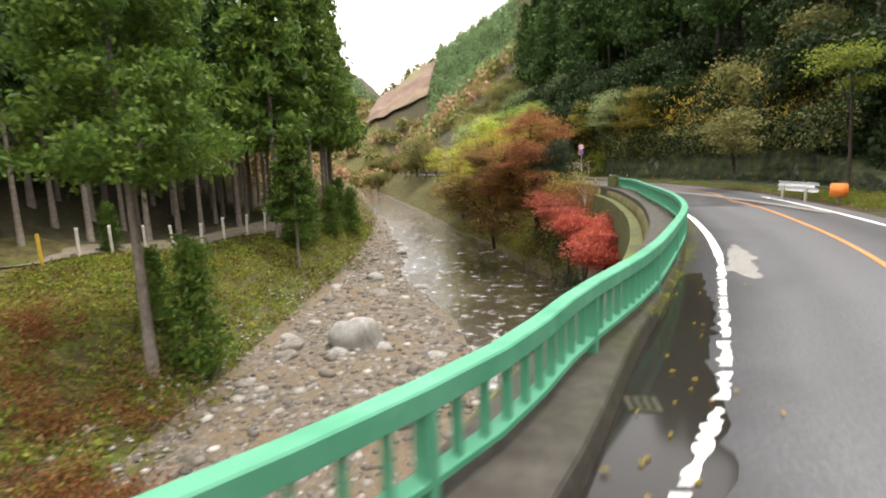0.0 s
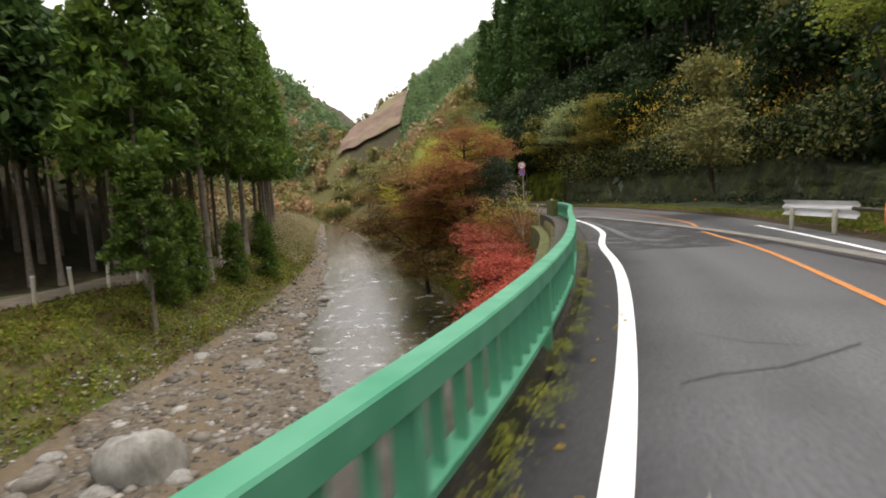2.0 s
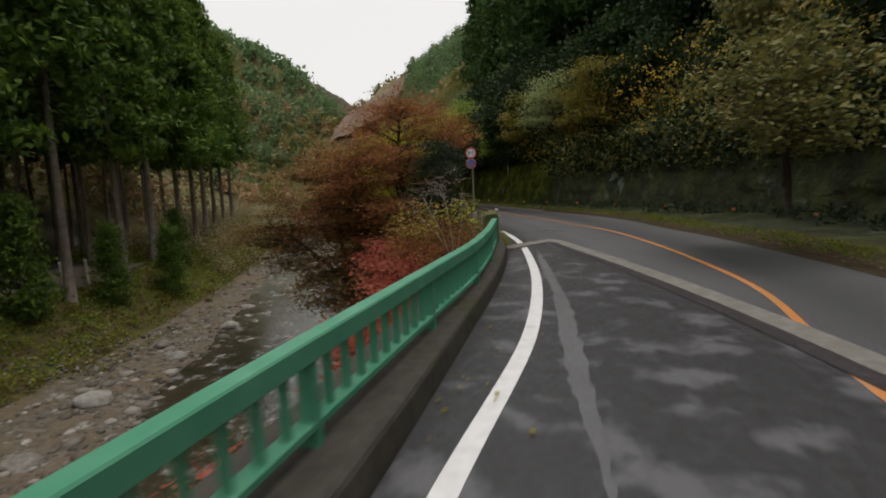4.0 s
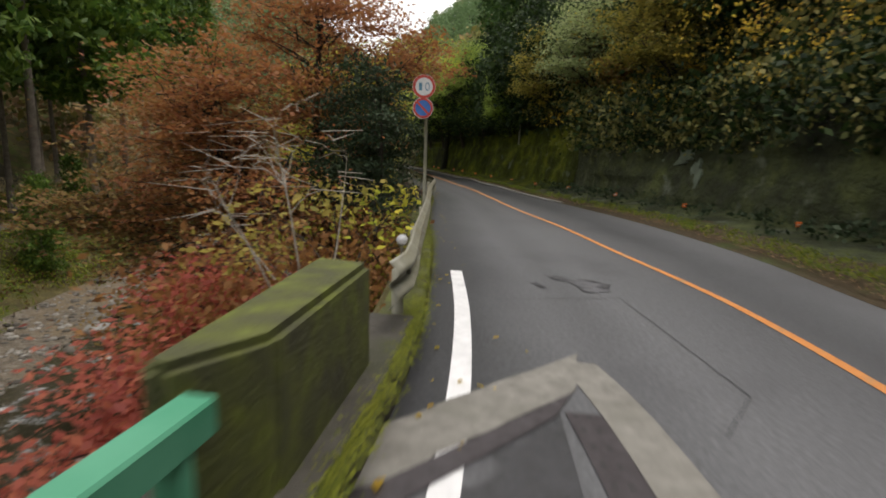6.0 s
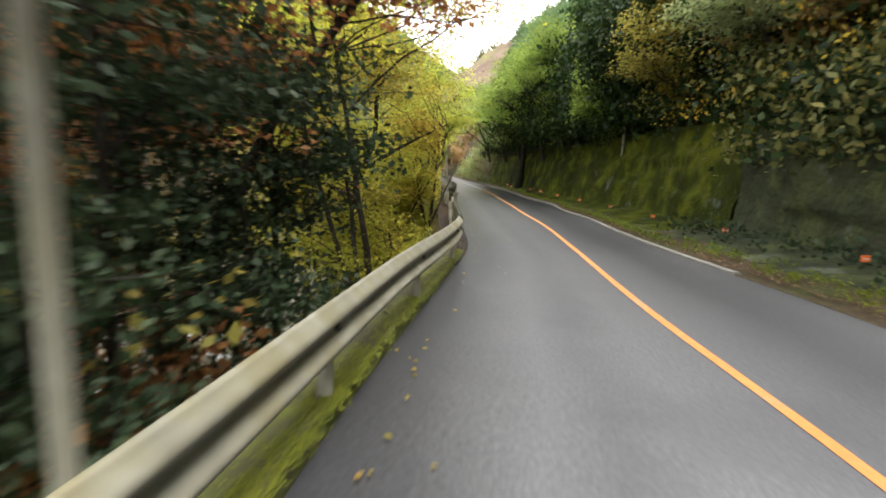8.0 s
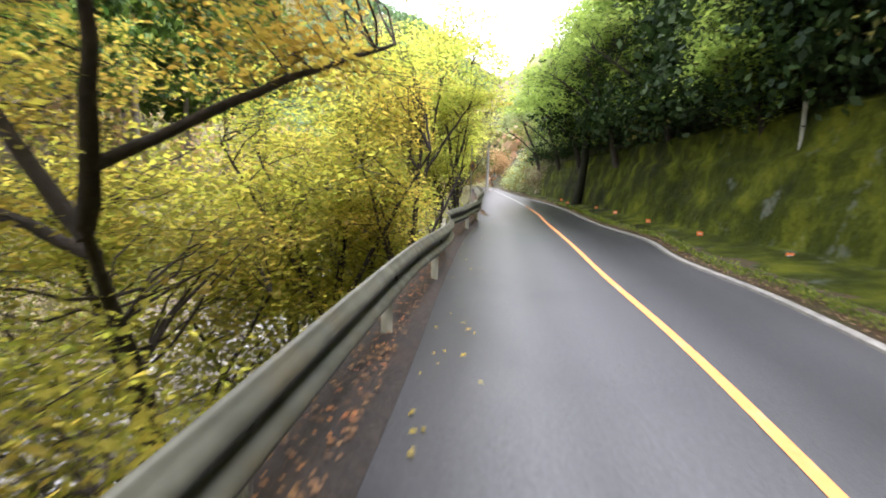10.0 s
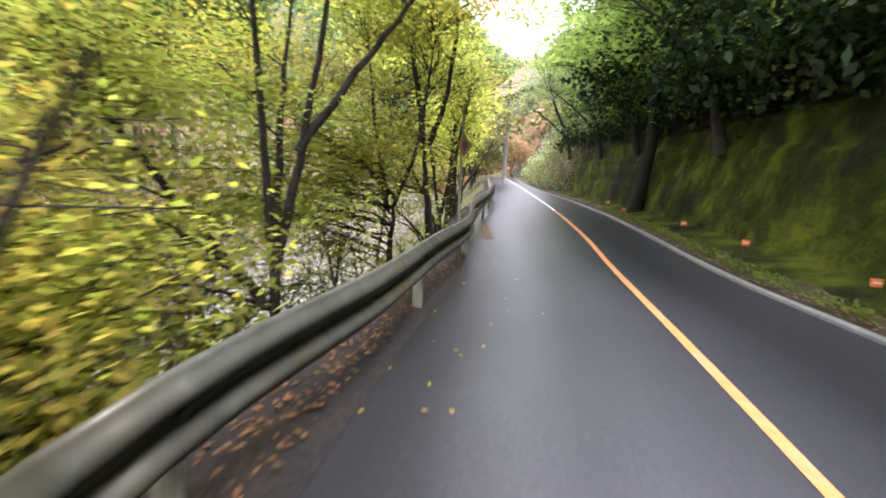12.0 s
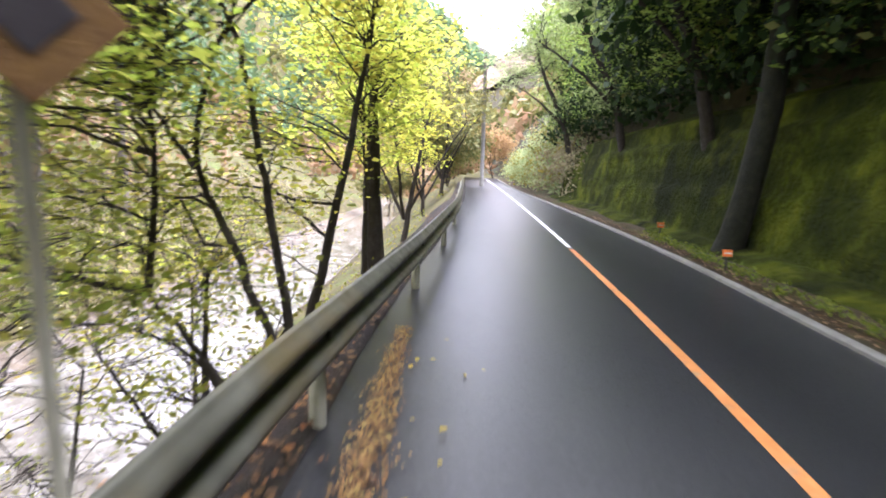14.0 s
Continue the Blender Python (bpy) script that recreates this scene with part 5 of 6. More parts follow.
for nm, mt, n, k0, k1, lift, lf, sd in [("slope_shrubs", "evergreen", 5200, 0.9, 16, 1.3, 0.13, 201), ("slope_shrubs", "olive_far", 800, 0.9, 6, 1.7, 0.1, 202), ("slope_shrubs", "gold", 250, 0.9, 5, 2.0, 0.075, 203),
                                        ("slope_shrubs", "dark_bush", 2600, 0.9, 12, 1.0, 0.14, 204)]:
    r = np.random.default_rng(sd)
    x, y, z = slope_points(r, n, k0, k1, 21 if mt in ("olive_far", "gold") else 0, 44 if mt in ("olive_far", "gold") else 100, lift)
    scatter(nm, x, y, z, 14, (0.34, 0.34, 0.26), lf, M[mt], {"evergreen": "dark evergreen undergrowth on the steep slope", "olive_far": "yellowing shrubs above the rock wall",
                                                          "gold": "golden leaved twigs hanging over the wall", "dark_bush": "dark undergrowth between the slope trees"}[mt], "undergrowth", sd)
# a few bright leaved twigs and a drooping fringe over the rock cut
r = np.random.default_rng(205)
x, y, z = slope_points(r, 420, 0.7, 3.5, 22, 52, 1.6)
scatter("slope_shrubs", x, y, z, 10, (0.3, 0.3, 0.16), 0.07, M["russet_olive"], "brown and olive leaved twigs above the rock wall", "undergrowth", 206)
r = np.random.default_rng(207)
y = r.uniform(23, 48, 460)
scatter("golden_creeper", WALL(y) - 0.1 + r.uniform(size=460) * 2.0, y, 3.0 + r.uniform(size=460) ** 1.3 * 4.2, 9, (0.16, 0.22, 0.12), 0.055, M["gold"], "golden creeper leaves hanging before the dark slope", "undergrowth", 208)
# hanging shrubs along the top of the wall
r = np.random.default_rng(210)


def along_wall(n):
    y = np.r_[r.uniform(18, 44, n), r.uniform(44, 96, n // 9)]
    low = np.where(y < 43, 2.2, 3.2)
    return WALL(y) + 0.9 - np.where(y < 43, 1.0, 0.5) * r.uniform(size=len(y)) ** 2, y, low + r.uniform(-0.2, 1.6, len(y))


x, y, z = along_wall(520)
scatter("hanging_shrubs", x, y, z, 16, (0.3, 0.3, 0.22), 0.085, M["olive_far"], "olive and yellow shrubs hanging over the wall top", "undergrowth", 211)
x, y, z = along_wall(640)
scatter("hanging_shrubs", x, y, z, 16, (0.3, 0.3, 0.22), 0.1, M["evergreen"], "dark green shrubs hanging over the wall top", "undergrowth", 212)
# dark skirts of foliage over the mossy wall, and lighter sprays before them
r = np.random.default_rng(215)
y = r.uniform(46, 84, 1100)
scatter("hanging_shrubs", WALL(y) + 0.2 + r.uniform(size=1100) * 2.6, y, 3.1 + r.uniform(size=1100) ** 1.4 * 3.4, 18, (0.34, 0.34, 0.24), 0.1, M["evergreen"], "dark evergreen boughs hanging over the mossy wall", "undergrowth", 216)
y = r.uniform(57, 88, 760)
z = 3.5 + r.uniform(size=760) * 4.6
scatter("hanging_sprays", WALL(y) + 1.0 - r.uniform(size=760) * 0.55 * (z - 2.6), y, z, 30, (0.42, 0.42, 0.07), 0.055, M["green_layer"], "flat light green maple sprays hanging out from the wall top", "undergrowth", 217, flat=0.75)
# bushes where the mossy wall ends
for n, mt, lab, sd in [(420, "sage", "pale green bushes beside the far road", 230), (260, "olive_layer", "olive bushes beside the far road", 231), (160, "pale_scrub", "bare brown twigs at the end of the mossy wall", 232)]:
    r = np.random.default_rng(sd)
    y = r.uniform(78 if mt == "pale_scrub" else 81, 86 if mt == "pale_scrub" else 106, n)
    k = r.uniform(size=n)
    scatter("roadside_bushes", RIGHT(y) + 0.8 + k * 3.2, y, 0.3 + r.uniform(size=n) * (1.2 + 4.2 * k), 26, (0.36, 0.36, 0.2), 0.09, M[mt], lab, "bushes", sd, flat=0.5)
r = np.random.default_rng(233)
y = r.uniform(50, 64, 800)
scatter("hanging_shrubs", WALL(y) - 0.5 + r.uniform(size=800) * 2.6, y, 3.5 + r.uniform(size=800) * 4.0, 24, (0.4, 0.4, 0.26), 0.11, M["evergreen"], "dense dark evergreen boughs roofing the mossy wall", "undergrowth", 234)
# grass and herbs on the far bank
r = np.random.default_rng(220)
y = -14 + 104 * r.uniform(0, 1, 9000) ** 1.3
w = r.uniform(0, 1, 9000) ** 0.8 * 13.5
x = BANK(y) - 0.2 - w
scatter("bank_grass", *bank_only(x, y, ground_height(x, y) + 0.1), 9, (0.22, 0.22, 0.08), 0.14, M["grass"], "yellowing grass and herbs on the river bank", "grass", 221, flat=0.1, aspect=0.22)
y = r.uniform(-14, 60, 2400)
x = BANK(y) - 0.8 - r.uniform(0, 1, 2400) * 12
scatter("bank_herbs", *bank_only(x, y, ground_height(x, y) + 0.15), 20, (0.26, 0.26, 0.12), 0.08, M["herb"], "bright green ferns and herbs on the bank", "undergrowth", 222)
y = r.uniform(-14, 60, 1300)
x = BANK(y) - 0.4 - r.uniform(0, 1, 1300) * 13
scatter("bank_brush", *bank_only(x, y, ground_height(x, y) + 0.2), 20, (0.3, 0.3, 0.16), 0.07, M["brown_leaf"], "brown dry brush on the bank", "undergrowth", 223)
y = r.uniform(-6, 10, 240)
x = BANK(y) - 0.6 - r.uniform(0, 1, 240) * 9
scatter("bank_brush", x, y, ground_height(x, y) + r.uniform(0.1, 0.7, 240), 34, (0.26, 0.26, 0.2), 0.05, M["russet_olive"], "rust and olive leaved brambles on the grassy bank", "undergrowth", 228)
y = r.uniform(8, 44, 260)
x = WALL(y) + 0.15 - r.uniform(0, 1, 260) ** 2 * 1.2
scatter("wall_foot_growth", x, y, 0.1 + r.uniform(0, 0.35, 260) * (x - RIGHT(y) > 0.9), 16, (0.14, 0.2, 0.1), 0.055, M["dark_bush"], "dark low growth at the foot of the rock wall", "undergrowth", 226)
y = r.uniform(48, 95, 900)
x = BANK(y) - 0.5 - r.uniform(0, 1, 900) * 12
scatter("bank_scrub", x, y, ground_height(x, y) + r.uniform(0.1, 1.6, 900), 30, (0.4, 0.4, 0.26), 0.085, M["pale_scrub"], "pale straw-coloured scrub on the far bank", "undergrowth", 227)
# low growth on the near bank below the guard rail
y = np.r_[r.uniform(24, 49, 1250), r.uniform(49, 90, 70)]
x = LEFT(y) - 0.9 - r.uniform(0, 1, 1320) ** 1.2 * (foot(y) - 0.8)
scatter("near_bank_growth", x, y, ground_height(x, y) + r.uniform(0, 0.5, 1320), 18, (0.28, 0.28, 0.16), 0.05, M["yellow_green"], "yellow-green undergrowth on the bank below the guard rail", "undergrowth", 224)
y = r.uniform(-8, 34, 700)
x = LEFT(y) - 1.5 - r.uniform(0, 1, 700) * 1.2
scatter("near_bank_growth", x, y, np.maximum(ground_height(x, y), -6.2) + r.uniform(0, 0.8, 700), 14, (0.3, 0.3, 0.2), 0.08, M["dark_bush"], "dark undergrowth at the foot of the retaining wall", "undergrowth", 225)

# ---------------------------------------------------------------- far woods
r = np.random.default_rng(240)


def far_woods(name, n, box, mat, seed, label, size=2.2, leaf=0.75, tall=1.0, skip=None):
    r = np.random.default_rng(seed)
    x, y = r.uniform(box[0], box[1], n), r.uniform(box[2], box[3], n)
    if skip is not None:
        keep = ~skip(x, y)
        x, y = x[keep], y[keep]
    z = ground_height(x, y)
    c = np.stack([x, y, z + size * tall * 0.9], 1)
    pts = clump_points(r, c, 46, (size * 0.5, size * 0.5, size * 0.55 * tall))
    LV, LF = leaf_quads(r, pts, leaf, 0.6, 0.3)
    thing(name, mesh_of(name, LV, LF, mat), label, "woods", kind="stuff")


def cleared(x, y):
    return (x > -53) & (x < -24) & (y > 176) & (y < 210)


def cedar_block(x, y):
    return cleared(x, y) | ((x > -27) & (x < 6) & (y > 160) & (y < 215))


far_woods("far_woods", 900, (-120, 90, 128, 260), M["olive_far"], 241, "mixed olive and yellow woods on the far hill", skip=cedar_block)
far_woods("far_woods", 420, (-110, 90, 120, 250), M["autumn_far"], 242, "orange autumn woods on the far hill", skip=cedar_block)
far_woods("far_woods", 900, (-26, 5, 161, 214), M["hazy_cedar"], 243, "dense young cedar plantation on the far hill, paled with haze", size=1.1, leaf=0.34, tall=1.9)
far_woods("far_woods", 500, (-170, -60, 110, 270), M["hazy_cedar"], 244, "cedar woods on the far hillside, paled with haze", size=2.0, tall=1.8)
far_woods("far_woods", 420, (-200, -75, 240, 330), M["hazy_cedar"], 246, "woods on the furthest ridge, haze put into their colour", size=3.0, leaf=1.1, tall=1.2)
far_woods("far_woods", 480, (-82, -35, -25, 52), M["cedar_shaded"], 247, "cedar plantation on the hillside, its inner shade put into the colour", size=2.4, leaf=0.5, tall=2.2)
far_woods("far_woods", 170, (-82, -35, 52, 84), M["olive_far"], 248, "olive and yellow broadleaf woods on the far bank", size=2.4, leaf=0.4, tall=1.6)
far_woods("far_woods", 90, (-82, -32, 54, 90), M["autumn_far"], 249, "orange-brown broadleaf woods on the far bank", size=2.4, leaf=0.4, tall=1.4)
far_woods("far_woods", 420, (8, 80, 95, 170), M["evergreen"], 245, "dark evergreen woods along the slope", size=2.6, leaf=0.6, tall=1.4)
gxx, gyy = np.meshgrid(np.linspace(-51, -27, 20), np.linspace(184, 207, 24))
M["cleared"] = material("cleared_earth", [(0.3, (0.13, 0.088, 0.064)), (0.55, (0.2, 0.14, 0.105)), (0.75, (0.27, 0.2, 0.15))], 0.15, 8.0, (0.9, 0.95), 0.5, 1.0, stain=(0.22, 0.2, 0.1), stain_scale=0.05, dist=0.3)
thing("cleared_slope", grid_mesh("cleared_slope", np.stack([gxx, gyy, ground_height(gxx, gyy) + 1.7], -1), M["cleared"]), "bare pinkish-brown cleared slope on the far hill", "hillside", kind="structure")

# ---------------------------------------------------------------- road surface details


def flat_patch(name, pts, z, mat, seed, label, category="road patch", rough=0.05, kind="structure"):
    r = np.random.default_rng(seed)
    out = []
    for i, (a, b) in enumerate(pts):
        c, d = pts[(i + 1) % len(pts)]
        n = max(2, int(math.hypot(c - a, d - b) / 0.12))
        for k in range(n):
            q = k / n
            j = rough * (r.normal(size=2) if k else np.zeros(2))
            out.append((a + (c - a) * q + j[0], b + (d - b) * q + j[1]))
    bm = bmesh.new()
    vs = [bm.verts.new((p[0], p[1], z)) for p in out]
    f = bm.faces.new(vs)
    if f.normal.z < 0:
        f.normal_flip()
    bm.normal_update()
    if bm.faces[:][0].normal.z < 0:
        bmesh.ops.reverse_faces(bm, faces=bm.faces)
    bmesh.ops.triangulate(bm, faces=bm.faces)
    return thing(name, bm_mesh(name, bm, mat), label, category, kind=kind)


OUTER = smooth_curve([(13.25, 8), (13.2, 13), (12.86, 16.4), (12.6, 18), (12.25, 19.9), (11.79, 22.0), (11.45, 23.6), (11.26, 24.15)])
INNER = offset_line(OUTER, -0.52)
M["joint_steel"] = material("joint_steel", [(0.3, (0.04, 0.034, 0.036)), (0.6, (0.065, 0.057, 0.06)), (0.8, (0.1, 0.09, 0.095))], 8.0, 8.0, (0.4, 0.6), 0.3, 60.0, metal=0.2, dist=0.004)
M["pale_patch"] = material("pale_patch", [(0.3, (0.17, 0.165, 0.15)), (0.6, (0.25, 0.245, 0.225)), (0.8, (0.34, 0.33, 0.3))], 9.0, 10.0, (0.7, 0.85), 0.4, 100.0, stain=(0.2, 0.19, 0.17), stain_scale=3.0, dist=0.006)
M["seam"] = material("seam_tar", [(0.3, grey(0.02)), (0.7, grey(0.045))], 20.0, 4.0, (0.5, 0.7), 0.2, 80.0)
tagged(new("bridge_deck", strip("bridge_deck", offset_line(LEFT, 0.01), INNER, 11.0, 22.2, 0.003, M["asphalt_dark"], 6)), "dark patched asphalt on the bridge deck", "road", kind="structure")
tagged(new("joint_header", strip("joint_header", offset_line(OUTER, -0.3), OUTER, 8.0, 24.1, 0.009, M["concrete"], 3)), "pale concrete header beside the bridge joint", "bridge joint", kind="structure")
tagged(new("joint_plate", strip("joint_plate", INNER, offset_line(OUTER, -0.305), 8.0, 23.4, 0.011, M["joint_steel"], 3)), "grey steel bridge joint plate with bolt holes", "bridge joint", kind="structure")
flat_patch("deck_corner", [(9.98, 22.1), (10.2, 22.25), (11.0, 23.3), (11.1, 22.1)], 0.004, M["asphalt_dark"], 1, "dark asphalt at the corner of the bridge deck", rough=0.0)
flat_patch("joint_corner", [(10.0, 22.78), (10.6, 23.5), (11.2, 24.18), (11.12, 23.5), (10.15, 22.3), (10.0, 22.2)], 0.013, M["concrete"], 2, "pale concrete corner of the bridge joint", "bridge joint", 0.01)
flat_patch("joint_bar", [(10.0, 22.2), (10.15, 22.3), (11.1, 23.47), (10.98, 23.12), (10.2, 22.1), (10.0, 21.95)], 0.0145, M["joint_steel"], 3, "grey steel bar of the bridge joint", "bridge joint", 0.0)
hole = mesh_of("bolt_hole", [(0.018 * math.cos(a), 0.018 * math.sin(a), 0) for a in np.linspace(0, 2 * math.pi, 9)[:-1]], [tuple(range(8))], M["seam"])
plate = bpy.data.objects["joint_plate"]
for y in np.arange(15, 23.2, 0.16):
    for dx in (-0.47, -0.39):
        h = part("bolt_hole", hole, plate)
        h.location = (float(OUTER(y)) + dx, y, 0.0135)
flat_patch("worn_patch", [(8.42, 2.61), (8.34, 1.86), (8.22, 1.07), (7.94, 0.77), (7.83, 0.20), (7.67, -0.33), (7.50, -0.51), (7.42, -0.20), (7.40, 0.05), (7.27, -0.05), (7.30, 0.24), (7.56, 0.61), (7.75, 1.03), (7.92, 1.63)], 0.005, M["pale_patch"], 4, "pale worn concrete patch in the asphalt", rough=0.03)
flat_patch("worn_patch", [(10.62, 12.4), (10.78, 14.5), (10.86, 17), (10.82, 20), (10.72, 22), (10.68, 20), (10.7, 17), (10.58, 14.4)], 0.0065, M["worn_asphalt"], 5, "lighter worn strip beside the edge line", rough=0.015)
for k, pts in enumerate([[(11.0, 26.9), (11.36, 26.85), (11.8, 26.6), (11.75, 26.25), (11.5, 26.12), (11.33, 26.5)], [(10.81, 26.4), (10.93, 26.2), (11.0, 26.3), (10.9, 26.5)]]):
    flat_patch("oil_stain", pts, 0.0062, M["asphalt_dark"], 10 + k, "irregular stain on the asphalt", rough=0.05)


def seam_line(pts, w, seed):
    r = np.random.default_rng(seed)
    line = []
    for (a, b), (c, d) in zip(pts, pts[1:]):
        for q in np.linspace(0, 1, 12)[:-1]:
            line.append((a + (c - a) * q + r.normal() * w * 0.8, b + (d - b) * q + r.normal() * w * 0.8, 0.0075))
    line.append((*pts[-1], 0.0075))
    V, F = sweep([(-w, 0), (w, 0)], line, closed=False)
    thing("road_crack", mesh_of("road_crack", V, F, M["seam"]), "thin dark crack in the asphalt", "crack", kind="structure")


seam_line([(10.45, 25.55), (11.8, 26.0), (12.25, 23.7), (11.9, 23.1)], 0.004, 1)
seam_line([(8.7, 3.84), (9.02, 4.0), (9.47, 4.11), (10.24, 4.6)], 0.006, 2)
seam_line([(9.17, 5.0), (9.49, 4.68), (9.82, 4.57)], 0.005, 3)
# broken start of the edge line: ragged strips of worn paint
r = np.random.default_rng(29)
for k, (y0, y1) in enumerate([(-6.4, -5.5), (-5.42, -4.5), (-4.38, -3.85), (-3.75, -3.1), (-3.02, -2.1), (-2.02, -1.5), (-1.42, -0.55), (-0.48, 1.22)]):
    yy = np.arange(y0, y1, 0.05)
    lo = -0.075 + 0.06 * np.abs(r.normal(size=len(yy))).clip(0, 1.1)
    hi = 0.075 - 0.025 * np.abs(r.normal(size=len(yy))).clip(0, 2.2)
    V = [(float(WHITE(y)) + d, y, 0.006) for y, a, b in zip(yy, lo, hi) for d in (a, b)]
    F = [(2 * i, 2 * i + 1, 2 * i + 3, 2 * i + 2) for i in range(len(yy) - 1)]
    tagged(new("edge_line", mesh_of("edge_line", V, F, M["white"])), "flaking stretch of the white edge line", "road marking", kind="structure")
# puddle in the gutter
M["puddle"] = bpy.data.materials.new("puddle_water")
M["puddle"].use_nodes = True
pb = M["puddle"].node_tree.nodes["Principled BSDF"]
pb.inputs["Base Color"].default_value = (0.022, 0.02, 0.017, 1)
pb.inputs["Roughness"].default_value = 0.1
pb.inputs["Specular IOR Level"].default_value = 0.28
flat_patch("puddle", [(4.3, -5.8), (5.1, -5.9), (5.45, -5.2), (5.85, -3.6), (6.3, -2.4), (6.75, -0.8), (6.95, -0.1), (6.45, -0.25), (6.05, -1.1), (5.6, -2.1), (5.05, -3.5), (4.6, -4.8)], 0.004, M["puddle"], 50, "dark rain puddle in the gutter", "puddle", 0.03, "structure")
# drain grate
grate = thing("drain_grate", None, "small iron drain grate in the gutter", "drain")
part("frame", bm_mesh("frame", box_data(0.22, 0.22, 0.012, 0.002, (5.1, -4.5, 0.008)), M["gutter"]), grate)
slot = bm_mesh("slot", box_data(0.03, 0.08, 0.004, 0, (0, 0, 0)), M["mossy_bark"])
for k in range(6):
    o = part("slot", slot, grate)
    o.matrix_local = pose(5.04 + (k % 3) * 0.06, -4.55 + (k // 3) * 0.1, 0.016)

# ---------------------------------------------------------------- roadside fittings
M["reflector"] = material("orange_reflector", [(0.3, (0.75, 0.14, 0.03)), (0.7, (0.9, 0.25, 0.06))], 20.0, 3.0, (0.25, 0.4), 0.1, 80.0)
M["red_paint"] = material("red_sign_paint", [(0.3, (0.42, 0.05, 0.04)), (0.7, (0.55, 0.09, 0.07))], 6.0, 5.0, (0.4, 0.6), 0.05, 40.0)
M["blue_paint"] = material("blue_sign_paint", [(0.3, (0.04, 0.13, 0.42)), (0.7, (0.07, 0.2, 0.55))], 6.0, 5.0, (0.4, 0.6), 0.05, 40.0)
M["sign_white"] = material("white_sign_paint", [(0.3, grey(0.62)), (0.7, grey(0.75))], 6.0, 5.0, (0.4, 0.6), 0.05, 40.0)
M["teal_paint"] = material("teal_sign_paint", [(0.3, (0.08, 0.2, 0.3)), (0.7, (0.14, 0.3, 0.42))], 6.0, 5.0, (0.4, 0.6), 0.05, 40.0)
M["rust"] = material("rusty_plate", [(0.3, (0.12, 0.06, 0.02)), (0.6, (0.2, 0.11, 0.03)), (0.8, (0.3, 0.17, 0.05))], 9.0, 8.0, (0.6, 0.8), 0.3, 60.0)
M["orange_plastic"] = material("orange_plastic", [(0.3, (0.7, 0.16, 0.03)), (0.7, (0.85, 0.26, 0.05))], 4.0, 5.0, (0.4, 0.6), 0.1, 30.0)
plate_me = bm_mesh("plate", box_data(0.13, 0.02, 0.1, 0.006, (0, 0, 0.27)), M["reflector"])
stripe_me = bm_mesh("stripe", box_data(0.1, 0.004, 0.018, 0, (0, -0.0125, 0.27)), M["sign_white"])
stake_me = bm_mesh("stake", box_data(0.03, 0.015, 0.28, 0.003, (0, 0.018, 0.13)), M["steel"])
for x, y, z in [(18.1, 25.1, 0.0), (17.35, 28.35, 0.02), (16.15, 31.7, 0.0), (14.95, 35.3, 0.0), (13.6, 38.4, 0.02), (12.3, 41.85, 0.0), (11.03, 45.7, -0.08), (9.75, 49.7, -0.12), (8.4, 52.4, -0.06), (7.12, 55.4, -0.04),
                (5.9, 58.0, 0.02), (4.8, 61.2, 0.0), (3.0, 64.4, 0.0), (2.0, 67.8, 0.0)]:
    ob = thing("wall_reflector", None, "small orange reflector plate on a stake at the wall foot", "reflector", "wall reflectors")
    part("plate", plate_me, ob)
    part("stripe", stripe_me, ob)
    part("stake", stake_me, ob)
    ob.matrix_basis = pose(x, y, z + 0.06, 0, 0, 18)


def disc(r, depth, seg=28):
    bm = bmesh.new()
    bmesh.ops.create_cone(bm, cap_ends=True, segments=seg, radius1=r, radius2=r, depth=depth)
    bmesh.ops.rotate(bm, cent=(0, 0, 0), matrix=Matrix.Rotation(math.pi / 2, 3, "X"), verts=bm.verts)
    return bm


def ring(r1, r2, y, seg=32):
    V = [(r * math.cos(a), y, r * math.sin(a)) for a in np.linspace(0, 2 * math.pi, seg, endpoint=False) for r in (r1, r2)]
    F = [(2 * i, 2 * i + 1, (2 * i + 3) % (2 * seg), (2 * i + 2) % (2 * seg)) for i in range(seg)]
    return V, F


def pole_mesh(r, z0, z1, mat):
    V, F = [], []
    tube(V, F, [(0, 0, z0), (0, 0, (z0 + z1) / 2), (0, 0, z1)], [r, r, r], 12)
    return mesh_of("pole", V, F, mat, True)


sign = thing("road_sign", None, "two round road signs on a weathered grey pole", "road sign")
part("pole", pole_mesh(0.03, -0.4, 2.72, M["white_steel"]), sign)
up = part("speed_sign", bm_mesh("speed_sign", disc(0.2, 0.015), M["sign_white"]), sign, "white round sign with a red rim")
up.location = (-0.05, -0.06, 2.5)
V, F = ring(0.15, 0.196, -0.011)
part("rim", mesh_of("rim", V, F, M["red_paint"]), up)
part("figure_bar", bm_mesh("figure_bar", box_data(0.055, 0.003, 0.13, 0.001, (-0.06, -0.0105, 0)), M["teal_paint"]), up)
oval = [(math.cos(a), math.sin(a)) for a in np.linspace(0, 2 * math.pi, 20, endpoint=False)]
V = [(0.06 + a * rr * 0.55, -0.0115, b * rr) for a, b in oval for rr in (0.05, 0.072)]
part("figure_nought", mesh_of("figure_nought", V, [(2 * i, 2 * i + 1, (2 * i + 3) % 40, (2 * i + 2) % 40) for i in range(20)], M["teal_paint"]), up)
low = part("parking_sign", bm_mesh("parking_sign", disc(0.18, 0.015), M["sign_white"]), sign, "blue round no-parking sign with a red rim")
low.location = (-0.06, -0.06, 2.14)
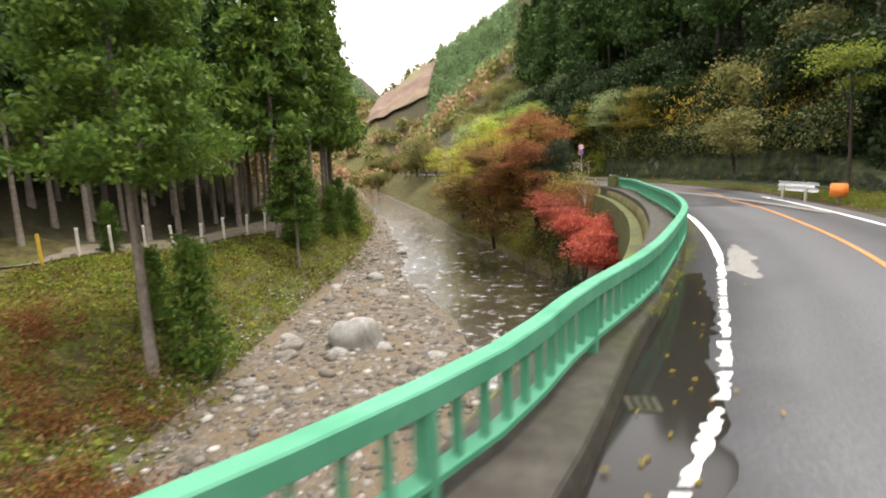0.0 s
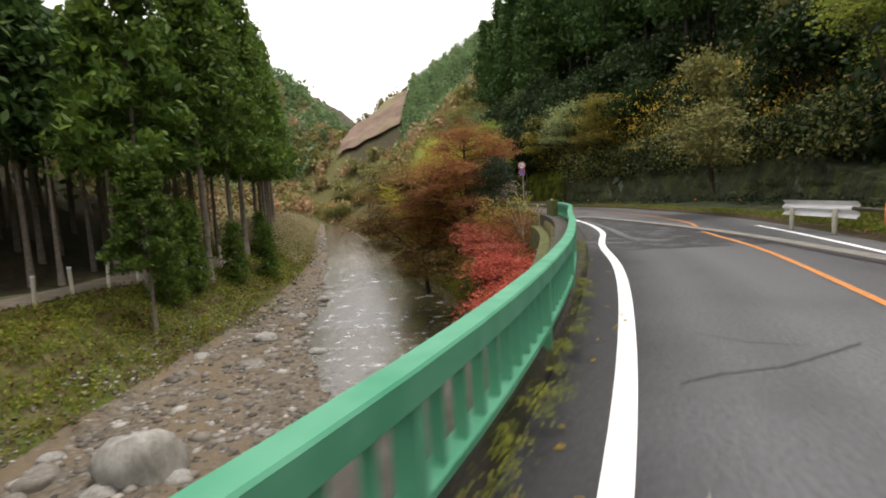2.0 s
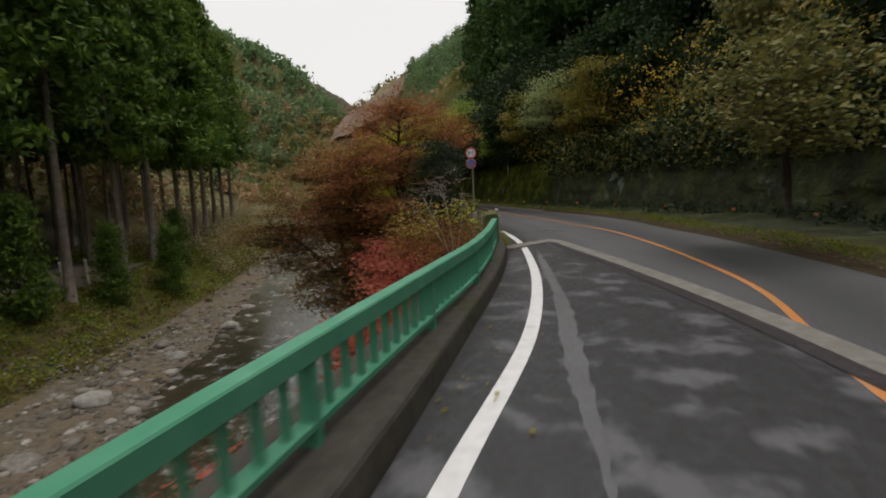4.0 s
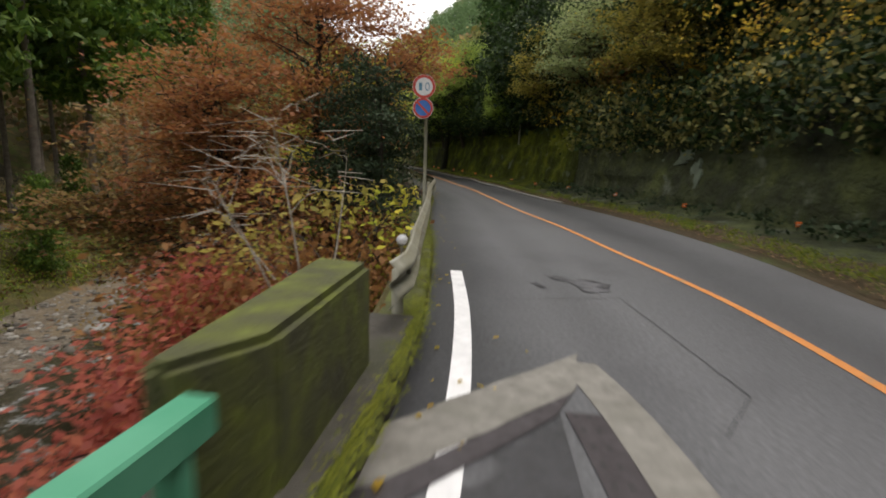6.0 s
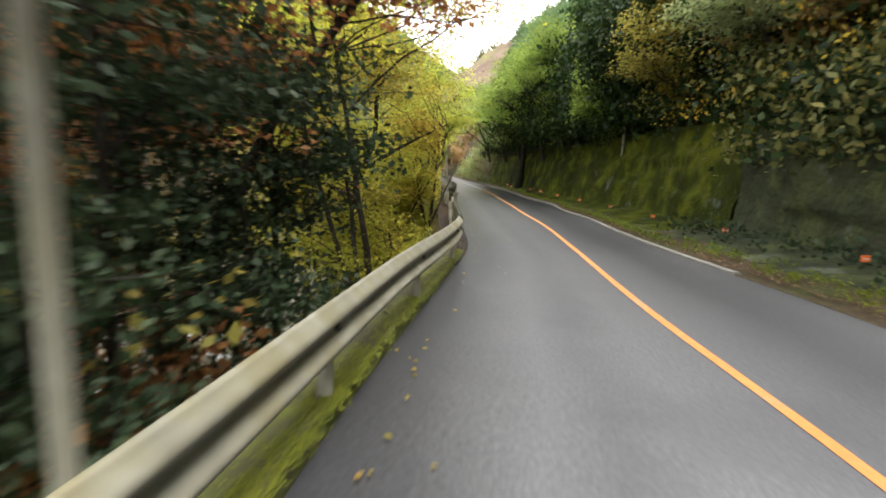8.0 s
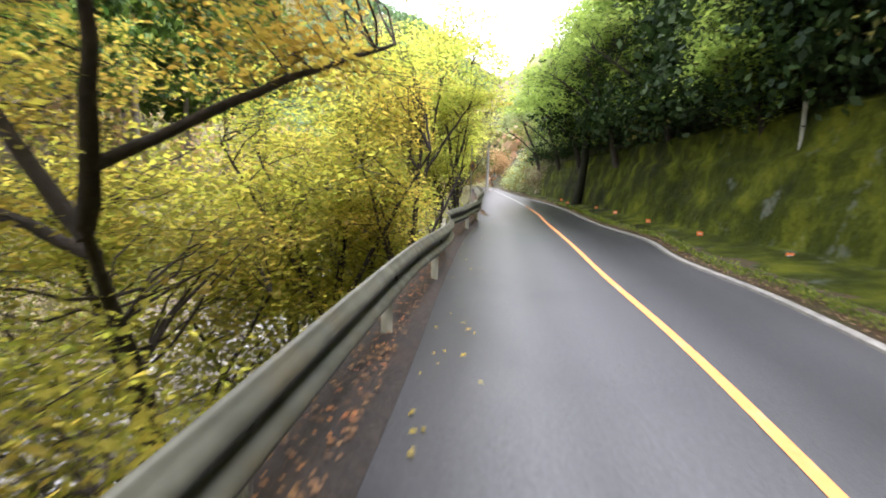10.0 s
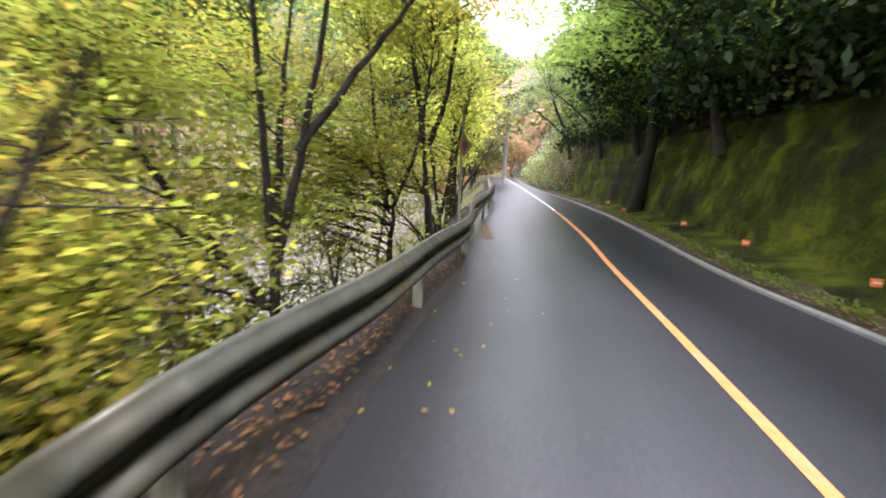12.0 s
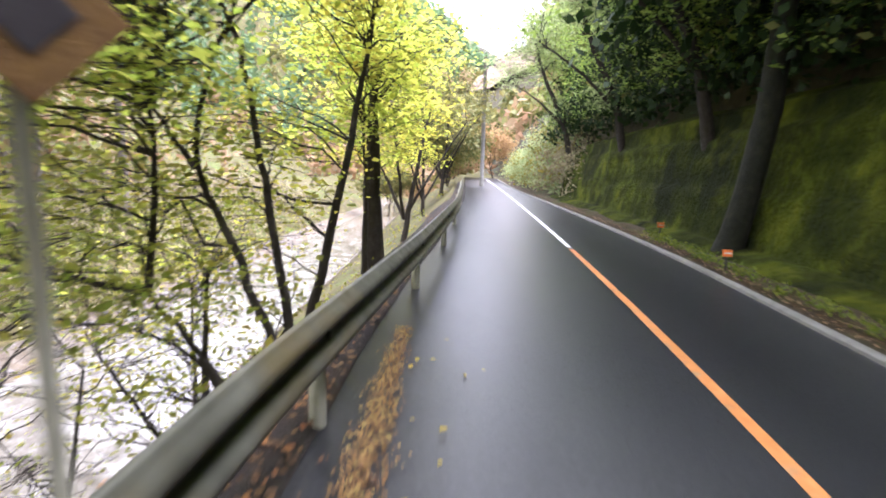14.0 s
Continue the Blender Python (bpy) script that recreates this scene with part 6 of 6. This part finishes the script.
part("field", bm_mesh("field", disc(0.14, 0.004), M["blue_paint"]), low).location = (0, -0.0105, 0)
V, F = ring(0.135, 0.172, -0.0145)
part("rim", mesh_of("rim", V, F, M["red_paint"]), low)
sl = part("slash", bm_mesh("slash", box_data(0.28, 0.003, 0.035, 0), M["red_paint"]), low)
sl.matrix_local = pose(0, -0.0145, 0, 0, 45, 0)
sign.matrix_basis = pose(8.79, 29.95, 0.06, 0, 0, 10) @ Matrix.Scale(1.05, 4)

dia = thing("diamond_sign", None, "rusty brown diamond-shaped sign plate on a grey pole", "road sign")
part("pole", pole_mesh(0.024, -0.5, 2.5, M["white_steel"]), dia)
dm = part("plate", bm_mesh("plate", box_data(0.31, 0.012, 0.31, 0.004), M["rust"]), dia)
dm.matrix_local = pose(0.02, -0.04, 1.75, 0, 45, 0)
part("inset", bm_mesh("inset", box_data(0.15, 0.004, 0.15, 0.001, (0, -0.008, 0)), M["joint_steel"]), dm, "dark faded square on the plate")
dia.matrix_basis = pose(0.9, 56.82, 0.07, 0, 0, 75)

ball = thing("delineator", None, "round white delineator on the guard rail end", "reflector")
bm = disc(0.045, 0.025, 20)
bmesh.ops.translate(bm, vec=(0, 0, 0.82), verts=bm.verts)
bmesh.ops.bevel(bm, geom=bm.edges, offset=0.008, segments=2, affect="EDGES")
part("lens", bm_mesh("lens", bm, M["sign_white"], True), ball)
part("stem", pole_mesh(0.01, 0.6, 0.79, M["white_steel"]), ball)
ball.matrix_basis = pose(9.79, 24.17, 0, 0, 0, 0)

upole = thing("utility_pole", None, "pale concrete utility pole far along the road", "utility pole")
V, F = [], []
tube(V, F, [(0, 0, -0.5), (0, 0, 4), (0, 0, 8.5)], [0.16, 0.14, 0.11], 12)
part("shaft", mesh_of("shaft", V, F, M["concrete"], True), upole)
part("crossarm", bm_mesh("crossarm", box_data(1.4, 0.09, 0.09, 0.01, (0, 0, 7.9)), M["steel"]), upole)
upole.location = (-10.3, 90.2, 0.1)

pipe = thing("drain_pipe", None, "pale drain pipe fixed to the rock wall", "pipe")
part("tube", pole_mesh(0.045, 1.95, 3.3, M["white_steel"]), pipe)
part("bracket", bm_mesh("bracket", box_data(0.14, 0.1, 0.04, 0.005, (0.03, 0, 2.6)), M["steel"]), pipe)
pipe.location = (10.0, 51.4, 0)

drum = thing("orange_barrier", None, "orange plastic barrier end at the guard rail", "barrier")
bm = bmesh.new()
bmesh.ops.create_cone(bm, cap_ends=True, segments=20, radius1=0.26, radius2=0.24, depth=0.42)
bmesh.ops.bevel(bm, geom=bm.edges, offset=0.03, segments=2, affect="EDGES")
bmesh.ops.translate(bm, vec=(0, 0, 0.45), verts=bm.verts)
part("drum", bm_mesh("drum", bm, M["orange_plastic"], True), drum)
part("leg", pole_mesh(0.05, -0.1, 0.3, M["white_steel"]), drum)
drum.location = (14.6, 10.5, 0.05)

M["pale_lichen"] = material("pale_lichen", [(0.3, (0.07, 0.085, 0.06)), (0.6, (0.14, 0.17, 0.125)), (0.8, (0.22, 0.25, 0.19))], 3.0, 8.0, (0.8, 0.9), 0.8, 20.0)
for k, (x, y, z, w, h) in enumerate([(15.02, 36.85, 1.62, 0.7, 0.2), (15.3, 35.9, 1.15, 0.22, 0.4)]):
    r = np.random.default_rng(640 + k)
    a = np.linspace(0, 2 * math.pi, 34, endpoint=False)
    rad = 1 + 0.16 * np.sin(2 * a + r.uniform(0, 6)) + 0.13 * np.sin(5 * a + r.uniform(0, 6)) + 0.09 * r.normal(size=34)
    V = [(0, w * q * math.cos(b), h * q * math.sin(b)) for b, q in zip(a, rad)] + [(0.3, w * q * 1.05 * math.cos(b), h * q * 1.05 * math.sin(b)) for b, q in zip(a, rad)]
    F = [tuple(range(34))] + [(i, (i + 1) % 34, 34 + (i + 1) % 34, 34 + i) for i in range(34)]
    sp = thing("pale_stone", mesh_of("pale_stone", V, F, M["pale_lichen"]), "pale lichen-covered patch of stone in the wall", "stone", "pale stones in the wall")
    sp.matrix_basis = pose(x, y, z, 0, 11, 18)

# ---------------------------------------------------------------- far bank: track and posts
rows = []
for y in np.arange(8, 60, 0.8):
    b = float(POSTS(y))
    xx = np.linspace(b - 4.4, b - 0.4, 6)
    rows.append(np.stack([xx, np.full(6, y), ground_height(xx, np.full(6, y)) + 0.07], 1))
M["track"] = material("earth_track", [(0.3, (0.13, 0.105, 0.08)), (0.55, (0.21, 0.18, 0.14)), (0.75, (0.3, 0.26, 0.21))], 2.0, 10.0, (0.85, 0.95), 0.7, 20.0, stain=(0.12, 0.11, 0.05), stain_scale=0.5)
thing("track", grid_mesh("track", np.array(rows), M["track"]), "grey-brown earth track along the plantation", "track", kind="structure")
V, F = [], []
M["wood_post"] = material("pale_wood", [(0.3, (0.46, 0.42, 0.34)), (0.6, (0.6, 0.56, 0.47)), (0.8, (0.7, 0.66, 0.58))], 9.0, 8.0, (0.8, 0.9), 0.4, 40.0)
M["yellow_post"] = material("yellow_post", [(0.3, (0.55, 0.36, 0.03)), (0.7, (0.66, 0.46, 0.06))], 6.0, 5.0, (0.5, 0.7), 0.1, 40.0)
wpost = bm_mesh("shaft", box_data(0.15, 0.15, 1.9, 0.015, (0, 0, 0.75)), M["wood_post"])
cap = bm_mesh("cap", box_data(0.165, 0.165, 0.12, 0.01, (0, 0, 1.7)), M["sign_white"])
ypost = bm_mesh("shaft", box_data(0.15, 0.15, 1.9, 0.02, (0, 0, 0.75)), M["yellow_post"])
r = np.random.default_rng(300)
for k, y in enumerate(np.arange(16.5, 41, 1.75)):
    x = float(POSTS(y)) + r.uniform(-0.15, 0.15)
    ob = thing("track_post", None, "yellow marker post beside the track" if k in (0, 9) else "pale wooden post beside the earth track", "post", "posts along the track")
    part("shaft", ypost if k in (0, 9) else wpost, ob)
    if k not in (0, 9):
        part("cap", cap, ob)
    ob.matrix_basis = pose(x, y, gz(x, y), r.uniform(-3, 3), r.uniform(-3, 3), r.uniform(0, 90))

# ---------------------------------------------------------------- river stones


def stone_data(seed, sub=2):
    r = np.random.default_rng(seed)
    bm = bmesh.new()
    bmesh.ops.create_icosphere(bm, subdivisions=sub, radius=1.0)
    off = Vector(r.uniform(0, 50, 3))
    for v in bm.verts:
        n = noise.noise(v.co * 0.9 + off) * 0.45 + noise.noise(v.co * 2.4 + off) * 0.2 + noise.noise(v.co * 5.5 + off) * 0.07
        v.co *= 1 + n
        v.co.z *= 0.6
    return bm


M["boulder"] = material("pale_boulder", [(0.3, (0.2, 0.19, 0.17)), (0.55, (0.38, 0.37, 0.34)), (0.75, (0.52, 0.51, 0.48))], 1.6, 12.0, (0.7, 0.9), 0.8, 10.0, stain=(0.17, 0.155, 0.12), stain_scale=0.9, dist=0.06)
BOULDERS = [bm_mesh("boulder", stone_data(400 + k, 3), M["boulder"] if k % 2 == 0 else M["rock"], True) for k in range(6)]
big = [(-2.9, 13.3, 1.05), (-5.6, 12.8, 0.6), (-3.3, 12.4, 0.45), (-5.4, 11.6, 0.5), (-5.8, 27.4, 0.65), (-4.4, 23.0, 0.55), (-2.2, 25.6, 0.5), (-1.0, 27.5, 0.6), (0.6, 28.2, 0.5), (-7.6, 34.0, 0.5), (-6.2, 38.0, 0.6)]
r = np.random.default_rng(420)
for k in range(70):
    y = r.uniform(6, 85)
    b, e = float(BANK(y)), float(LEFT(y) - foot(y))
    big.append((b + (e - b) * r.uniform(0.0, 0.95), y, r.uniform(0.16, 0.42)))
for k, (x, y, s) in enumerate(big):
    ob = thing("boulder", BOULDERS[0 if k == 0 else k % 6], "large pale boulder on the gravel bar" if s > 0.55 else "grey boulder in the river bed", "boulder", "boulders in the river")
    ob.matrix_basis = pose(x, y, gz(x, y) + 0.1 * s, 0, 0, r.uniform(0, 360)) @ Matrix.Scale(s, 4) @ Matrix.Diagonal((1, 1, 1.9 if k == 0 else 1, 1))
base = []
for k in range(8):
    bm = stone_data(440 + k, 1)
    base.append((np.array([v.co[:] for v in bm.verts]), np.array([[v.index for v in f.verts] for f in bm.faces])))
    bm.free()


def stones(n, y0, y1, s0, s1, seed, span=(0.0, 1.0)):
    r = np.random.default_rng(seed)
    y = r.uniform(y0, y1, n)
    b, e = BANK(y), LEFT(y) - foot(y)
    x = b - 0.5 + (e - b) * (span[0] + (span[1] - span[0]) * r.uniform(size=n))
    z = ground_height(x, y) + 0.05
    VV, FF, o = [], [], 0
    for i in range(n):
        v, f = base[i % 8]
        s = s0 + (s1 - s0) * r.uniform() ** 3
        a = r.uniform(0, 6.28)
        R = np.array([[math.cos(a), -math.sin(a), 0], [math.sin(a), math.cos(a), 0], [0, 0, 1]])
        VV.append((v * s * (1, r.uniform(0.6, 1), 0.9)) @ R.T + (x[i], y[i], z[i]))
        FF.append(f + o)
        o += len(v)
    me = mesh_of("river_stones", np.concatenate(VV), np.concatenate(FF), M["stones"])
    thing("river_stones", me, "loose grey stones on the river bed", "stones", kind="stuff")


M["stones"] = leaf_material("grey_stones", (0.06, 0.052, 0.04), (0.15, 0.132, 0.108), (0.38, 0.36, 0.32), 0.0, 0.2)
stones(9000, 2, 42, 0.025, 0.22, 450, (0.0, 0.9))
stones(520, 0, 34, 0.1, 0.42, 454, (0.05, 0.95))
stones(2200, 2, 34, 0.02, 0.15, 452, (-0.12, 0.06))
stones(1300, 40, 95, 0.08, 0.34, 451)
stones(700, 26, 46, 0.06, 0.42, 453, (0.3, 1.0))

M["brown_russet"] = leaf_material("brown_russet_leaves", (0.14, 0.06, 0.026), (0.26, 0.12, 0.045), (0.36, 0.19, 0.065), 0.5)
M["bracken"] = leaf_material("rusty_bracken", (0.13, 0.045, 0.018), (0.25, 0.09, 0.032), (0.3, 0.16, 0.05), 0.4)
# ---------------------------------------------------------------- shrubs beside the rail and guard rail
ms = canopy_tree(np.random.default_rng(500), [([(8.5, 25.3, -1.2), (8.45, 25.3, 0.1), (8.2, 25.2, 1.7)], 0.022), ([(8.5, 25.3, -1.0), (8.2, 25.0, 0.2), (7.7, 24.8, 1.3)], 0.018),
                                              ([(8.5, 25.3, -0.8), (8.7, 25.6, 0.3), (8.75, 25.8, 1.4)], 0.016), ([(8.5, 25.3, -1.0), (8.1, 25.5, 0.0), (7.3, 25.6, 0.8)], 0.016)],
                 [(8.2, 25.2, 1.7, 0.6, 0.6, 0.6), (7.5, 25.0, 1.2, 0.6, 0.5, 0.5), (8.7, 25.8, 1.4, 0.3, 0.5, 0.5)], 24, 160, 0.022, (M["pale_bark"], M["russet"]), lambda p: p[0] > 9.2, spray=0.2)
make_tree("bare_shrub", (8.5, 25.3, -1.2), ms, "bare pale-branched shrub behind the concrete block", "shrub")
for k, (x, y, z, h, n) in enumerate([(8.5, 26.6, -0.8, 2.4, 130), (8.0, 28.0, -0.9, 2.5, 130), (7.5, 29.2, -1.0, 2.7, 100)]):
    ms = tree_meshes(np.random.default_rng(510 + k), "maple", h, (M["bark"], M["pale_yellow" if k != 1 else "yellow_green"]), n, 0.056, 0.3, 0.24, 0.45, lambda p, x=x, y=y, z=z: p[0] + x > float(GUARD(p[1] + y)) - 0.12 or p[2] + z > 1.05, stem=0.42)
    make_tree("yellow_shrub", (x, y, z), ms, "arching shrub with large yellow leaves behind the guard rail", "shrub", "yellow shrubs")
for k, (x, y, z) in enumerate([(7.5, 31.0, -1.2), (6.9, 33.2, -1.6)]):
    stems = [([(x, y, z), (x + 0.05, y + 0.1, z + 1.6), (x + 0.1, y, z + 4.0)], 0.06), ([(x, y, z + 0.4), (x - 0.4, y - 0.3, z + 1.9), (x - 0.8, y - 0.5, z + 3.4)], 0.045), ([(x, y, z + 0.5), (x + 0.3, y - 0.5, z + 2.0), (x + 0.4, y - 0.9, z + 3.2)], 0.04)]
    blobs = [(x, y, z + 3.6, 1.1, 1.2, 1.1), (x - 0.5, y - 0.4, z + 2.4, 1.0, 1.0, 0.8), (x + 0.3, y - 0.6, z + 2.0, 0.8, 0.9, 0.7)]
    ms = canopy_tree(np.random.default_rng(520 + k), stems, blobs, 90, 15000, 0.034, (M["dark_bark"], M["dark_bush"]), lambda p: p[0] > float(GUARD(p[1])) - 0.15, spray=0.2, flat=0.35)
    make_tree("dark_evergreen", (x, y, z), ms, "dark small-leaved evergreen behind the guard rail", "tree", "evergreens by the guard rail")
y = np.random.default_rng(525).uniform(24.5, 33, 420)
x = GUARD(y) - 0.55 - np.random.default_rng(526).uniform(size=420) ** 1.2 * 2.6
scatter("bank_brush", x, y, np.random.default_rng(527).uniform(-1.6, 0.35, 420), 18, (0.24, 0.24, 0.2), 0.05, M["brown_russet"], "dull russet-brown brush behind the guard rail", "undergrowth", 528)

# rusty bracken on the grassy bank
r = np.random.default_rng(535)
c = [(-4.6, 1.3), (-5.6, 1.9), (-6.4, 1.2), (-11.6, 6.6), (-12.8, 7.4), (-8.2, 3.2), (-10.2, 4.2), (-7.2, 5.2)]
x = np.concatenate([a + r.normal(size=26) * 0.5 for a, b in c])
y = np.concatenate([b + r.normal(size=26) * 0.45 for a, b in c])
scatter("bracken", x, y, ground_height(x, y) + r.uniform(0.1, 0.6, len(x)), 40, (0.2, 0.2, 0.14), 0.05, M["bracken"], "rusty brown dying bracken on the grassy bank", "undergrowth", 536)

# moss cushions on ledge and kerb
r = np.random.default_rng(530)


def cushions(name, f, dx, y0, y1, n, z, rad, seed, label):
    r = np.random.default_rng(seed)
    y = r.uniform(y0, y1, n)
    x = f(y) + dx + r.normal(size=n) * rad
    pts = clump_points(r, np.stack([x, y, np.full(n, z)], 1), 40, (0.045, 0.07, 0.007))
    LV, LF = leaf_quads(r, pts, 0.011, 0.7, 0.85)
    thing(name, mesh_of(name, LV, LF, M["moss_leaf"]), label, "moss", kind="stuff")


M["moss_leaf"] = leaf_material("moss_tufts", (0.05, 0.068, 0.008), (0.115, 0.135, 0.012), (0.21, 0.22, 0.02), 0.2)
cushions("ledge_moss", RAIL, 0.12, -3, 11, 110, 0.212, 0.04, 531, "bright yellow-green moss on the concrete ledge")
cushions("kerb_moss", LEFT, -0.07, 24.6, 37.5, 420, 0.118, 0.03, 532, "bright yellow-green moss on the low kerb")
cushions("kerb_moss", LEFT, -0.05, 21.5, 24.6, 170, 0.19, 0.03, 533, "moss along the foot of the kerb")

# ---------------------------------------------------------------- fallen leaves


ROAD_EDGE = np.vectorize(ROAD_LEFT)


def fallen(name, n, fx, y0, y1, z, leaf, mat, seed, label):
    r = np.random.default_rng(seed)
    y = r.uniform(y0, y1, n)
    x = fx(y, r)
    pts = np.stack([x, y, z + r.uniform(0, 0.025, n)], 1)
    LV, LF = leaf_quads(r, pts, leaf, 0.65, 0.85)
    thing(name, mesh_of(name, LV, LF, mat), label, "fallen leaves", kind="stuff")


fallen("fallen_leaves", 4200, lambda y, r: np.minimum(LEFT(y) - 0.12, ROAD_EDGE(y) + 0.02) - np.abs(r.normal(size=len(y))) * 0.3, 36.6, 80, 0.05, 0.024, M["brown_leaf"], 601, "brown fallen leaves beside the guard rail")
fallen("fallen_leaves", 13000, lambda y, r: RIGHT(y) + 0.14 + r.uniform(size=len(y)) ** 1.6 * np.where(y > 42, 0.5, 0.9), 10, 90, 0.07, 0.022, M["brown_leaf"], 602, "brown fallen leaves at the wall foot")
fallen("fallen_leaves", 900, lambda y, r: RIGHT(y) + 0.2 + r.uniform(size=len(y)) * np.where(y > 42, 0.3, 0.7), 6, 70, 0.09, 0.024, M["grass"], 603, "low yellow-green weeds at the wall foot")
fallen("fallen_leaves", 900, lambda y, r: np.minimum(LEFT(y) - 0.15, ROAD_EDGE(y)) - np.abs(r.normal(size=len(y))) * 0.25, 37, 72, 0.07, 0.022, M["russet"], 609, "orange fallen leaves beside the guard rail")
fallen("fallen_leaves", 4200, lambda y, r: RIGHT(y) + 0.1 + np.abs(r.normal(size=len(y))) * np.where(y > 42, 0.2, 0.36), 8, 75, 0.07, 0.022, M["autumn_far"], 610, "orange and yellow leaves along the road edge")
fallen("fallen_leaves", 260, lambda y, r: LEFT(y) + 0.05 + np.abs(r.normal(size=len(y))) * 0.35, -6, 60, 0.012, 0.026, M["gold"], 604, "scattered yellow leaves on the asphalt")
HEAP = lambda y, r: 0.62 - (y - 59) * 0.43 + r.normal(size=len(y)) * (0.02 + 0.035 * (60.1 - y) / 2 + 0.025 * np.abs(np.sin(y * 5.1)))
fallen("fallen_leaves", 1500, HEAP, 57.3, 60.1, 0.008, 0.013, M["brown_leaf"], 605, "brown leaves and grit washed along the road edge")
fallen("fallen_leaves", 1100, HEAP, 57.3, 60.1, 0.014, 0.014, M["russet_olive"], 611, "tan and olive leaves washed along the road edge")
y = 8 + 60 * np.random.default_rng(606).uniform(size=1300) ** 1.3
scatter("verge_weeds", RIGHT(y) + 0.28 + np.random.default_rng(607).uniform(size=1300) * np.where(y > 42, 0.22, 0.95), y, np.full(1300, 0.13), 12, (0.06, 0.14, 0.03), 0.026, M["herb"], "green weeds at the foot of the wall", "weeds", 608)

r = np.random.default_rng(620)
y = r.uniform(8, 16.5, 240)
scatter("verge_weeds", RIGHT(y) + 0.2 + r.uniform(size=240) * 1.6, y, np.full(240, 0.14) + r.uniform(0, 0.16, 240), 16, (0.12, 0.12, 0.1), 0.06, M["grass"], "tall grass round the short guard rail", "weeds", 621, flat=0.1, aspect=0.2)
